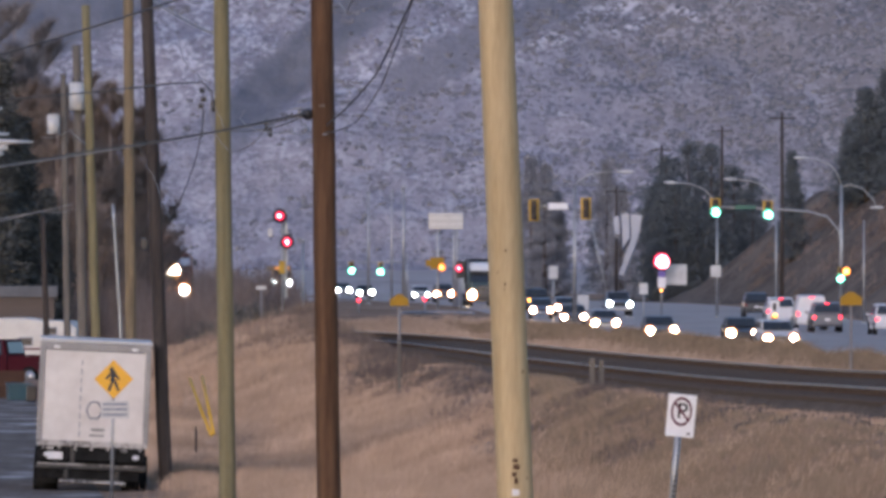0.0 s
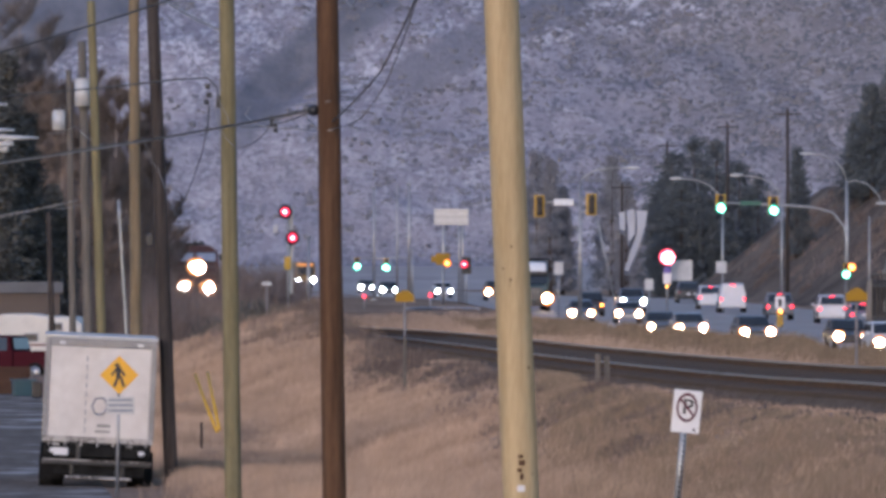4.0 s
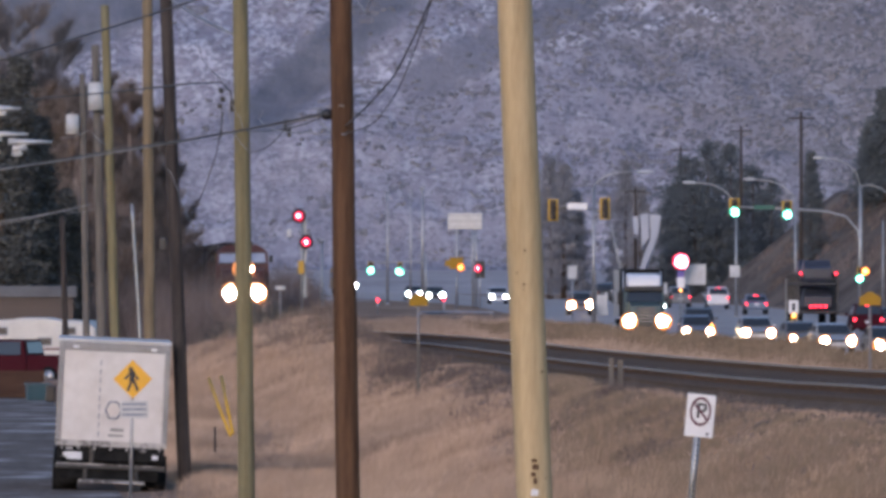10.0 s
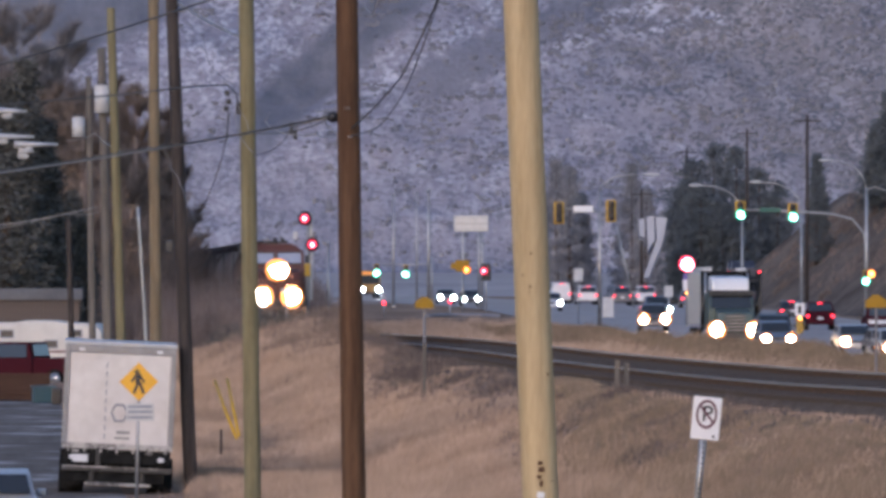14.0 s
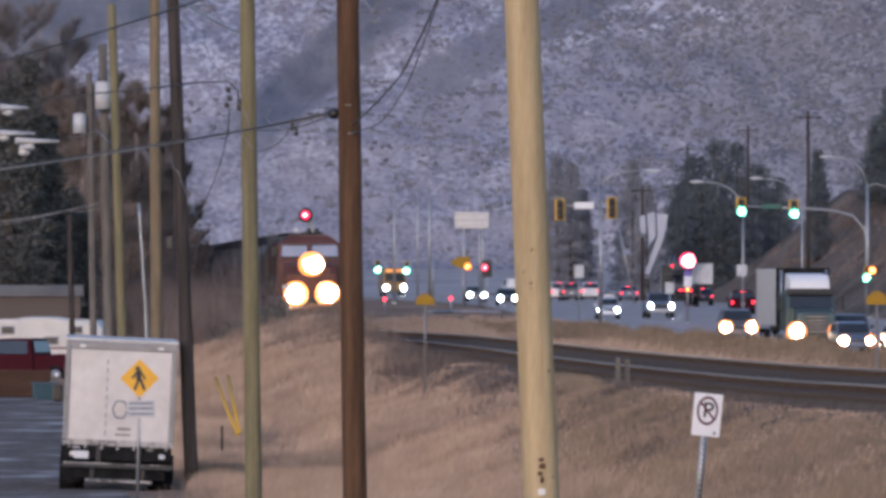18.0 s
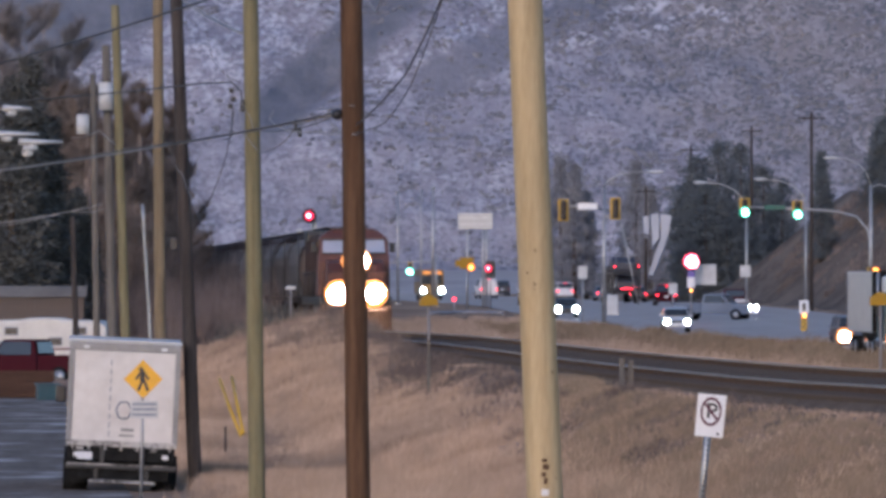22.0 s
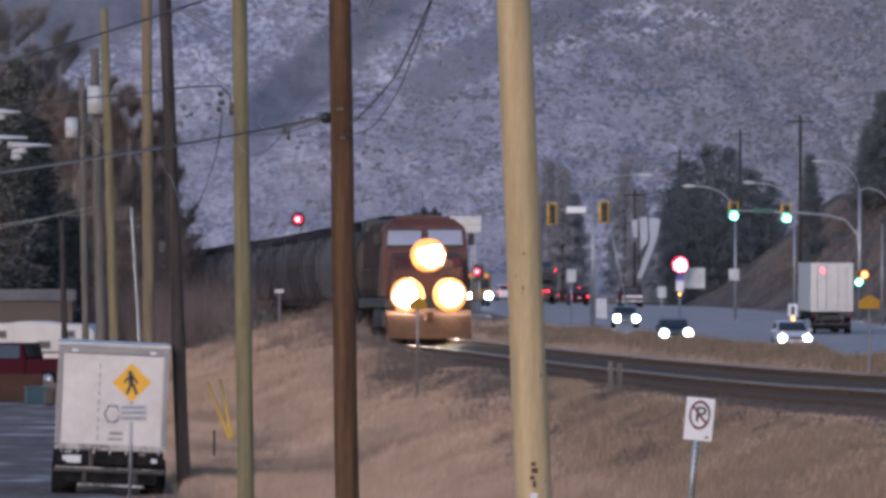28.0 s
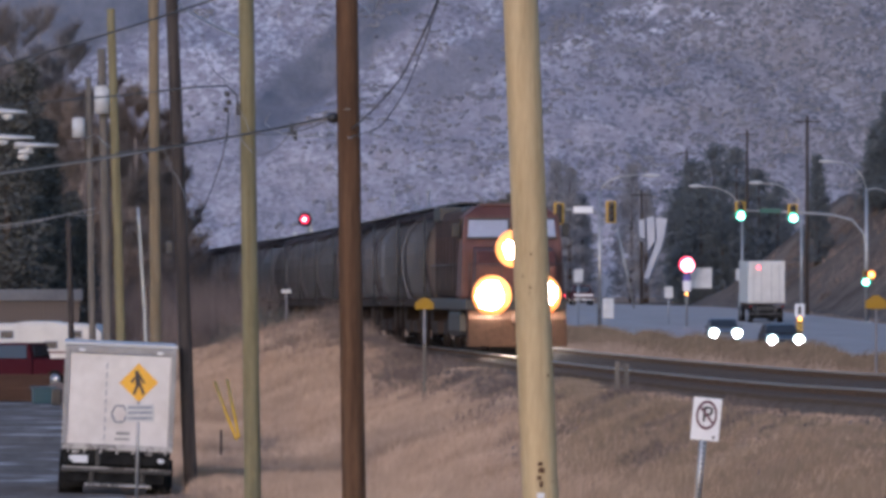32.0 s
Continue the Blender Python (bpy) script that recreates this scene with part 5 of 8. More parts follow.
# ---- the freight train ----
CP_RED = noise_mat("railway_red", (0.065, 0.023, 0.018), (0.125, 0.042, 0.031), 0.9, rough=0.55, bump=0.05, fine=5.0, stain=(0.12, 0.05, 0.04), stain_at=(0.55, 0.75))
BOGIE_DARK = noise_mat("running_gear_grime", (0.030, 0.022, 0.019), (0.065, 0.048, 0.041), 2.0, rough=0.85, bump=0.2)
HOOD_SOOT = noise_mat("sooty_hood", (0.040, 0.026, 0.023), (0.085, 0.052, 0.045), 0.8, rough=0.7, bump=0.1, fine=4.0)
# brown stands for the headlights' orange glow on the pilot
PILOT = noise_mat("pilot_glow_brown", (0.06, 0.034, 0.022), (0.115, 0.064, 0.04), 1.4, rough=0.75, bump=0.2, fine=8.0)
HOPPER_GREY = noise_mat("hopper_grey", (0.060, 0.046, 0.046), (0.115, 0.092, 0.092), 0.7, (1, 1, 2), rough=0.65, bump=0.1, stain=(0.16, 0.12, 0.10), stain_at=(0.5, 0.75))
HOPPER_BROWN = noise_mat("hopper_brown", (0.062, 0.040, 0.037), (0.12, 0.078, 0.070), 0.7, (1, 1, 2), rough=0.7, bump=0.1, stain=(0.07, 0.05, 0.045))
HOPPER_PALE = noise_mat("hopper_pale", (0.105, 0.094, 0.096), (0.185, 0.168, 0.170), 0.7, (1, 1, 2), rough=0.6, bump=0.1, stain=(0.15, 0.115, 0.10), stain_at=(0.5, 0.75))
# dusty ribs, coloured paler still for the light on their ridges
RIB_PALE = noise_mat("rib_dusty_lit", (0.25, 0.232, 0.230), (0.42, 0.395, 0.39), 0.6, (1, 1, 2), rough=0.7, bump=0.1, stain=(0.14, 0.11, 0.10))
# sky sheen on the glass is put into this pale colour
WARM_PANE = noise_mat("cab_window_sheen", (0.48, 0.45, 0.46), (0.64, 0.60, 0.61), 1.0, rough=0.2, metal=0.6, bump=0.0)


def bogie(parent, y, name="truck"):
    b = box(0.28, 2.9, 0.42, -1.02, y, 0.62, 0.06)
    box(0.28, 2.9, 0.42, 1.02, y, 0.62, 0.06, bm=b)
    box(2.1, 0.4, 0.35, 0, y, 0.68, 0.05, bm=b)
    t = part(name, b, BOGIE_DARK, parent)
    for k in (-1.0, 1.0):
        for sx in (-0.75, 0.75):
            w = rod((sx - 0.07, y + k, 0.46), (sx + 0.07, y + k, 0.46), 0.46, seg=20)
            part("wheel", w, BOGIE_DARK, t)
    return t


def locomotive(m):
    """Wide-nosed diesel, front towards +y, rail level at z 0, origin under its middle."""
    o = thing("locomotive", m, "red wide-cab freight diesel with blazing headlight and ditch lights", "locomotive")
    L = 11.0
    part("underframe", box(3.0, 2 * L - 1.2, 0.35, 0, 0, 1.42, 0.05), BLACK_PAINT, o)
    nose = prism([(6.9, 1.6), (L - 0.7, 1.6), (L - 0.62, 2.6), (L - 0.95, 3.05), (6.9, 3.3)], 2.5, 0.07, 0.05, 2.0)
    part("nose", nose, CP_RED, o, "red snub nose with worn paint")
    part("nose_door", box(0.62, 0.05, 1.5, -0.55, L - 0.60, 2.2, 0.02), CP_RED, o)
    cab = prism([(5.6, 1.6), (8.35, 1.6), (8.35, 3.1), (8.0, 4.15), (7.7, 4.42), (5.6, 4.42)], 3.1, 0.08, 0.14, 3.4)
    for s in (-1, 1):
        cut = bmesh.ops.bisect_plane(cab, geom=cab.verts[:] + cab.edges[:] + cab.faces[:], plane_co=(s * 1.0, 0, 4.46), plane_no=(s * 0.40, 0, 0.5), clear_outer=True)
        bmesh.ops.holes_fill(cab, edges=[e for e in cut["geom_cut"] if isinstance(e, bmesh.types.BMEdge)], sides=0)
    bmesh.ops.recalc_face_normals(cab, faces=cab.faces[:])
    c = part("cab", cab, CP_RED, o, "red cab with two wide front windows and sloped roof corners")
    part("cab_roof", box(1.86, 2.1, 0.10, 0, 6.65, 4.46, 0.04), CP_RED, c)
    for s in (-1, 1):
        w = quad([(s * 0.12, 8.30, 3.48), (s * 1.34, 8.30, 3.48), (s * 1.30, 8.10, 4.0), (s * 0.12, 8.10, 4.0)], 0.03)
        part("windshield", w, WARM_PANE, c, "pale reflecting cab window")
        f = box(1.30, 0.05, 0.05, s * 0.73, 8.32, 3.45)
        box(1.26, 0.05, 0.05, s * 0.71, 8.10, 4.03, bm=f)
        box(0.05, 0.05, 0.56, s * 0.09, 8.22, 3.74, bm=f)
        part("window_gasket", f, BLACK_PAINT, c)
        sw = box(0.03, 0.9, 0.6, s * 1.50, 6.9, 3.72)
        part("side_window", sw, GLASS, c)
        mir = box(0.22, 0.06, 0.42, s * 1.68, 7.6, 3.7, 0.02)
        part("mirror", mir, BLACK_PAINT, c)
    hood = prism([(-L + 1.0, 1.6), (5.58, 1.6), (5.58, 4.15), (5.0, 4.34), (-L + 1.6, 4.34), (-L + 1.0, 4.1)], 2.75, 0.28)
    h = part("long_hood", hood, HOOD_SOOT, o, "long dark brown engine hood streaked with soot")
    part("radiator_wing", box(2.9, 3.6, 0.5, 0, -7.4, 4.28, 0.1), DARK_STEEL, h)
    part("exhaust_stack", box(0.7, 1.2, 0.3, 0, 1.0, 4.5, 0.05), DARK_STEEL, h)
    part("dynamic_brake_box", box(2.5, 2.6, 1.0, 0, 4.1, 3.95, 0.15), DARK_STEEL, h)
    for y in np.linspace(-8.5, 3.4, 7):
        for s in (-1, 1):
            part("hood_door", box(0.04, 1.3, 1.7, s * 1.385, y, 2.7, 0.015), HOOD_SOOT, h)
    part("fuel_tank", box(2.6, 6.2, 0.9, 0, -0.3, 0.85, 0.2), BLACK_PAINT, o)
    plow = prism([(L - 0.9, 0.18), (L + 0.1, 0.15), (L - 0.15, 1.0), (L - 0.5, 1.3), (L - 0.9, 1.3)], 3.0, 0.03)
    part("pilot_plow", plow, PILOT, o, "worn snowplow pilot, brown for the lamp glow on it")
    part("front_sill", box(3.05, 0.12, 0.34, 0, L - 0.5, 1.42, 0.03), BLACK_PAINT, o)
    cp = box(0.3, 0.8, 0.32, 0, L + 0.1, 0.98, 0.08)
    part("coupler", cp, RUST, o)
    for s in (-1, 1):
        st = box(0.6, 0.25, 0.05, s * 1.2, L - 0.75, 0.55)
        box(0.6, 0.25, 0.05, s * 1.2, L - 0.75, 0.85, bm=st)
        box(0.6, 0.25, 0.05, s * 1.2, L - 0.75, 1.15, bm=st)
        part("steps", st, DARK_STEEL, o)
        hr = pipe([(s * 1.42, L - 0.55, 1.6), (s * 1.42, L - 0.55, 2.65), (s * 0.45, L - 0.5, 2.65), (s * 0.45, L - 0.5, 1.6)], 0.022)
        part("handrail", hr, DARK_STEEL, o)
        side = pipe([(s * 1.50, 5.2, 2.65), (s * 1.50, -L + 1.2, 2.65)], 0.022)
        for y in np.linspace(-9, 5, 9):
            rod((s * 1.50, y, 1.6), (s * 1.50, y, 2.65), 0.02, seg=6, bm=side)
        part("side_rail", side, DARK_STEEL, o)
        # discs far wider than real lenses, sized to the glare
        dl = lamp("ditch_light", o, (s * 0.75, L - 0.32, 1.71), 0.60, LAMP_TRAIN, 1, "blazing warm white ditch light", 0.74)
        part("lamp_housing", rod((s * 0.75, L - 0.85, 1.71), (s * 0.75, L - 0.5, 1.71), 0.24, seg=14), BLACK_PAINT, dl)
        lamp("headlight", o, (s * 0.05, L - 0.5 - 0.03 * s, 3.11), 0.58, LAMP_TRAIN, 1, "blazing warm white headlight", 0.72)
    part("headlight_housing", box(0.85, 0.5, 0.5, 0, L - 0.98, 3.17, 0.1), CP_RED, o)
    hn = rod((-0.4, 6.4, 4.7), (-0.4, 7.2, 4.72), 0.05, 0.11)
    rod((0, 6.4, 4.7), (0, 7.35, 4.72), 0.05, 0.12, bm=hn)
    box(1.0, 0.12, 0.12, -0.2, 6.5, 4.6, bm=hn)
    part("air_horn", hn, DARK_STEEL, o)
    for y in (-7.2, 7.0):
        bogie(o, y)
    return o


def hopper(mat, m, label):
    o = thing("hopper_wagon", m, label, "railway wagon", "wagons of the freight train")
    L = 8.3
    own, rings = bmesh.new(), []
    for y in (-L + 0.9, -L + 0.95, L - 0.95, L - 0.9):
        inner = 0.985 if abs(y) > L - 0.93 else 1.0
        ring = []
        for k in range(13):
            a = math.pi * k / 12
            ring.append(own.verts.new((1.56 * inner * math.cos(a), y, 3.05 + 1.5 * inner * math.sin(a))))
        ring += [own.verts.new((-1.50 * inner, y, 2.4)), own.verts.new((-1.32 * inner, y, 1.8)), own.verts.new((-1.1, y, 1.45)), own.verts.new((1.1, y, 1.45)), own.verts.new((1.32 * inner, y, 1.8)), own.verts.new((1.50 * inner, y, 2.4))]
        rings.append(ring)
    for a, b in zip(rings, rings[1:]):
        for k in range(len(a)):
            own.faces.new((a[k], a[(k + 1) % len(a)], b[(k + 1) % len(a)], b[k]))
    own.faces.new(rings[0]), own.faces.new(rings[-1][::-1])
    bmesh.ops.recalc_face_normals(own, faces=own.faces[:])
    body = part("body", own, mat, o)
    cap = bmesh.new()
    ends = [[cap.verts.new((1.70 * math.cos(math.pi * k / 24), y, 3.05 + 1.62 * math.sin(math.pi * k / 24))) for k in range(6, 19)] for y in (-L + 0.75, L - 0.75)]
    for k in range(12):
        cap.faces.new((ends[0][k], ends[0][k + 1], ends[1][k + 1], ends[1][k]))
    bmesh.ops.solidify(cap, geom=cap.faces[:], thickness=0.05)
    part("roof", cap, HOOD_SOOT, o, "dark sooty curved roof")
    rib = bmesh.new()
    outer = []
    for y in (-0.42, 0.42):
        ring = [rib.verts.new((1.66 * math.cos(math.pi * k / 12), y, 3.05 + 1.58 * math.sin(math.pi * k / 12))) for k in range(13)]
        ring = [rib.verts.new((1.38, y, 1.65)), rib.verts.new((1.60, y, 2.35))] + ring + [rib.verts.new((-1.60, y, 2.35)), rib.verts.new((-1.38, y, 1.65))]
        outer.append(ring)
    for k in range(len(outer[0]) - 1):
        rib.faces.new((outer[0][k], outer[0][k + 1], outer[1][k + 1], outer[1][k]))
    me = bpy.data.meshes.new("rib")
    bmesh.ops.solidify(rib, geom=rib.faces[:], thickness=0.12)
    rib.to_mesh(me), rib.free()
    me.materials.append(RIB_PALE)
    for y in np.linspace(-L + 1.0, L - 1.0, 9):
        shared("rib", me, o, Matrix.Translation((0, float(y), 0)))
    part("roof_walk", box(0.75, 2 * L - 1.5, 0.06, 0, 0, 4.72), DARK_STEEL, o)
    part("side_sill", box(2.9, 2 * L - 0.2, 0.28, 0, 0, 1.45, 0.04), BOGIE_DARK, o)
    for y in (-3.6, 0, 3.6):
        ch = prism([(y - 1.5, 1.5), (y + 1.5, 1.5), (y + 0.5, 0.55), (y - 0.5, 0.55)], 2.2, 0.03)
        part("discharge_chute", ch, BOGIE_DARK, o)
    for s in (-1, 1):
        ld = bmesh.new()
        for x in (-0.22, 0.22):
            rod((s * 1.58, s * (L - 0.35) + x, 1.4), (s * 1.58, s * (L - 0.35) + x, 4.3), 0.025, seg=6, bm=ld)
        for z in np.arange(1.6, 4.3, 0.42):
            rod((s * 1.58, s * (L - 0.35) - 0.22, z), (s * 1.58, s * (L - 0.35) + 0.22, z), 0.02, seg=6, bm=ld)
        part("ladder", ld, DARK_STEEL, o)
        part("end_platform", box(2.9, 0.9, 0.1, 0, s * (L - 0.4), 1.42), DARK_STEEL, o)
        bogie(o, s * (L - 1.8))
    return o


def roll(t, back):
    """Pose of a vehicle whose middle runs 'back' metres behind the leading nose at time t."""
    front = run_at(625) + 10.95 * t + 0.04 * max(0.0, t - 24) ** 2
    x, y, h = on_track(front - back)
    x2, y2, h2 = on_track(front - back - 4)
    climb = math.degrees(math.atan2(rail_z(y) - rail_z(y2 + 0.001), 4.0))
    return pose(x, y, rail_z(y) - 0.07, climb, 0, h)


TRAIN = [(locomotive(roll(0, 11.0)), 11.0)]
_back = 22.6
_kinds = [(HOPPER_GREY, "grey covered grain hopper with curved ribbed sides"), (HOPPER_PALE, "pale dusty grain hopper with curved ribbed sides"), (HOPPER_BROWN, "brown grain hopper with curved ribbed sides")]
_first = {}
for i in range(17):
    k = (0, 1, 2, 2, 0, 2, 2, 2, 0, 2, 2, 0, 2, 0, 2, 2, 0)[i]
    _m = roll(0, _back + 8.6)
    if k in _first:
        w = copy_thing(_first[k], _m)
    else:
        w = _first[k] = hopper(_kinds[k][0], _m, _kinds[k][1])
    TRAIN.append((w, _back + 8.6))
    _back += 17.6

# ---- road vehicles; front towards +y, wheels on z 0 ----
def wheels(o, xs, ys, r, width=0.22, rim=CHROME):
    for y in ys:
        for s in (-1, 1):
            t = rod((s * (xs - width / 2), y, r), (s * (xs + width / 2), y, r), r, seg=18)
            w = part("wheel", t, BLACK, o, "black tyre")
            part("rim", rod((s * (xs + width / 2 - 0.01), y, r), (s * (xs + width / 2 + 0.012), y, r), r * 0.62, seg=14), rim, w)


def lamps(o, x, y, z, r, mat, name, squash=(1, 0.4, 1)):
    for s in (-1, 1):
        if mat.name in RINGS:
            lamp(name, o, (s * x, y + 0.06, z), r, mat)
        else:
            part(name, ball(r, (s * x, y, z), 2, squash), mat, o)


CAR_SHAPES = {
    # length, width, bonnet z, roof z, cabin: windscreen foot, roof front, roof back, rear foot (y), tail z
    "sedan": (4.7, 1.78, 0.92, 1.44, 0.95, 0.25, -1.15, -1.75, 0.98),
    "hatch": (4.2, 1.74, 0.95, 1.50, 0.95, 0.35, -1.45, -1.95, 1.0),
    "suv": (4.7, 1.88, 1.08, 1.76, 0.95, 0.45, -1.95, -2.25, 1.1),
    "minivan": (4.95, 1.95, 1.05, 1.78, 1.45, 0.65, -2.15, -2.40, 1.1),
    "van": (5.5, 2.0, 1.25, 2.10, 1.75, 1.25, -2.62, -2.70, 1.2),
}


def car(kind, m, body_mat, label, lamp=None, tail=TAIL_OFF, lamp_r=0.30, group=""):
    L, W, bz, rz, a, b, c, d, tz = CAR_SHAPES[kind]
    o = thing({"sedan": "sedan_car", "hatch": "hatchback_car", "suv": "suv_car", "minivan": "minivan", "van": "cargo_van"}[kind], m, label, "car" if kind != "van" else "van", group)
    f, k = L / 2, -L / 2
    low = [(k + 0.05, 0.34), (f - 0.1, 0.30), (f, 0.55), (f - 0.12, bz - 0.22), (a, bz), (d, tz), (k + 0.04, tz - 0.12), (k, 0.6)]
    body = part("body", prism(low, W, 0.05, 0.06, 0.7, nose=0.10), body_mat, o)
    cab = [(a + 0.02, bz - 0.04), (b + 0.07, rz - 0.07), (b - 0.22, rz - 0.01), ((b + c) / 2, rz + 0.03), (c + 0.3, rz), (c - 0.02, rz - 0.08), (d, tz - 0.04)]
    part("roof", prism(cab, W - 0.10, 0.04, 0.24, bz), body_mat, o)
    h = rz - bz
    wt, wb = (W - 0.1) / 2 - 0.24 * h, (W - 0.1) / 2
    ia = lambda y0, y1, q: y0 + (y1 - y0) * q
    part("windshield", quad([(-(wb - 0.08), ia(a, b, 0.1) + 0.05, ia(bz, rz, 0.1)), (wb - 0.08, ia(a, b, 0.1) + 0.05, ia(bz, rz, 0.1)), (wt - 0.03, ia(a, b, 0.88) + 0.045, ia(bz, rz, 0.88)), (-(wt - 0.03), ia(a, b, 0.88) + 0.045, ia(bz, rz, 0.88))], -0.012), GLASS, o)
    if kind != "van":
        part("rear_window", quad([(-(wb - 0.12), ia(d, c, 0.14) - 0.05, ia(tz, rz, 0.14)), (wb - 0.12, ia(d, c, 0.14) - 0.05, ia(tz, rz, 0.14)), (wt - 0.06, ia(d, c, 0.86) - 0.045, ia(tz, rz, 0.86)), (-(wt - 0.06), ia(d, c, 0.86) - 0.045, ia(tz, rz, 0.86))], 0.012), GLASS, o)
    for s in (-1, 1):
        top, bot = s * (wt + 0.028), s * (wb - 0.012)
        mid = (b + c) / 2
        spans = ((ia(a, b, 0.25) - 0.1, ia(a, b, 0.85) - 0.12, mid + 0.04),) if kind == "van" else ((ia(a, b, 0.25) - 0.1, ia(a, b, 0.85) - 0.12, mid + 0.04), (mid - 0.04, mid - 0.04, None))
        for y_low, y_top, y_end in spans:
            e_low, e_top = (y_end, y_end) if y_end is not None else (ia(d, c, 0.3) + 0.12, ia(d, c, 0.85) + 0.1)
            part("side_window", quad([(bot, y_low, bz + 0.07), (bot, e_low, bz + 0.07), (top, e_top, rz - 0.09), (top, y_top, rz - 0.09)], 0.008 * s), GLASS, o)
        part("door_seam", box(0.012, 0.02, bz - 0.45, s * (W / 2 + 0.001), mid, bz * 0.5 + 0.2), BLACK_PAINT, o)
        part("mirror", box(0.2, 0.1, 0.14, s * (W / 2 + 0.08), a - 0.25, bz + 0.08, 0.04), body_mat, o)
    part("front_bumper", box(W - 0.1, 0.16, 0.24, 0, f - 0.06, 0.48, 0.06), body_mat, o)
    part("rear_bumper", box(W - 0.1, 0.16, 0.24, 0, k + 0.06, 0.52, 0.06), body_mat, o)
    part("grille", box(W * 0.45, 0.05, 0.16, 0, f - 0.03, bz - 0.30, 0.02), BLACK_PAINT, o)
    part("number_plate", box(0.32, 0.02, 0.15, 0, k - 0.03, 0.75), PLATE, o)
    lamps(o, W / 2 - 0.24, f - 0.10, 0.62 if kind in ("sedan", "hatch") else 0.78, lamp_r if lamp else 0.11, lamp or CHROME, "headlight")
    lamps(o, W / 2 - 0.17, k + 0.05, tz - 0.22, 0.11, tail, "tail_light")
    if tail is TAIL and body_mat is not SILVER:
        part("brake_light", box(0.32, 0.04, 0.05, 0, ia(d, c, 0.9) - 0.07, ia(tz, rz, 0.9)), TAIL, o)
    wheels(o, W / 2 - 0.12, (f - 0.85, k + 0.9), 0.33 if kind in ("sedan", "hatch") else 0.37)
    return o


def pickup(m, body_mat, label, lamp=None, tail=TAIL_OFF, band=None, lamp_r=0.30):
    o = thing("pickup_truck", m, label, "pickup truck")
    W, f, k = 1.98, 2.8, -2.8
    part("front_body", prism([(0.9, 0.45), (f - 0.05, 0.42), (f, 0.7), (f - 0.1, 1.08), (1.35, 1.18), (0.9, 1.18)], W, 0.05, 0.05, 0.8, nose=0.06), body_mat, o)
    part("cab", prism([(-0.75, 0.45), (1.33, 0.45), (1.36, 1.17), (0.75, 1.85), (-0.55, 1.85), (-0.72, 1.2)], W - 0.06, 0.05, 0.22, 1.15), body_mat, o)
    part("windshield", quad([(-0.80, 1.33, 1.25), (0.80, 1.33, 1.25), (0.72, 0.86, 1.78), (-0.72, 0.86, 1.78)], -0.02), GLASS, o)
    part("rear_window", quad([(-0.74, -0.74, 1.3), (0.74, -0.74, 1.3), (0.68, -0.64, 1.75), (-0.68, -0.64, 1.75)], 0.02), GLASS, o)
    for s in (-1, 1):
        part("side_window", quad([(s * 0.955, 1.1, 1.24), (s * 0.955, -0.5, 1.24), (s * 0.845, -0.45, 1.76), (s * 0.845, 0.75, 1.76)], 0.012 * s), GLASS, o)
        part("bed_side", prism([(k, 0.5), (-0.8, 0.5), (-0.8, 1.22), (k, 1.22)], 0.12, 0.02), body_mat, o).location.x = s * (W / 2 - 0.07)
        part("mirror", box(0.22, 0.1, 0.2, s * (W / 2 + 0.10), 1.0, 1.32, 0.04), BLACK_PAINT, o)
    part("bed_floor", box(W - 0.2, 2.0, 0.08, 0, -1.8, 0.7), DARK_STEEL, o)
    part("tailgate", box(W - 0.1, 0.08, 0.58, 0, k + 0.05, 0.93, 0.02), body_mat, o)
    if band:
        part("tailgate_band", box(W - 0.12, 0.03, 0.22, 0, k - 0.005, 0.98, 0.01), band, o, "pale band across the tailgate")
    part("front_bumper", box(W, 0.16, 0.24, 0, f + 0.02, 0.55, 0.05), CHROME, o)
    part("rear_bumper", box(W - 0.05, 0.18, 0.18, 0, k - 0.06, 0.55, 0.04), CHROME, o)
    part("grille", box(1.1, 0.06, 0.3, 0, f - 0.02, 0.88, 0.03), BLACK_PAINT, o)
    part("number_plate", box(0.32, 0.02, 0.15, 0, k - 0.16, 0.58), PLATE, o)
    lamps(o, W / 2 - 0.22, f - 0.05, 0.90, lamp_r if lamp else 0.11, lamp or CHROME, "headlight")
    lamps(o, W / 2 - 0.1, k + 0.02, 0.98, 0.10, tail, "tail_light")
    wheels(o, W / 2 - 0.13, (1.85, -1.75), 0.39, 0.26)
    return o


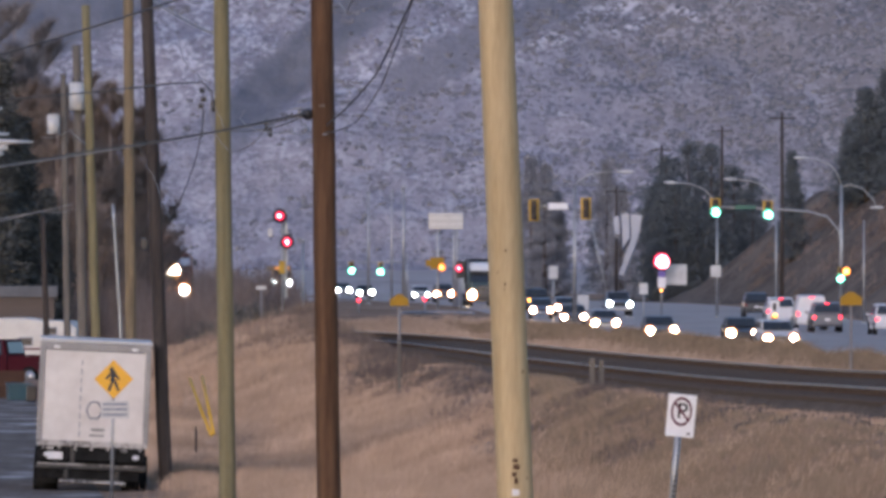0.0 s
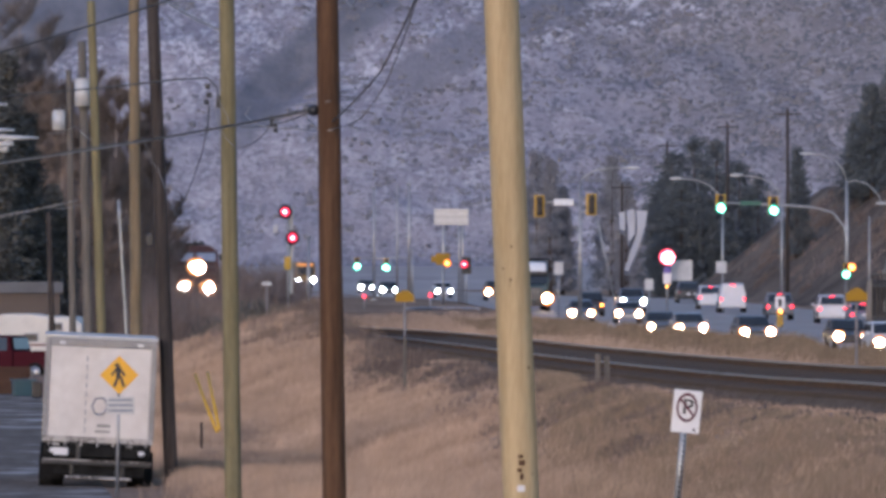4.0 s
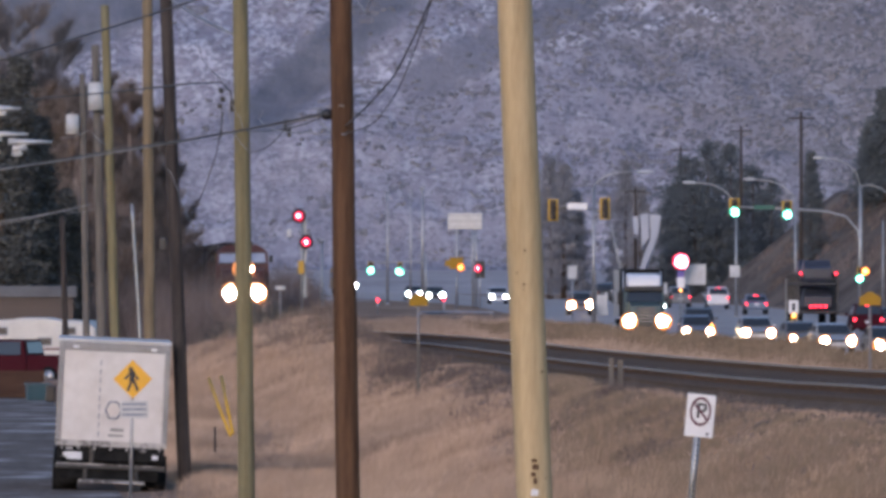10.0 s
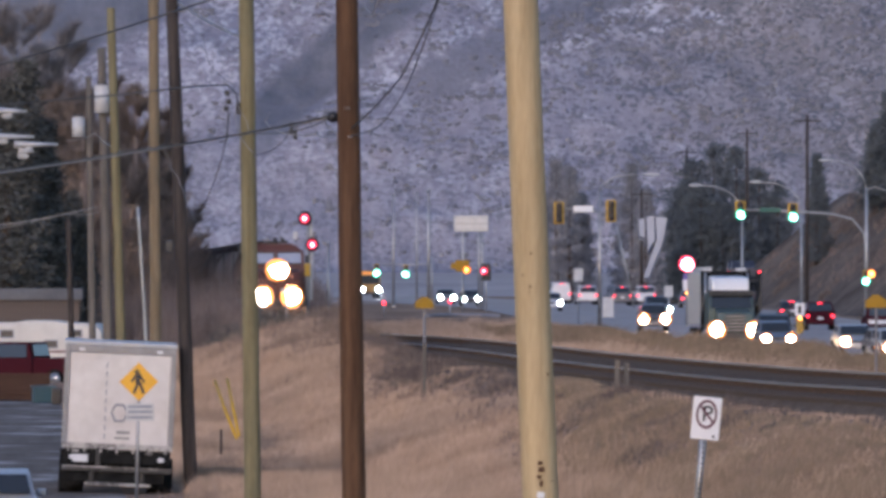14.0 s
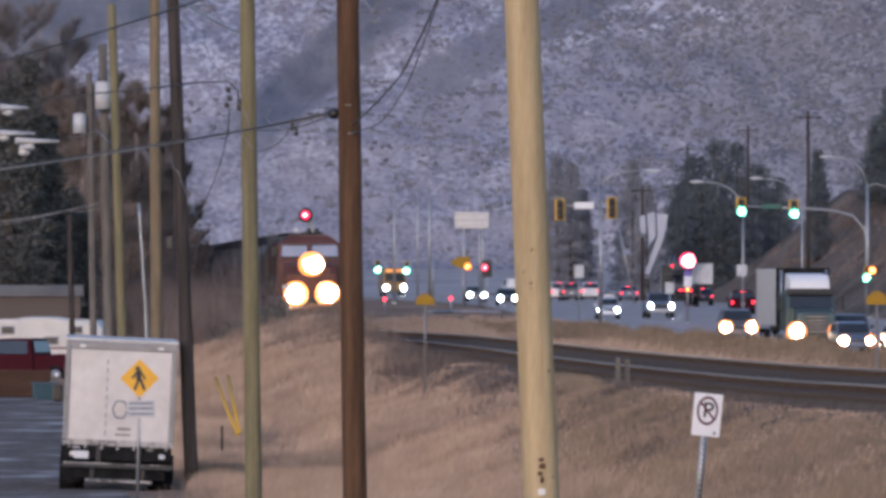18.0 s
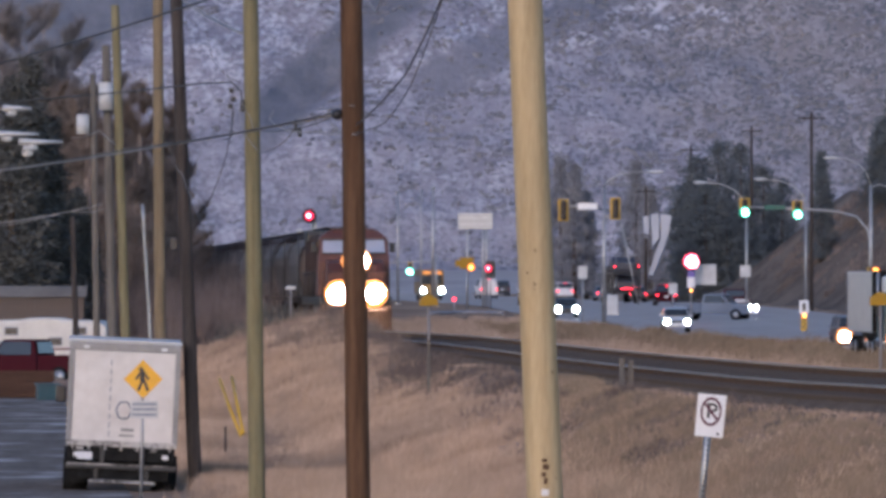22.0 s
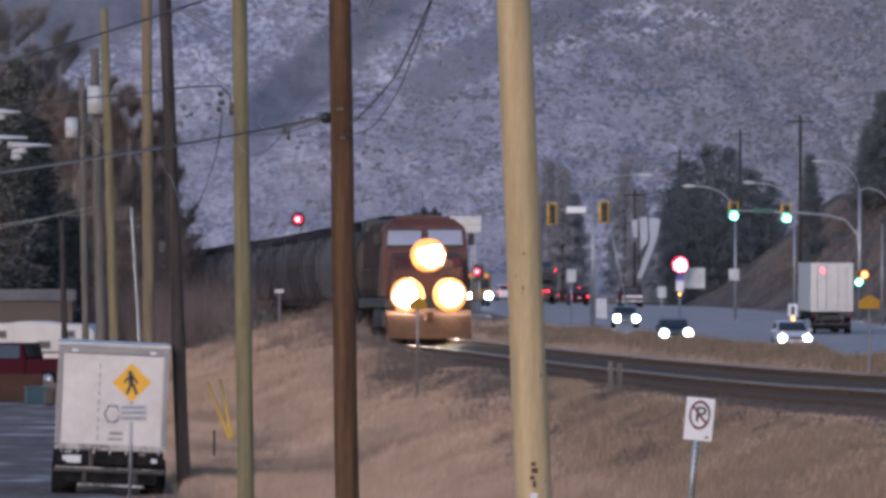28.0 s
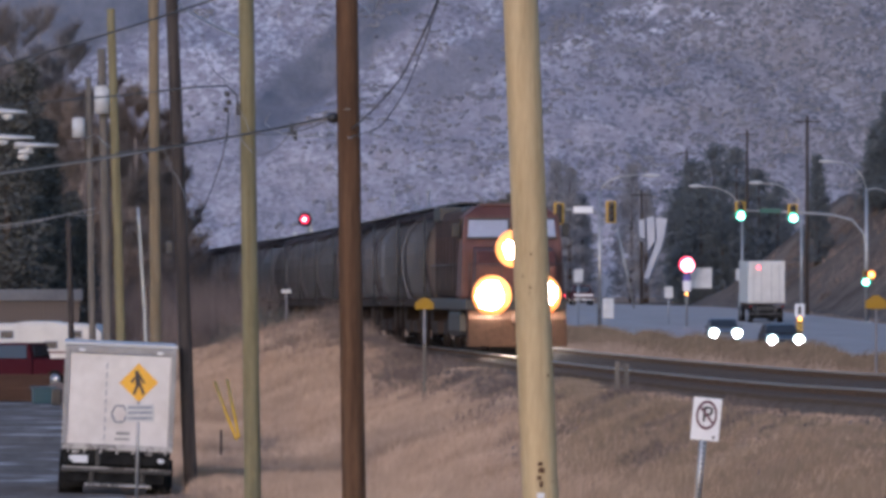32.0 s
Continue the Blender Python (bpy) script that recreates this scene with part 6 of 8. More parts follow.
def semi(m, cab_mat, box_mat, label):
    """Tractor with a white sun visor and a box trailer."""
    o = thing("semi_truck", m, label, "truck")
    part("bonnet", prism([(1.1, 0.75), (3.2, 0.65), (3.3, 1.0), (3.2, 1.85), (1.1, 2.1)], 2.1, 0.08, 0.12, 1.0, nose=0.1), cab_mat, o)
    part("cab", prism([(-1.2, 0.8), (1.2, 0.8), (1.2, 2.0), (0.85, 2.85), (-1.2, 2.9)], 2.4, 0.07, 0.05, 1.9), cab_mat, o)
    part("roof_fairing", prism([(-1.2, 2.85), (0.95, 2.85), (0.9, 3.35), (0.6, 3.65), (-1.2, 3.75)], 1.95, 0.14), WHITE_SIGN, o, "white roof air deflector")
    part("sun_visor", box(2.3, 0.35, 0.3, 0, 1.0, 2.86, 0.05), BLACK_PAINT, o)
    part("windshield", quad([(-1.05, 1.27, 2.08), (1.05, 1.27, 2.08), (1.0, 0.98, 2.72), (-1.0, 0.98, 2.72)], -0.03), GLASS, o)
    part("grille", box(1.05, 0.06, 0.95, 0, 3.29, 1.3, 0.04), DARK_STEEL, o)
    for k in range(5):
        part("grille_bar", box(1.0, 0.04, 0.03, 0, 3.33, 0.95 + 0.18 * k), CHROME, o)
    part("front_bumper", box(2.45, 0.2, 0.42, 0, 3.38, 0.58, 0.06), DARK_STEEL, o)
    for s in (-1, 1):
        lamp("headlight", o, (s * 1.0, 3.5, 0.95), 0.50, LAMP_WARM)
        part("mirror", box(0.2, 0.12, 0.7, s * 1.5, 1.3, 2.3, 0.03), BLACK_PAINT, o)
        part("exhaust_stack", rod((s * 1.1, -1.35, 1.0), (s * 1.1, -1.35, 3.9), 0.07), CHROME, o)
        part("fuel_tank", rod((s * 1.0, -1.1, 0.75), (s * 1.0, 0.6, 0.75), 0.3), CHROME, o)
        part("fender", prism([(1.5, 0.5), (3.1, 0.5), (3.0, 1.1), (2.3, 1.25), (1.6, 1.1)], 0.35, 0.05), cab_mat, o).location.x = s * 1.03
    part("frame", box(0.9, 7.0, 0.3, 0, -1.5, 0.75), BLACK_PAINT, o)
    part("trailer_box", box(2.55, 7.6, 2.75, 0, -5.6, 2.55, 0.05), box_mat, o, "pale box trailer")
    part("trailer_front", box(2.62, 0.12, 2.8, 0, -1.75, 2.6, 0.02), BLACK, o, "dark front wall of the trailer")
    for k in range(9):
        part("side_post", box(0.03, 0.08, 2.5, -1.285, -2.4 - 0.8 * k, 2.55), box_mat, o)
    part("trailer_frame", box(1.2, 7.4, 0.3, 0, -5.6, 1.0), DARK_STEEL, o)
    wheels(o, 1.05, (2.4, -2.4, -3.7, -7.4, -8.7), 0.5, 0.3)
    return o


def trailer_truck(m, label):
    """Box semi seen from behind."""
    o = thing("box_semi_truck", m, label, "truck")
    b = part("trailer_box", box(2.6, 13.0, 2.95, 0, 0, 2.82, 0.04), TRAILER, o, "dirty white trailer box")
    for s in (-1, 1):
        part("rear_door", box(1.22, 0.04, 2.7, s * 0.63, -6.52, 2.79, 0.015), TRAILER, b)
        for dx in (0.35, 0.9):
            part("lock_rod", rod((s * dx, -6.57, 1.5), (s * dx, -6.57, 4.1), 0.02, seg=6), STEEL, b)
        lamps_b = ball(0.09, (s * 1.12, -6.55, 1.1), 2, (1, 0.4, 1))
        part("tail_light", lamps_b, TAIL_OFF, o)
    part("marker_light", ball(0.12, (-0.55, -6.58, 3.85), 2, (1, 0.4, 1)), glow("marker_red", (1.0, 0.08, 0.1), 3.0), b)
    fr = box(1.2, 12.0, 0.3, 0, 0, 1.0)
    box(2.4, 0.15, 0.12, 0, -6.4, 0.6, bm=fr)
    for s in (-1, 1):
        box(0.1, 0.1, 0.6, s * 0.6, -6.4, 0.85, bm=fr)
    part("underframe", fr, DARK_STEEL, o)
    part("mud_flap", box(2.3, 0.03, 0.6, 0, -6.2, 0.55), BLACK, o)
    part("tractor_cab", prism([(7.0, 0.8), (11.0, 0.8), (11.0, 1.9), (9.5, 2.1), (9.0, 3.0), (7.0, 3.4)], 2.4, 0.08), DARK_BLUE, o)
    wheels(o, 1.05, (-5.0, -3.7, 6.2, 7.4, 10.0), 0.5, 0.3)
    return o


def car_carrier(m, label):
    """Open truck stacked with cars, seen from behind, dark in the dusk."""
    o = thing("car_carrier_truck", m, label, "truck")
    for z in (1.0, 2.75):
        part("deck", box(2.5, 12.0, 0.14, 0, 0, z, 0.02), DARK_STEEL, o)
    for y in np.linspace(-5.8, 5.8, 6):
        for s in (-1, 1):
            part("post", box(0.12, 0.16, 2.6, s * 1.22, float(y), 2.1), DARK_STEEL, o)
    for s in (-1, 1):
        part("upper_rail", box(0.08, 12.0, 0.1, s * 1.22, 0, 3.35), DARK_STEEL, o)
        for x in (0.15, 0.45):
            part("tail_light", ball(0.09, (s * x, -6.06, 1.35), 2, (1, 0.4, 1)), TAIL, o)
        part("marker_light", ball(0.09, (s * 1.1, -6.05, 3.4), 2, (1, 0.4, 1)), TAIL, o)
    for y, z in ((-3.4, 1.07), (2.2, 1.07), (-3.2, 2.82), (2.4, 2.82)):
        low = [(-2.2, 0.25), (2.2, 0.25), (2.2, 0.75), (1.0, 0.9), (0.3, 1.4), (-1.3, 1.4), (-1.9, 0.95), (-2.2, 0.9)]
        ld = part("loaded_car", prism(low, 1.75, 0.05, 0.15, 0.8), DARK_BLUE, o, "dark car carried on the deck")
        ld.location = (0, y, z)
    part("tractor_cab", prism([(6.4, 0.8), (9.6, 0.8), (9.6, 2.0), (9.1, 3.0), (6.4, 3.1)], 2.45, 0.08), DARK_BLUE, o)
    wheels(o, 1.05, (-4.4, -3.1, 7.0, 8.8), 0.5, 0.3)
    return o


def coach(m, label):
    """Yellow-topped bus facing the camera."""
    o = thing("bus", m, label, "bus")
    part("body", box(2.45, 10.0, 2.4, 0, 0, 1.75, 0.15), BUS_YELLOW, o)
    part("roof", box(2.3, 9.8, 0.25, 0, 0, 3.0, 0.1), BUS_YELLOW, o)
    part("destination_panel", box(1.9, 0.06, 0.32, 0, 5.02, 2.85, 0.03), SIG_PANEL, o, "dull orange roof panel")
    part("windshield", box(2.1, 0.05, 0.95, 0, 5.0, 2.1, 0.02), GLASS, o)
    for s in (-1, 1):
        lamp("headlight", o, (s * 0.95, 5.2, 0.98), 0.40, LAMP_COOL)
        for y in np.linspace(-4, 4, 6):
            part("side_window", box(0.03, 1.2, 0.7, s * 1.225, float(y), 2.2), GLASS, o)
    part("bumper", box(2.4, 0.2, 0.3, 0, 5.05, 0.55, 0.04), BLACK_PAINT, o)
    wheels(o, 1.0, (3.2, -3.0), 0.48, 0.28)
    return o


TRAILER = paint("trailer_white", (0.62, 0.61, 0.58), 0.55, 0.2)
DARK_BLUE = paint("dark_blue_paint", (0.035, 0.04, 0.06), 0.35)
BUS_YELLOW = paint("bus_yellow", (0.23, 0.125, 0.03), 0.45)
SIG_PANEL = glow("roof_panel_orange", (0.75, 0.28, 0.06), 0.25)
SILVER = paint("silver_paint", (0.42, 0.43, 0.45), 0.3, 0.2, 0.3)
GREY_CAR = paint("grey_paint", (0.14, 0.145, 0.16), 0.35)
BLACK_CAR = paint("black_paint", (0.03, 0.03, 0.034), 0.3)
BLUE_CAR = paint("blue_grey_paint", (0.13, 0.17, 0.24), 0.3)
TEAL = paint("teal_dark_paint", (0.06, 0.10, 0.10), 0.4)

HOME = pose(0, 700, 0)
MOVERS = {
    "O1": semi(HOME, TEAL, TRAILER, "dark semi truck with white roof deflector and pale trailer"),
    "E1": car("hatch", HOME, WHITE_CAR, "white hatchback with headlights on", LAMP_WARM),
    "E3": car("sedan", HOME, GREY_CAR, "grey sedan with glowing headlights", LAMP_WARM),
    "E7": car("hatch", HOME, BLUE_CAR, "blue-grey hatchback with glowing headlights", LAMP_WARM),
    "E4": car("sedan", HOME, SILVER, "silver sedan with glowing headlights", LAMP_WARM),
    "O5": car("sedan", HOME, BLACK_CAR, "black sedan with bright bluish headlights", LAMP_COOL, lamp_r=0.31),
    "O2": car("suv", HOME, GREY_CAR, "grey sport utility car with bright headlights", LAMP_WARM, lamp_r=0.42),
    "E2": car("sedan", HOME, BLACK_CAR, "black sedan with glowing headlights", LAMP_WARM),
    "O4": car("hatch", HOME, WHITE_CAR, "small white car with headlights on", LAMP_COOL, lamp_r=0.25),
    "O6": car("sedan", HOME, GREY_CAR, "grey sedan with bright headlights", LAMP_COOL, lamp_r=0.31),
    "E8": car("suv", HOME, BLACK_CAR, "dark sport utility car with dim amber lamps", LAMP_AMBER, lamp_r=0.13),
    "E10": car("sedan", HOME, GREY_CAR, "grey sedan with glowing low headlights", LAMP_WARM, lamp_r=0.26),
    "E5": car("sedan", HOME, SILVER, "silver-grey sedan with glowing headlights", LAMP_WARM),
    "O7": coach(HOME, "yellow bus with headlights on, far down the road"),
    "O3": pickup(HOME, BLUE_CAR, "blue-grey pickup truck that waits and then turns across", LAMP_COOL, lamp_r=0.24),
    "G1": car("van", HOME, WHITE_CAR, "white cargo van seen from behind", None, TAIL),
    "G2": car("suv", HOME, BLACK_CAR, "dark sport utility car seen from behind"),
    "G3": car("minivan", HOME, WHITE_CAR, "white minivan driving away with tail lights lit", None, TAIL),
    "G4": car("suv", HOME, GREY_CAR, "dark grey wagon driving away with tail lights lit", None, TAIL),
    "G5": car("suv", HOME, WHITE_CAR, "white sport utility car driving away", None, TAIL),
    "G6": car("sedan", HOME, BLUE_CAR, "blue-grey sedan driving away with tail lights lit", None, TAIL),
    "G7": car_carrier(HOME, "dark car carrier truck with small red lamps"),
    "G8": car("sedan", HOME, BLACK_CAR, "dark sedan driving away with tail lights lit", None, TAIL),
    "G9": pickup(HOME, RED_CAR, "dark red pickup truck with a pale tailgate band", band=PLATE),
    "G11": car("suv", HOME, RED_CAR, "dark maroon car driving away with tail lights lit", None, TAIL),
    "G10": trailer_truck(HOME, "semi truck with a dirty white box trailer driving away"),
}

NEAR_CAR = car("hatch", pose(40, 75, 1.9), BLUE_CAR, "blue-silver car crossing close by")
STREET_CAR = car("sedan", pose(-30, 190, 0), SILVER, "pale silver sedan turning off the side street", None, TAIL)

box_truck()
yard()


# ---- trees and brush ----
def sprigs(centres, size, count, rnd, flat=0.6):
    """Many small slim triangles round each centre."""
    verts, faces = [], []
    for cx, cy, cz, r in centres:
        for i in range(count):
            while True:
                v = Vector((rnd.uniform(-1, 1), rnd.uniform(-1, 1), rnd.uniform(-1, 1)))
                if v.length < 1:
                    break
            p = Vector((cx + v.x * r, cy + v.y * r, cz + v.z * r * flat))
            d = Vector((rnd.uniform(-1, 1), rnd.uniform(-1, 1), rnd.uniform(-0.5, 0.6))).normalized() * size * rnd.uniform(0.6, 1.5)
            w = Vector((rnd.uniform(-1, 1), rnd.uniform(-1, 1), rnd.uniform(-1, 1))).normalized() * size * 0.28
            o = len(verts)
            verts += [p - w, p + w, p + d]
            faces.append((o, o + 1, o + 2))
    return verts, faces


def conifer(x, y, top, spread, seed, label="dark green conifer, shaded in the dusk", round_top=0.0):
    # the further the tree, the more haze is mixed into its needles
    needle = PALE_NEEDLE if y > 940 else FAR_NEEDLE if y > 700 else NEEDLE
    rnd = random.Random(seed)
    gz = ground_z(x, y) - 0.3
    hgt = top - gz
    o = thing("conifer_tree", Matrix.Translation((x, y, gz)), label, "tree", "conifers")
    part("trunk", rod((0, 0, 0), (0, 0, hgt * 0.95), 0.02 * hgt + 0.05, 0.03, 10), BARK, o)
    centres = []
    for k in range(60):
        f = (k + 0.5) / 60
        r = spread * ((1 - f) ** (0.75 - 0.35 * round_top)) * rnd.uniform(0.65, 1.1)
        if round_top:
            r = spread * math.sqrt(max(0.02, 1 - abs(2 * f - 0.85) ** 2.2 * 0.9)) * rnd.uniform(0.6, 1.05)
        n = 3 if f > 0.8 else 5
        for j in range(n):
            a = rnd.uniform(0, math.tau)
            q = r * rnd.uniform(0.35, 1.0)
            centres.append((q * math.cos(a), q * math.sin(a), hgt * (0.08 + 0.92 * f) - 0.12 * q, 0.16 * spread + 0.2))
    v, f = sprigs(centres, 0.045 * spread + 0.15, 34, rnd)
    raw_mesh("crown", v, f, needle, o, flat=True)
    return o


def bare_tree(x, y, top, spread, seed, mat, label, twigs=26):
    rnd = random.Random(seed)
    gz = ground_z(x, y) - 0.2
    hgt = top - gz
    o = thing("bare_tree", Matrix.Translation((x, y, gz)), label, "tree", "bare trees")
    trunk = rod((0, 0, 0), (rnd.uniform(-0.3, 0.3), 0, hgt * 0.8), 0.018 * hgt, 0.03, 8)
    verts, faces = [], []
    for k in range(34):
        f = rnd.uniform(0.15, 0.95)
        a, q = rnd.uniform(0, math.tau), spread * (1.15 - f * 0.8) * rnd.uniform(0.5, 1.0)
        s = Vector((0, 0, hgt * f * 0.8))
        e = s + Vector((q * math.cos(a), q * math.sin(a), q * rnd.uniform(0.7, 1.5)))
        e.z = min(e.z, hgt)
        rod(s, e, 0.024, 0.010, 5, bm=trunk)
        for i in range(twigs):
            p = s.lerp(e, rnd.uniform(0.25, 1.0))
            d = Vector((rnd.gauss(0, 0.5), rnd.gauss(0, 0.5), rnd.uniform(0.2, 1.0))) * spread * 0.33
            w = Vector((rnd.uniform(-1, 1), rnd.uniform(-1, 1), 0)).normalized() * 0.017
            n = len(verts)
            verts += [p - w, p + w, p + d]
            faces.append((n, n + 1, n + 2))
    part("trunk", trunk, mat, o)
    raw_mesh("crown", verts, faces, mat, o, flat=True)
    return o


def brush_patch(name, spots, mat, label, seed, count=46, thick=0.032):
    """Thickets: many thin upright twigs from each spot (x, y, radius, height)."""
    rnd = random.Random(seed)
    verts, faces = [], []
    for x, y, r, h in spots:
        for i in range(count):
            a, q = rnd.uniform(0, math.tau), r * math.sqrt(rnd.random())
            px, py = x + q * math.cos(a), y + q * math.sin(a)
            gz = ground_z(px, py)
            hh = h * rnd.uniform(0.35, 1.1) * (1 - 0.5 * (q / r) ** 2)
            b, d = Vector((px, py, gz)), Vector((rnd.gauss(0, 0.22) * hh, rnd.gauss(0, 0.22) * hh, hh))
            w = Vector((1, rnd.uniform(-0.5, 0.5), 0)).normalized() * rnd.uniform(0.4, 1.0) * thick
            n = len(verts)
            verts += [b - w, b + w, b + d * 0.6 + w * 0.6, b + d * 0.6 - w * 0.6, b + d]
            faces += [(n, n + 1, n + 2, n + 3), (n + 3, n + 2, n + 4)]
            for j in range(4):
                s = b + d * rnd.uniform(0.3, 0.9)
                e = s + Vector((rnd.gauss(0, 0.25), rnd.gauss(0, 0.25), rnd.uniform(0.05, 0.35))) * hh
                n = len(verts)
                verts += [s - w * 0.6, s + w * 0.6, e]
                faces.append((n, n + 1, n + 2))
    return tagged(raw_mesh(name, verts, faces, mat, flat=True), label, "brush", kind="stuff")


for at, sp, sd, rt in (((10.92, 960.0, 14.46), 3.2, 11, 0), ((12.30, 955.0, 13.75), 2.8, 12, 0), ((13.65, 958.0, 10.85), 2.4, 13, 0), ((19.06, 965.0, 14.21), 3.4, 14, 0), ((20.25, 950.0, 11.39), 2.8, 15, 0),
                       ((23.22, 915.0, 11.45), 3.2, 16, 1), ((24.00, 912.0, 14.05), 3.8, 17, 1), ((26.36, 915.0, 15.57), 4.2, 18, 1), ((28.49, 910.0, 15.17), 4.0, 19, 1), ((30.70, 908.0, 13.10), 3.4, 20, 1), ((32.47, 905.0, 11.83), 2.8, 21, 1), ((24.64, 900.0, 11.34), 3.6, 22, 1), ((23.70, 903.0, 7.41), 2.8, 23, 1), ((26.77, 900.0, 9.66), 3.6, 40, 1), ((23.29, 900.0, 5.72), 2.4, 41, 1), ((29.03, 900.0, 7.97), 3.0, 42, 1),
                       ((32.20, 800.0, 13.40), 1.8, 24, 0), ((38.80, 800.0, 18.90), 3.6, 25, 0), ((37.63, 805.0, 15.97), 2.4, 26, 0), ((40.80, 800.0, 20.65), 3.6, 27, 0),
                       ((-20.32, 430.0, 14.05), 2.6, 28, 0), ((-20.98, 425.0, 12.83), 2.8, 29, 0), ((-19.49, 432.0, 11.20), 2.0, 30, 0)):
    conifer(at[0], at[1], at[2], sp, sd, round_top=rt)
for k in range(7):
    at = (-22.38, 440.0, 8.15)
    conifer(at[0] + 0.75 * k, 436 + (k % 3) * 3, (-21.56, 440.0, 8.15)[2] + (k % 2) * 0.9 - 0.25 * k, 1.3, 60 + k, "dark cedar in a tall hedge")
for at, sp, sd in (((-23.20, 520.0, 16.83), 2.8, 31), ((-22.75, 540.0, 16.61), 2.6, 32), ((-22.19, 560.0, 15.98), 2.6, 33), ((-20.98, 570.0, 14.40), 2.8, 34), ((-19.73, 575.0, 12.32), 2.8, 35), ((-25.11, 540.0, 17.96), 2.6, 36), ((-18.95, 590.0, 9.19), 2.4, 37), ((-19.62, 480.0, 11.73), 2.6, 38), ((-20.39, 470.0, 10.42), 2.6, 39), ((-18.80, 490.0, 9.42), 2.6, 43), ((-17.78, 500.0, 8.57), 2.6, 44), ((-16.85, 505.0, 6.39), 2.4, 45), ((-21.04, 465.0, 8.33), 2.4, 46), ((-25.64, 530.0, 24.35), 3.6, 47), ((-25.00, 545.0, 25.23), 3.6, 48), ((-23.79, 550.0, 23.35), 3.2, 49), ((-23.87, 535.0, 21.85), 3.4, 50), ((-26.13, 520.0, 23.33), 3.6, 51), ((-20.75, 500.0, 15.60), 3.0, 52), ((-19.54, 505.0, 14.60), 3.0, 53), ((-18.64, 515.0, 13.18), 3.0, 54), ((-17.52, 520.0, 11.14), 3.0, 55), ((-16.70, 530.0, 9.11), 2.8, 56), ((-16.34, 540.0, 6.82), 2.6, 57), ((-17.60, 470.0, 8.36), 2.6, 58), ((-16.60, 475.0, 6.91), 2.6, 59), ((-23.77, 600.0, 14.51), 3.4, 70), ((-22.84, 610.0, 14.10), 3.4, 71), ((-21.34, 600.0, 13.57), 3.4, 72), ((-20.72, 615.0, 13.02), 3.4, 73), ((-20.00, 620.0, 11.73), 3.2, 74), ((-24.49, 590.0, 15.09), 3.4, 75), ((-19.39, 560.0, 10.38), 3.2, 76), ((-19.89, 545.0, 10.92), 3.2, 77), ((-20.89, 540.0, 11.55), 3.2, 78), ((-18.60, 570.0, 9.05), 3.0, 79), ((-20.93, 520.0, 9.68), 3.0, 80), ((-18.71, 600.0, 6.64), 2.8, 81),
                   ((-19.9, 545.0, 18.8), 2.8, 90), ((-18.8, 540.0, 18.4), 2.8, 91), ((-17.7, 548.0, 17.2), 2.6, 92), ((-16.9, 552.0, 15.0), 2.4, 93), ((-22.6, 545.0, 18.4), 2.8, 94), ((-22.4, 505.0, 17.8), 2.2, 95), ((-21.7, 508.0, 17.0), 2.2, 96), ((-23.1, 503.0, 16.8), 2.2, 97), ((-20.9, 510.0, 16.4), 2.2, 98), ((-21.4, 556.0, 18.6), 2.8, 99)):
    bare_tree(at[0], at[1], at[2], sp, sd, BRANCH_GREY if at[2] > 21 else BRANCH, "tall grey leafless poplar" if at[2] > 21 else "bare brown poplar with fine twigs", 280 if at[2] > 21 else 420 if sd > 89 else 200)

rnd = random.Random(8)
spots = []
for k in range(300):
    y = rnd.uniform(455, 720)
    tx = float(np.interp(y, TRACK_Y, TRACK_X))
    off = rnd.uniform(3.4, 15)
    spots.append((tx - off, y, rnd.uniform(0.8, 1.6), rnd.uniform(1.8, 3.0) * (0.6 + 0.05 * off)))
brush_patch("track_thicket", spots, BRUSH_HAZY, "dark leafless thicket beside the railway", 3, 130, 0.020)
spots = []
for k in range(100):
    y = rnd.uniform(418, 540)
    spots.append((float(np.interp(y, TRACK_Y, TRACK_X)) - rnd.uniform(2.8, 10), y, rnd.uniform(0.6, 1.3), rnd.uniform(2.6, 5.0)))
brush_patch("tall_thicket", spots, BRUSH_HAZY, "tall leafless brown thicket before the railway", 17, 80, 0.018)
spots = [(-8.7, 344, 0.55, 1.3), (-8.1, 342, 0.4, 1.0), (-7.0, 340, 0.6, 1.4), (-6.4, 338, 0.45, 1.1), (-5.7, 336, 0.3, 0.8)]
brush_patch("dark_shrub", spots, NEEDLE, "low dark shrubs in the dry grass", 18, 160)
spots = [(float(np.interp(y, TRACK_Y, TRACK_X)) + rnd.uniform(3.2, 17), y, rnd.uniform(0.9, 1.8), rnd.uniform(2.2, 4.4)) for y in [rnd.uniform(520, 780) for _ in range(230)]]
spots = [s for s in spots if s[0] < -0.0155 * s[1]]
brush_patch("far_thicket", spots, BRUSH_HAZY, "brown leafless thicket behind the railway", 14, 60)
spots = [(float(np.interp(y, TRACK_Y, TRACK_X)) + rnd.uniform(2.6, 5.0), y, rnd.uniform(0.5, 1.1), rnd.uniform(0.4, 0.9)) for y in [rnd.uniform(330, 640) for _ in range(70)]]
brush_patch("lineside_weeds", spots, BRUSH_HAZY, "low dark weeds beside the rails", 4, 40)
spots = []
for k in range(110):
    y = rnd.uniform(160, 330)
    spots.append((float(np.interp(y, TRACK_Y, TRACK_X)) - rnd.uniform(2.6, 4.6), y, rnd.uniform(0.4, 1.1), rnd.uniform(0.2, 0.45)))
brush_patch("bank_weeds", spots, BRUSH, "dark dry weeds along the ballast edge", 6, 90, 0.010)
rw = random.Random(31)
spots = []
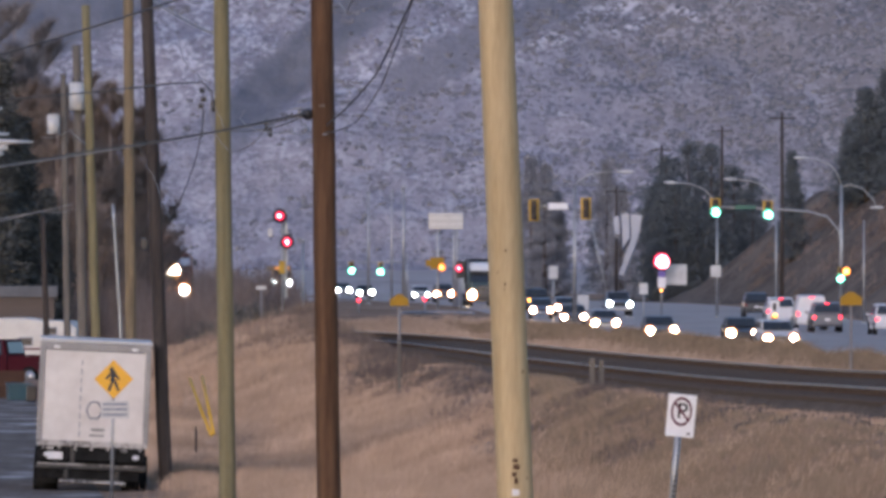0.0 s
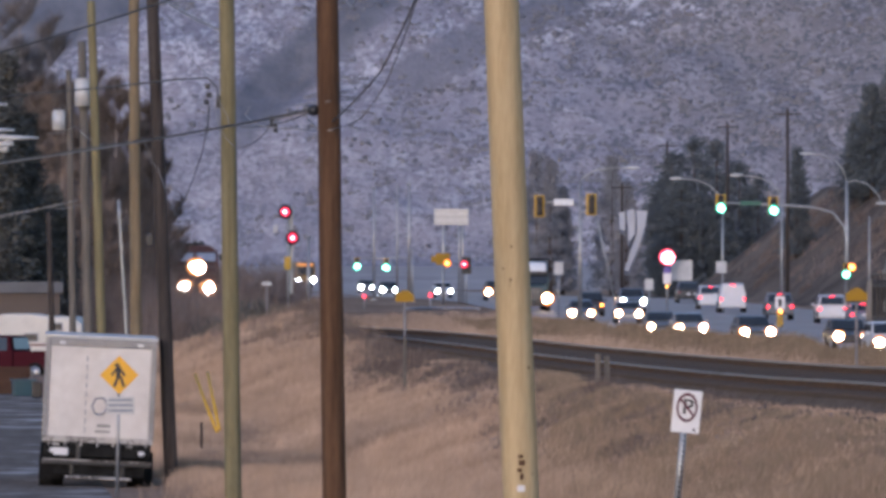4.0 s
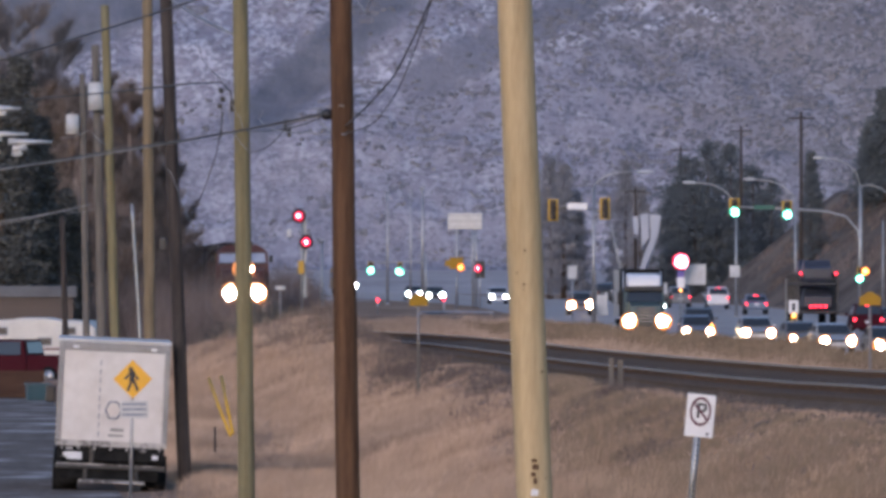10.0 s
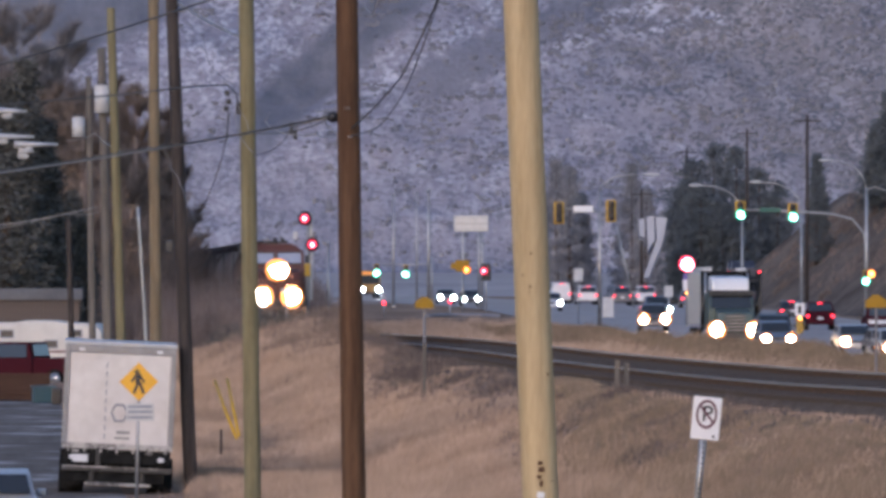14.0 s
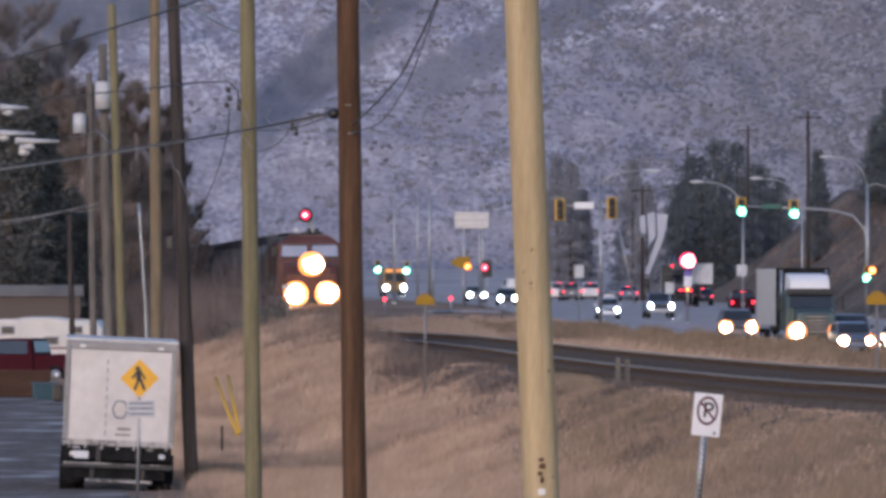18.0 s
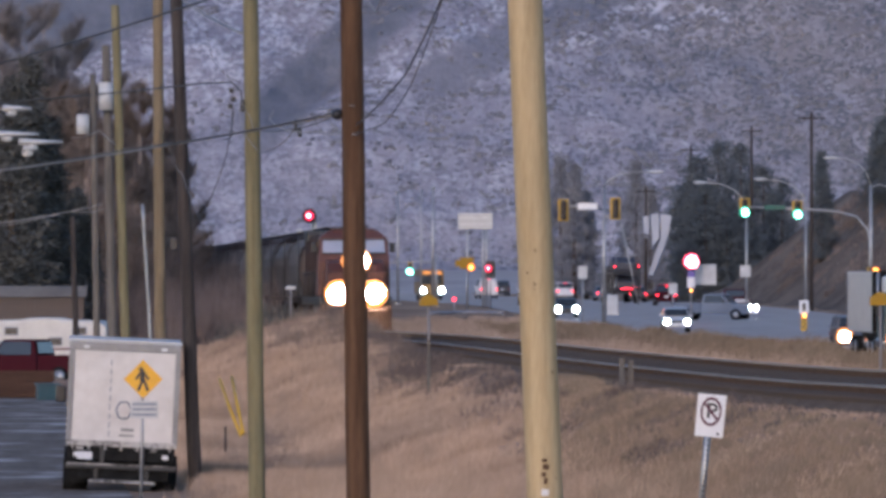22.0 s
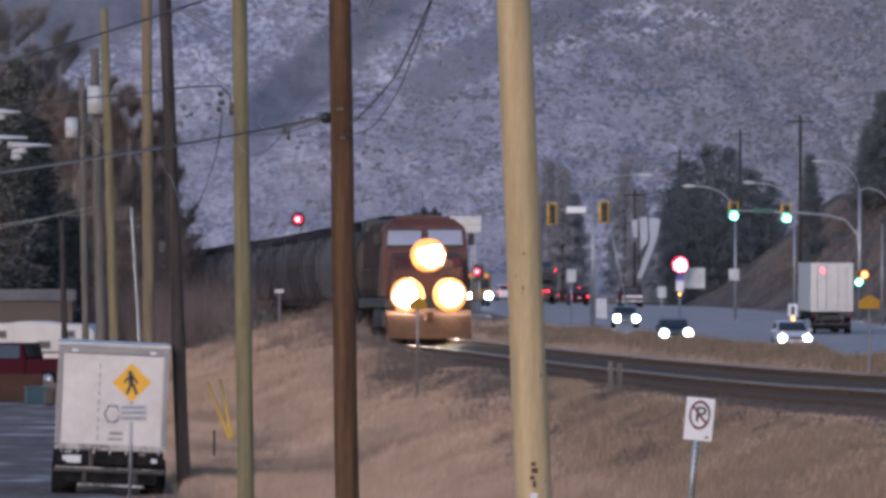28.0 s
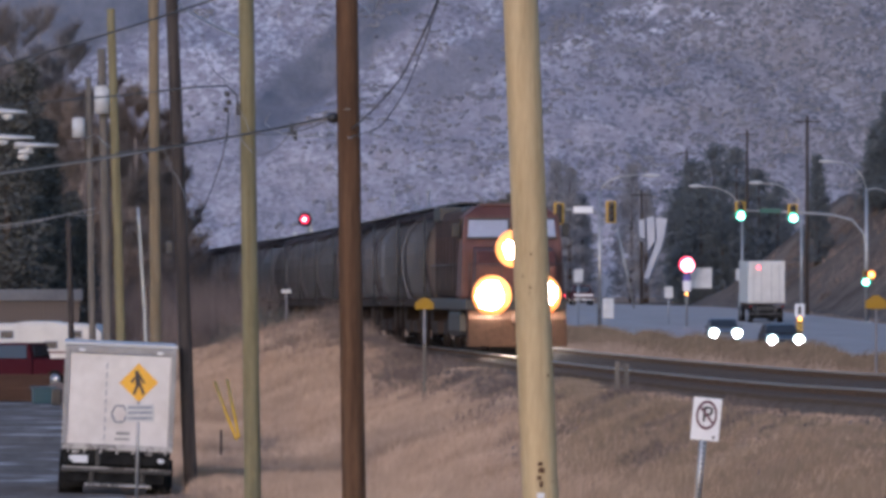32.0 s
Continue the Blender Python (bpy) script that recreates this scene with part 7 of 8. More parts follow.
for k in range(260):
    y = rw.uniform(520, 850)
    q = rw.random()
    spots.append((lane_x("C", y) + 11.5 + 15 * q, y, rw.uniform(0.6, 1.6), rw.uniform(0.4, 1.1)))
brush_patch("slope_scrub", [p_ for p_ in spots if noise.noise((p_[0] * 0.16, p_[1] * 0.02, 3)) > -0.08], BRUSH, "dark scrub in strips on the roadside bank", 36, 60, 0.03)
# extra weeds added to turn the street side of the bank darker
spots = []
for k in range(230):
    y = rw.uniform(175, 330)
    spots.append((rw.uniform(-0.0290, -0.0165) * y, y, rw.uniform(0.4, 1.0), rw.uniform(0.25, 0.6)))
brush_patch("slope_weeds", spots, WEED, "dull brown weeds on the lower bank", 35, 70, 0.010)
spots = []
for k in range(330):
    y = 300 + 118 * rw.random()
    spots.append((float(np.interp(y, TRACK_Y, TRACK_X)) - 2.4 - 8.5 * rw.random(), y, rw.uniform(0.5, 1.2), rw.uniform(0.45, 1.0)))
brush_patch("ridge_weeds", spots, WEED, "soft brown weeds over the crest of the bank", 33, 60, 0.014)
spots = []
for k in range(60):
    y = rw.uniform(262, 335)
    spots.append((float(np.interp(y, TRACK_Y, TRACK_X)) - rw.uniform(2.2, 3.8), y, rw.uniform(0.4, 0.9), rw.uniform(0.3, 0.7)))
brush_patch("ballast_shrubs", spots, BRUSH, "dull grey-brown shrubs below the rails", 34, 110, 0.010)
spots = [(lane_x("C", y) + rnd.uniform(13, 34), y, rnd.uniform(0.8, 1.8), rnd.uniform(0.5, 1.2)) for y in [rnd.uniform(540, 860) for _ in range(260)]]
brush_patch("bank_brush", spots, BRUSH_HAZY, "dark brush on the roadside bank", 9, 30)


def near_track(x, y):
    """Shorter growth beside the ballast."""
    return 0.2 + 0.8 * ramp(abs(x - float(np.interp(y, TRACK_Y, TRACK_X))), 2.4, 8.5)


def grass(name, count, place, tall, seed, label, blades=6, wide=0.016, mat=GRASS, scale=None):
    """Tufts of thin bent blades, taller in clumps."""
    rnd, near, rng = random.Random(seed), scale or near_track, np.random.default_rng(seed)
    tufts = np.empty((count, 4))
    for i in range(count):
        x, y = place(rnd)
        clump = 0.75 * noise.noise((x * 0.30, y * 0.07, 2)) + 0.6 * noise.noise((x * 1.1, y * 0.22, 5))
        tufts[i] = x, y, ground_z(x, y) - 0.02, tall * (0.45 + 1.0 * max(0.0, clump + 0.5)) * near(x, y)
    t = np.repeat(tufts, blades, 0)
    k = len(t)
    h = t[:, 3] * rng.uniform(0.45, 1.2, k)
    base = np.stack((t[:, 0] + rng.normal(0, 0.16, k), t[:, 1] + rng.normal(0, 0.3, k), t[:, 2]), 1)
    d = np.stack((rng.normal(0.12, 0.26, k) * h, rng.normal(0, 0.2, k) * h, h), 1)
    w = np.zeros((k, 3))
    w[:, 0] = rng.uniform(0.6, 1.4, k) * wide * np.clip(t[:, 1] / 260, 0.45, 1.2)
    tip = base + d
    tip[:, 0] += (rng.normal(0.06, 0.14, k)) * h
    tip[:, 2] -= 0.06 * h
    verts = np.stack((base - w, base + w, base + d * 0.65 + w * 0.7, base + d * 0.65 - w * 0.7, tip), 1).reshape(-1, 3)
    o = np.arange(k)[:, None] * 5
    loops = np.concatenate((o + np.array((0, 1, 2, 3)), o + np.array((3, 2, 4))), 1).ravel()
    me = bpy.data.meshes.new(name)
    me.vertices.add(len(verts)), me.loops.add(len(loops)), me.polygons.add(2 * k)
    me.vertices.foreach_set("co", verts.ravel())
    me.loops.foreach_set("vertex_index", loops.astype(np.int32))
    starts = (np.arange(k)[:, None] * 7 + np.array((0, 4))).ravel()
    me.polygons.foreach_set("loop_start", starts.astype(np.int32))
    me.update(calc_edges=True)
    me.materials.append(mat)
    return tagged(new(name, me), label, "grass", kind="stuff")


def near_bank(r):
    y = r.uniform(96, 330)
    tx = float(np.interp(y, TRACK_Y, TRACK_X))
    lo = max(pole_line(y) + 0.25, -0.05 * y)
    x = r.uniform(lo, tx - 1.8)
    if (y < 225 and tx - x < 5.5 or tx - x < 3.4) and r.random() < 0.8:
        x = lo + (x - lo) * r.random()
    return x, y


def far_bank(r):
    y = 300 + 230 * r.random() ** 1.4
    tx = float(np.interp(y, TRACK_Y, TRACK_X))
    return r.uniform(max(tx - 9, -0.05 * y), tx - 1.9), y


def median_strip(r):
    y = r.uniform(170, 620)
    tx = float(np.interp(y, TRACK_Y, TRACK_X))
    hi = (lane_x("A", y) - 3.0) if y > 360 else 0.06 * y
    return r.uniform(tx + 1.9, max(hi, tx + 2.2)), y


def verge(r):
    y = r.uniform(335, 640)
    return lane_x("A", y) - 2.7 - 6.5 * r.random() ** 1.5, y


def verge_high(x, y):
    return 0.3 + 0.7 * (1 - ramp(y, 500, 640))


grass("bank_grass", 26000, near_bank, 0.55, 21, "tall dry tan grass on the railway bank", 12, 0.010)
grass("slope_grass", 6000, far_bank, 0.62, 22, "dry tan grass along the railway", 12, 0.013)
grass("median_grass", 12000, median_strip, 0.55, 23, "dry tan grass between railway and highway", 8, 0.015)


def right_bank(r):
    y = r.uniform(98, 225)
    tx = float(np.interp(y, TRACK_Y, TRACK_X))
    lo, hi = 0.0125 * y + r.gauss(0, 0.5), tx - 2.5
    return lo + (hi - lo) * r.random() ** 0.7, y


grass("tall_stalks", 11000, right_bank, 0.62, 24, "tall dull brown weed stalks below the rails", 9, 0.008, STALK)
grass("verge_grass", 11000, verge, 0.72, 26, "tall dark brown grass along the highway edge", 9, 0.016, VERGE, verge_high)

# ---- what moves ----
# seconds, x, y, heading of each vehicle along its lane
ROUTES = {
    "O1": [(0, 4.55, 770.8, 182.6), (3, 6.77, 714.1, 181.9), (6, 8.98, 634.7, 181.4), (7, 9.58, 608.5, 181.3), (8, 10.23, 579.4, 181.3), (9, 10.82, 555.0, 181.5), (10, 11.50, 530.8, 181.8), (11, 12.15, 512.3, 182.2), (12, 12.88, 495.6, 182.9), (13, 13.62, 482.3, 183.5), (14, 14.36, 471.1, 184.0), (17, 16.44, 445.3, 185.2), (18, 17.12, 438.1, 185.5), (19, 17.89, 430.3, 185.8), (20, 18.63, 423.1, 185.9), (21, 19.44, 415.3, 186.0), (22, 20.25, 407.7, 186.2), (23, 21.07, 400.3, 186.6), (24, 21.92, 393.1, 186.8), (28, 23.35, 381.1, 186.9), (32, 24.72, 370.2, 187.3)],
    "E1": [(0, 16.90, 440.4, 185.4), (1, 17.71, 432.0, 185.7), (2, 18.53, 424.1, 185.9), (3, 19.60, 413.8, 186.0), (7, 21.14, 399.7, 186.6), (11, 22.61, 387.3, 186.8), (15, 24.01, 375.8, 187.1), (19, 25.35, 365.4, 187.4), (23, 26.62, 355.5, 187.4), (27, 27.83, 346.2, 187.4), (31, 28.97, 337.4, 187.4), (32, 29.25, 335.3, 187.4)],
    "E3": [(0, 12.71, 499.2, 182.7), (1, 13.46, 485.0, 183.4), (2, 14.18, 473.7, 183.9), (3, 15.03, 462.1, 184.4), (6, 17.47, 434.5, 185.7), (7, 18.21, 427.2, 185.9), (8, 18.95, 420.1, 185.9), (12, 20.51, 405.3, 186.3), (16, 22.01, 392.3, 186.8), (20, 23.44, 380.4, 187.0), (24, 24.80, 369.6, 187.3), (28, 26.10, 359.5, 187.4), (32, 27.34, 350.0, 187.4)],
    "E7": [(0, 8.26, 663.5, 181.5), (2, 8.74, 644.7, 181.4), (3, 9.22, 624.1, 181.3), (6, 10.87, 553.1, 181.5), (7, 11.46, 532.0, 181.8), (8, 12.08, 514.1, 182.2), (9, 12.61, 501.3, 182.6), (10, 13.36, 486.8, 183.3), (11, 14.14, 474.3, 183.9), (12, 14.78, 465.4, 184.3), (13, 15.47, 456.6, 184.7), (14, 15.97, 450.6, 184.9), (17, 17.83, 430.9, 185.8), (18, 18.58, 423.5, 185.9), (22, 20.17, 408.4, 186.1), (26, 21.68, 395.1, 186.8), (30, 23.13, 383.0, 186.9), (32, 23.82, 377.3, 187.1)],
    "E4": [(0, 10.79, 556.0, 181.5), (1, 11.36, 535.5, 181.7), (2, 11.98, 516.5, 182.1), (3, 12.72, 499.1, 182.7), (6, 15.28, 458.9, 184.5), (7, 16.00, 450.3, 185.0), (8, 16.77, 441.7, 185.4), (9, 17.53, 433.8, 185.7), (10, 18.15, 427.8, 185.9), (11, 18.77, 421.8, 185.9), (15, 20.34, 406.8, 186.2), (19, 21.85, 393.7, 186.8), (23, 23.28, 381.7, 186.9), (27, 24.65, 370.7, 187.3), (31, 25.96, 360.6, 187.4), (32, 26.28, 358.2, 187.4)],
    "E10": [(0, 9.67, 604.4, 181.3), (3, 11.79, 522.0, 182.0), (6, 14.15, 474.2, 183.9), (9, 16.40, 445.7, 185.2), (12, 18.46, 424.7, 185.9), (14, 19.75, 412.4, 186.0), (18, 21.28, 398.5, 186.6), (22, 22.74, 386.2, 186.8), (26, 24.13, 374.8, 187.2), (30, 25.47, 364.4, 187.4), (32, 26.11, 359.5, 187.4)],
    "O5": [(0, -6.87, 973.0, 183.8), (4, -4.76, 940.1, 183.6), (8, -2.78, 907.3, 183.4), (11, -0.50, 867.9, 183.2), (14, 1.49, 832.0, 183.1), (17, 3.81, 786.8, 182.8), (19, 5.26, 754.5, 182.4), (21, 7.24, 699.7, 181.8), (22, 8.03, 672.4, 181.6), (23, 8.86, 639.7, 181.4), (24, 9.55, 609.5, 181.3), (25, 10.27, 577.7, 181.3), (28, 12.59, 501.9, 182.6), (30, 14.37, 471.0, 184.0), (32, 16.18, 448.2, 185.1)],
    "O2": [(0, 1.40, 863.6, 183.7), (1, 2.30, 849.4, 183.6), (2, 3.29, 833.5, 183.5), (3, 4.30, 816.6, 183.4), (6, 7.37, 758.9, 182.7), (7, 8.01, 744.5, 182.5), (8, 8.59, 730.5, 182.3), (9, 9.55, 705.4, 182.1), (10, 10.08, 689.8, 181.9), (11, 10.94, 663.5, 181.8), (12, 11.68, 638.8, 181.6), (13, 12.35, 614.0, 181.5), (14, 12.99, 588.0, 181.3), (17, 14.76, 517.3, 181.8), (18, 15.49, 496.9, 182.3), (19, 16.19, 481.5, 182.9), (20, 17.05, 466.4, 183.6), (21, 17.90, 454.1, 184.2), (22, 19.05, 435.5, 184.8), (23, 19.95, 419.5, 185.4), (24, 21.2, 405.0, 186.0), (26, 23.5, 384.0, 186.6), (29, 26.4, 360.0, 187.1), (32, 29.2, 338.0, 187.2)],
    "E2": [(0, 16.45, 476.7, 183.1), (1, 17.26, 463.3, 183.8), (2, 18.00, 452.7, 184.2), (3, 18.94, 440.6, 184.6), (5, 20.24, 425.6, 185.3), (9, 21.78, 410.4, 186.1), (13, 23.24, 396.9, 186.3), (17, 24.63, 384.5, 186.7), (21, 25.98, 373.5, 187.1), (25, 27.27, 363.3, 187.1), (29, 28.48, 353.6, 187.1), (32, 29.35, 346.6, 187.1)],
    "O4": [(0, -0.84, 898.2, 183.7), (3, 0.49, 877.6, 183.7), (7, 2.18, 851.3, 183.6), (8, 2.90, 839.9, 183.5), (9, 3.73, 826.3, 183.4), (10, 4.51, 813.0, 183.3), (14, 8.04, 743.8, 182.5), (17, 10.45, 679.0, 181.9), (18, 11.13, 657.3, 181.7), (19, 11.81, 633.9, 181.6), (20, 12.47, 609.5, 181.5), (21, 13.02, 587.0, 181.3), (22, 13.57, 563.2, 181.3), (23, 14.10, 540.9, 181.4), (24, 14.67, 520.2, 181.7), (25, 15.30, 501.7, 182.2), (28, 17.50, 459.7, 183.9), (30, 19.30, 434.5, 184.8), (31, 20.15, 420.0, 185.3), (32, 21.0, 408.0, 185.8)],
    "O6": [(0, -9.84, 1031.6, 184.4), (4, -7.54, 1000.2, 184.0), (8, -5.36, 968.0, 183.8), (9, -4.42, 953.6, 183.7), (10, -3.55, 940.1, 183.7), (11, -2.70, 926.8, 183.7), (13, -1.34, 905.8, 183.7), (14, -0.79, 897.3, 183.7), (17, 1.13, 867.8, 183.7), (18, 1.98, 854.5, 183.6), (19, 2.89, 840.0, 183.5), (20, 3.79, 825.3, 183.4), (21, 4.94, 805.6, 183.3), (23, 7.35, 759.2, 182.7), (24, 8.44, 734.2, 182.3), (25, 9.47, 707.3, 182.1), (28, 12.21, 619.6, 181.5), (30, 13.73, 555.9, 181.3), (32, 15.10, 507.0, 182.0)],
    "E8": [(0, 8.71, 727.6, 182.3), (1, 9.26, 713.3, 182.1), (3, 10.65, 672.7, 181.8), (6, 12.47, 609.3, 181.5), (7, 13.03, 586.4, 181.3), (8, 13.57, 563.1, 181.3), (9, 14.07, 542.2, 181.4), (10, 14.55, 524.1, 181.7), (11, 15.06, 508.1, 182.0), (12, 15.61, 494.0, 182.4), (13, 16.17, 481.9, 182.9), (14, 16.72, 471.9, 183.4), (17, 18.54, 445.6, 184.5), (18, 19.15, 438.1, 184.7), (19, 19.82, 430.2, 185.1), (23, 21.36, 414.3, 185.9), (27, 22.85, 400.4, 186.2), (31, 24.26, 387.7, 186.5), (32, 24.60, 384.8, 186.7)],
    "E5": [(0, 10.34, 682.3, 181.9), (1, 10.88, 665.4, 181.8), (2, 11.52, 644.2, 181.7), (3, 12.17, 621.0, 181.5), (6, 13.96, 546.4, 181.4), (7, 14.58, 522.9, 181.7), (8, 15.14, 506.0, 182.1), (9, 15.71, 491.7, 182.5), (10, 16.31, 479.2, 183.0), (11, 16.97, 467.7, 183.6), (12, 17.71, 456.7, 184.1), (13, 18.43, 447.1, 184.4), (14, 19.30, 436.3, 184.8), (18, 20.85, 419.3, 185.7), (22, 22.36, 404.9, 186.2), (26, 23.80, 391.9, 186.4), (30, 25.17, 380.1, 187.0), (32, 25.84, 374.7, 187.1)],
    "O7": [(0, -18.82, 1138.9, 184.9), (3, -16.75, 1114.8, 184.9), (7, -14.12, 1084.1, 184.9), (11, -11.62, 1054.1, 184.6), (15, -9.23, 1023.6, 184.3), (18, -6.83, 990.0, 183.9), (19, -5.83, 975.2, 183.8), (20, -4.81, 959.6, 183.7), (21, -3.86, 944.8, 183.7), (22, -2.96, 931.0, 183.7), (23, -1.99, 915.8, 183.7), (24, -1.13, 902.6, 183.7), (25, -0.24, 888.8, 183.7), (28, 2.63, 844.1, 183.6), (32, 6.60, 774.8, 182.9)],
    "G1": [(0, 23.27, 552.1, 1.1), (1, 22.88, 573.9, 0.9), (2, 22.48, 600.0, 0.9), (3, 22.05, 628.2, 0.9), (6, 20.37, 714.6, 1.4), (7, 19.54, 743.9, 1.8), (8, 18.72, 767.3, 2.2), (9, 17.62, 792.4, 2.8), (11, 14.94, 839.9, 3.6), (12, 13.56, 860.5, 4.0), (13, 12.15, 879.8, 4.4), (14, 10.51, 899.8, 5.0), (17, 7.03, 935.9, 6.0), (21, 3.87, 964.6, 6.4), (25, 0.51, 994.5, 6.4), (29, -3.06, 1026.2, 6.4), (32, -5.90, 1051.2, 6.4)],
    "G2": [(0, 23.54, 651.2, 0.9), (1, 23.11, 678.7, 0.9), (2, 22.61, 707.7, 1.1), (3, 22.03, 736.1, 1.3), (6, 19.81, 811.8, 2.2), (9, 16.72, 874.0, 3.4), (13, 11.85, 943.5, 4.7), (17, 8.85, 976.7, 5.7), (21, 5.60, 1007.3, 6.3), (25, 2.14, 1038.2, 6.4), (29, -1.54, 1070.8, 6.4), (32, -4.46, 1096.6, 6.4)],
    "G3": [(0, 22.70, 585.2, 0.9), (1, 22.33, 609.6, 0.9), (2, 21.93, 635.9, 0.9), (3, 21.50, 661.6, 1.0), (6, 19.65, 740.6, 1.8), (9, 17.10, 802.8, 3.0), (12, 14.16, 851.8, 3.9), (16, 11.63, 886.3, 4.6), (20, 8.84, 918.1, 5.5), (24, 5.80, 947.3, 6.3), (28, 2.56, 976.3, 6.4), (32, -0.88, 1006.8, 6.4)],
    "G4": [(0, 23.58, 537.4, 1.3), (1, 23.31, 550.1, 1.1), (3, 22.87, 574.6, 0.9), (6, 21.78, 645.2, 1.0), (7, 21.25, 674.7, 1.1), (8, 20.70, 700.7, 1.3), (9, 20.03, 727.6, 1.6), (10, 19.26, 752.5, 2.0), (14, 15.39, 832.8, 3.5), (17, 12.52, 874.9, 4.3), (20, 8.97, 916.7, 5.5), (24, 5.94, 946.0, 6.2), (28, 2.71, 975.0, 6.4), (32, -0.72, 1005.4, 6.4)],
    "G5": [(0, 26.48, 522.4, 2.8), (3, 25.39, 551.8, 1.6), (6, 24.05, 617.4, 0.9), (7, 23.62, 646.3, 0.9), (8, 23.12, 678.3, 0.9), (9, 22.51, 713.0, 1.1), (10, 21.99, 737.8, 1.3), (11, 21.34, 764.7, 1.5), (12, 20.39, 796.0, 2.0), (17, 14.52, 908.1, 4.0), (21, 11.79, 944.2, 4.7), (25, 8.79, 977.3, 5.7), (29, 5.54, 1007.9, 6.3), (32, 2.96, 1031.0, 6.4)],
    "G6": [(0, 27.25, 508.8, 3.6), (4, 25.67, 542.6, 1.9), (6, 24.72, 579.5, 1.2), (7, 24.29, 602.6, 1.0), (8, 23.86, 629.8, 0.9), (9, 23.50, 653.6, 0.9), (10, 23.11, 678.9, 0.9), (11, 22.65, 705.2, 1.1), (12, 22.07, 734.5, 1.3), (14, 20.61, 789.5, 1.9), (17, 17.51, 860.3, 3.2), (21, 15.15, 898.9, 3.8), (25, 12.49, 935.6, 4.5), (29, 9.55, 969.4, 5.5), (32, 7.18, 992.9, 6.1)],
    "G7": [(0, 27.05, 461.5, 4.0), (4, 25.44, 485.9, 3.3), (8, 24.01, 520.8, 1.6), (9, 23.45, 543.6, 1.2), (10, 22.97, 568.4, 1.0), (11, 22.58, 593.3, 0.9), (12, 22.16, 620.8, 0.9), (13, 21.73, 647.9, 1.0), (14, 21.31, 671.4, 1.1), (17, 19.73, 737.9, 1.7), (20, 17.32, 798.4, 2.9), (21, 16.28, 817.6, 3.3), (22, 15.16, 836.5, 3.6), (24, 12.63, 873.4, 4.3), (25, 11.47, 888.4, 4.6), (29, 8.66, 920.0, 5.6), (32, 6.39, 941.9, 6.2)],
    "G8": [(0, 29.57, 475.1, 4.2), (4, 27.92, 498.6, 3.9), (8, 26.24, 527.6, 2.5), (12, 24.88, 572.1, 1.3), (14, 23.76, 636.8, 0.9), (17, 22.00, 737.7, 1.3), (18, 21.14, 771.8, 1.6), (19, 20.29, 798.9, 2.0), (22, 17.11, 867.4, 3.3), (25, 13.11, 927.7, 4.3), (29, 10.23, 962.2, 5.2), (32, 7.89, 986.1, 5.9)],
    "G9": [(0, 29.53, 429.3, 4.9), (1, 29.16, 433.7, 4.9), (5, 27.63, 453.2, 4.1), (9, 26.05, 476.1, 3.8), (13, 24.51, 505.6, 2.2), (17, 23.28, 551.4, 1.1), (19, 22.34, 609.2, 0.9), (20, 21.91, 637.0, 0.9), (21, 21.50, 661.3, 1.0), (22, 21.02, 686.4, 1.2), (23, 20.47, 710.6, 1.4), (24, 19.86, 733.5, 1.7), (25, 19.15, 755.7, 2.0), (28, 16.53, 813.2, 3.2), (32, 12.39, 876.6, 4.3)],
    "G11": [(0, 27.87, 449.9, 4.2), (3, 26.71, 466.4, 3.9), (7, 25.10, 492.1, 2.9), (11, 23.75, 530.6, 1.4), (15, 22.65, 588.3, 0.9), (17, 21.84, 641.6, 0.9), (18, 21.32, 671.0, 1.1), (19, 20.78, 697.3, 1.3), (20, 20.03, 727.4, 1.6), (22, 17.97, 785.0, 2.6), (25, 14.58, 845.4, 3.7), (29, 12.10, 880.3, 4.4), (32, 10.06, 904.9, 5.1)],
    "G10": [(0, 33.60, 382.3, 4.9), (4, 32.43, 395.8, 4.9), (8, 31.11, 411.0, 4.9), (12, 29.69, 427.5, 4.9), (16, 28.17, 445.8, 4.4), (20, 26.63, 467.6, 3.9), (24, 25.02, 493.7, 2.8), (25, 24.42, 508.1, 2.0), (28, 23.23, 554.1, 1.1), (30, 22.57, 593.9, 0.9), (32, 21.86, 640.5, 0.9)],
}



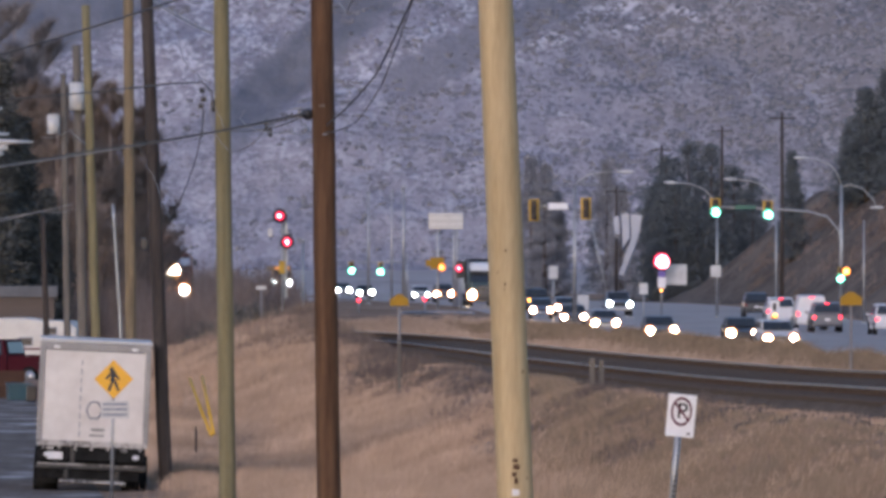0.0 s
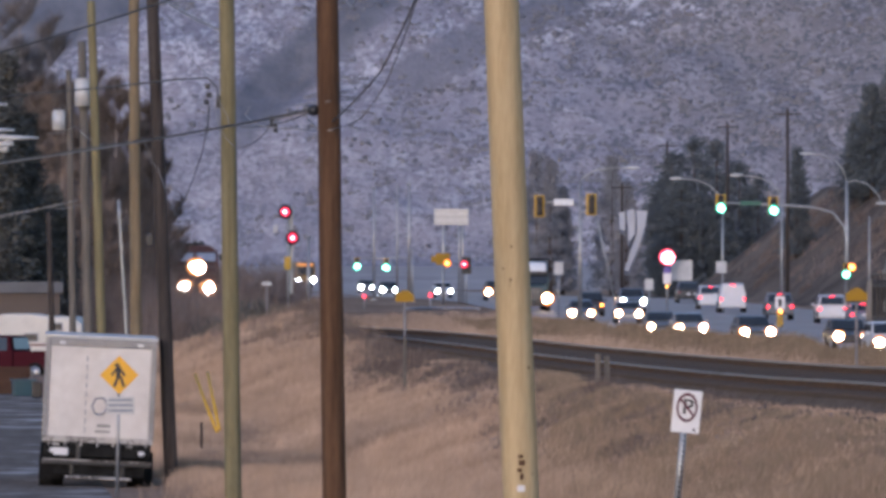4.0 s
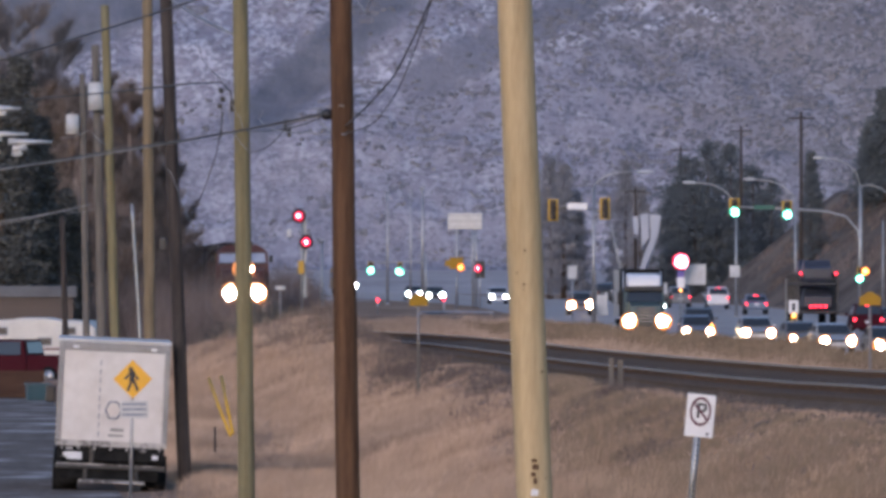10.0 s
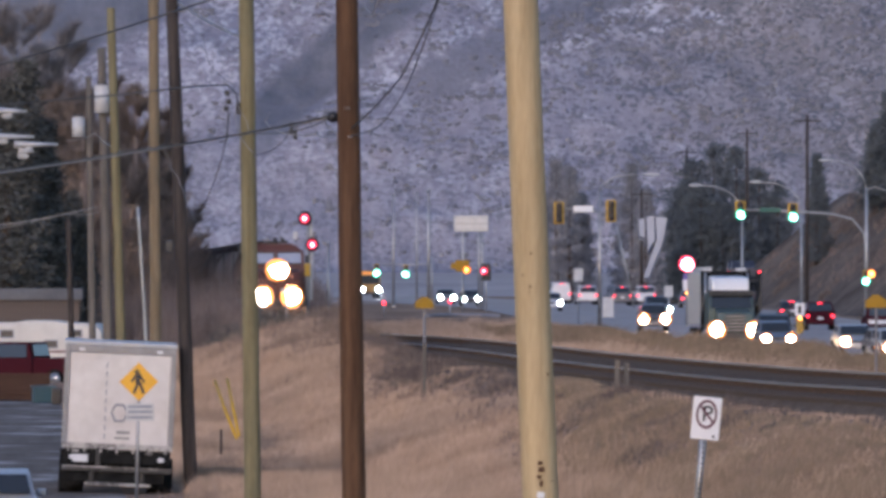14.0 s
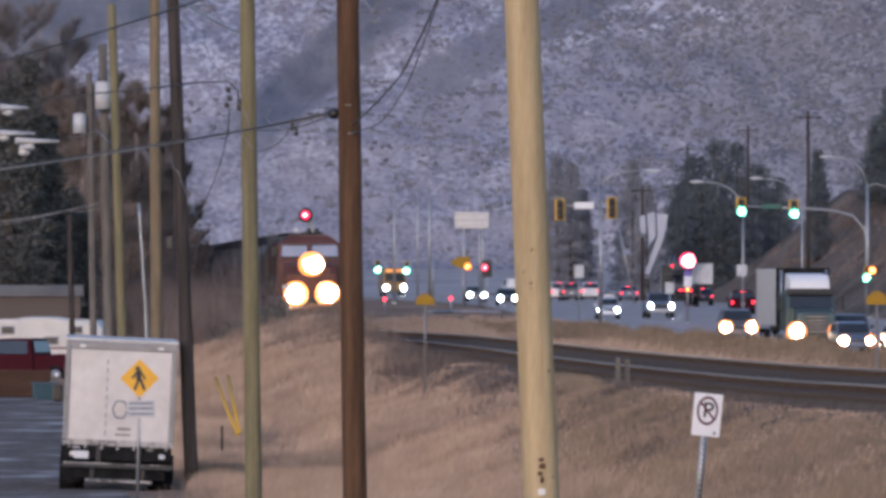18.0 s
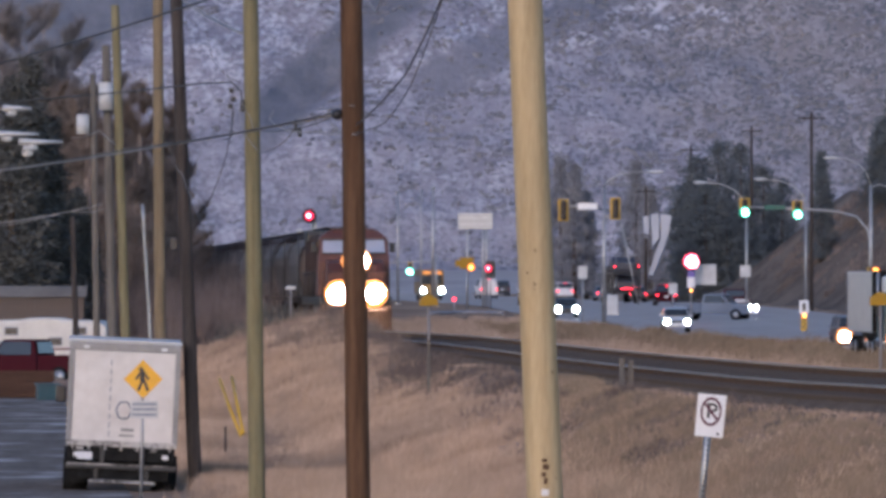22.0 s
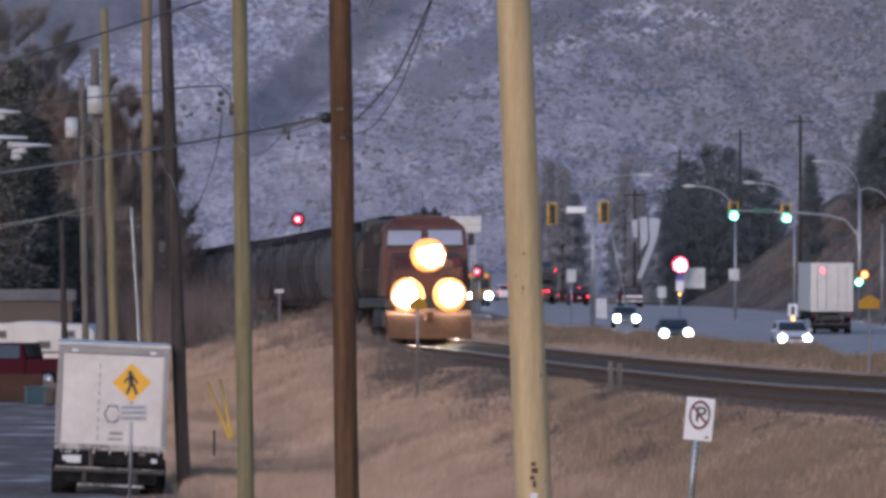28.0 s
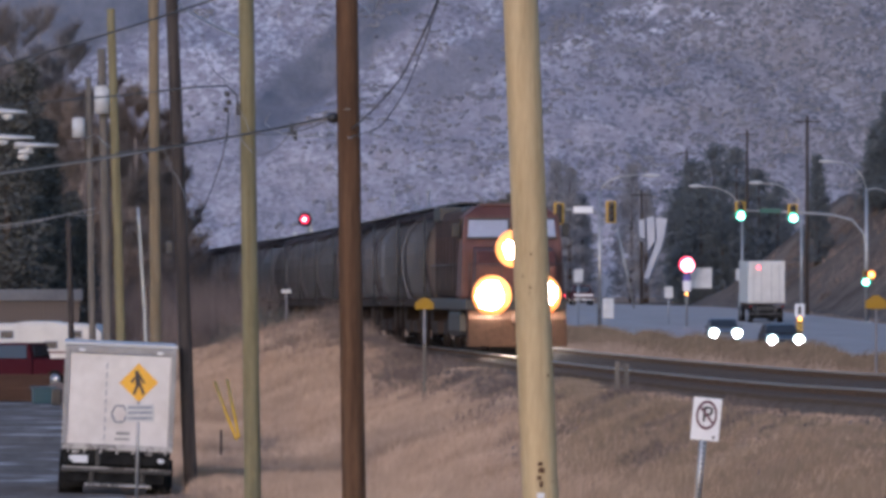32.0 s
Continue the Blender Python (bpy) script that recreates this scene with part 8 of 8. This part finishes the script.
def motions():
    for ob, back in TRAIN:
        walk(ob, [(t, roll(t, back)) for t in (0, 4, 8, 12, 16, 20, 24, 28, 32)])
    ROUTES["O3"] = [(0, 14.2, 680, 183), (6, 14.7, 666, 183), (14, 14.8, 659, 183), (20, 14.9, 655, 184), (20.7, 15.2, 648, 190), (21.3, 15.8, 640, 212), (22, 18.0, 633, 250), (22.5, 19.8, 633, 265), (23, 22.2, 634, 272), (23.5, 25.2, 636, 274), (24, 28.6, 638, 275), (25, 36, 640, 274), (32, 95, 645, 274)]
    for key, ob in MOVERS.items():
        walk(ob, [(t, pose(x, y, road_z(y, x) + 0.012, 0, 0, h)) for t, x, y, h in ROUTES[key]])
    walk(NEAR_CAR, [(t, pose(x, 75, z, 0, tip, 88)) for t, x, z, tip in ((0, 11.0, 1.98, 0), (0.9, 5.1, 1.95, 0), (1.1, 3.85, 1.93, 0), (1.3, 2.6, 1.90, 0), (1.5, 1.41, 1.84, 0), (1.7, 0.27, 1.74, 0), (1.9, -0.78, 1.64, 0), (2.3, -3.0, 1.56, 0), (4, -12.5, 1.54, 0))] + [(32, pose(-80, 84, 1.54, 0, 0, 80))])
    walk(STREET_CAR, [(t, pose(x, y, ground_z(x, y) + 0.05, 0, 0, h)) for t, x, y, h in ((0, -6.2, 96, 4), (9, -6.6, 104, 4), (11, -7.0, 128, 4), (12, -7.5, 146, 4), (13, -8.1, 158, 4), (13.5, -8.35, 163, 4), (14, -8.55, 166.5, 4), (14.5, -8.78, 170.5, 6), (15.5, -9.7, 177, 12), (16.5, -11.6, 182, 22), (17, -13.0, 185, 28), (18, -16, 190, 36), (20, -22, 198, 45), (32, -55, 220, 60))])


motions()
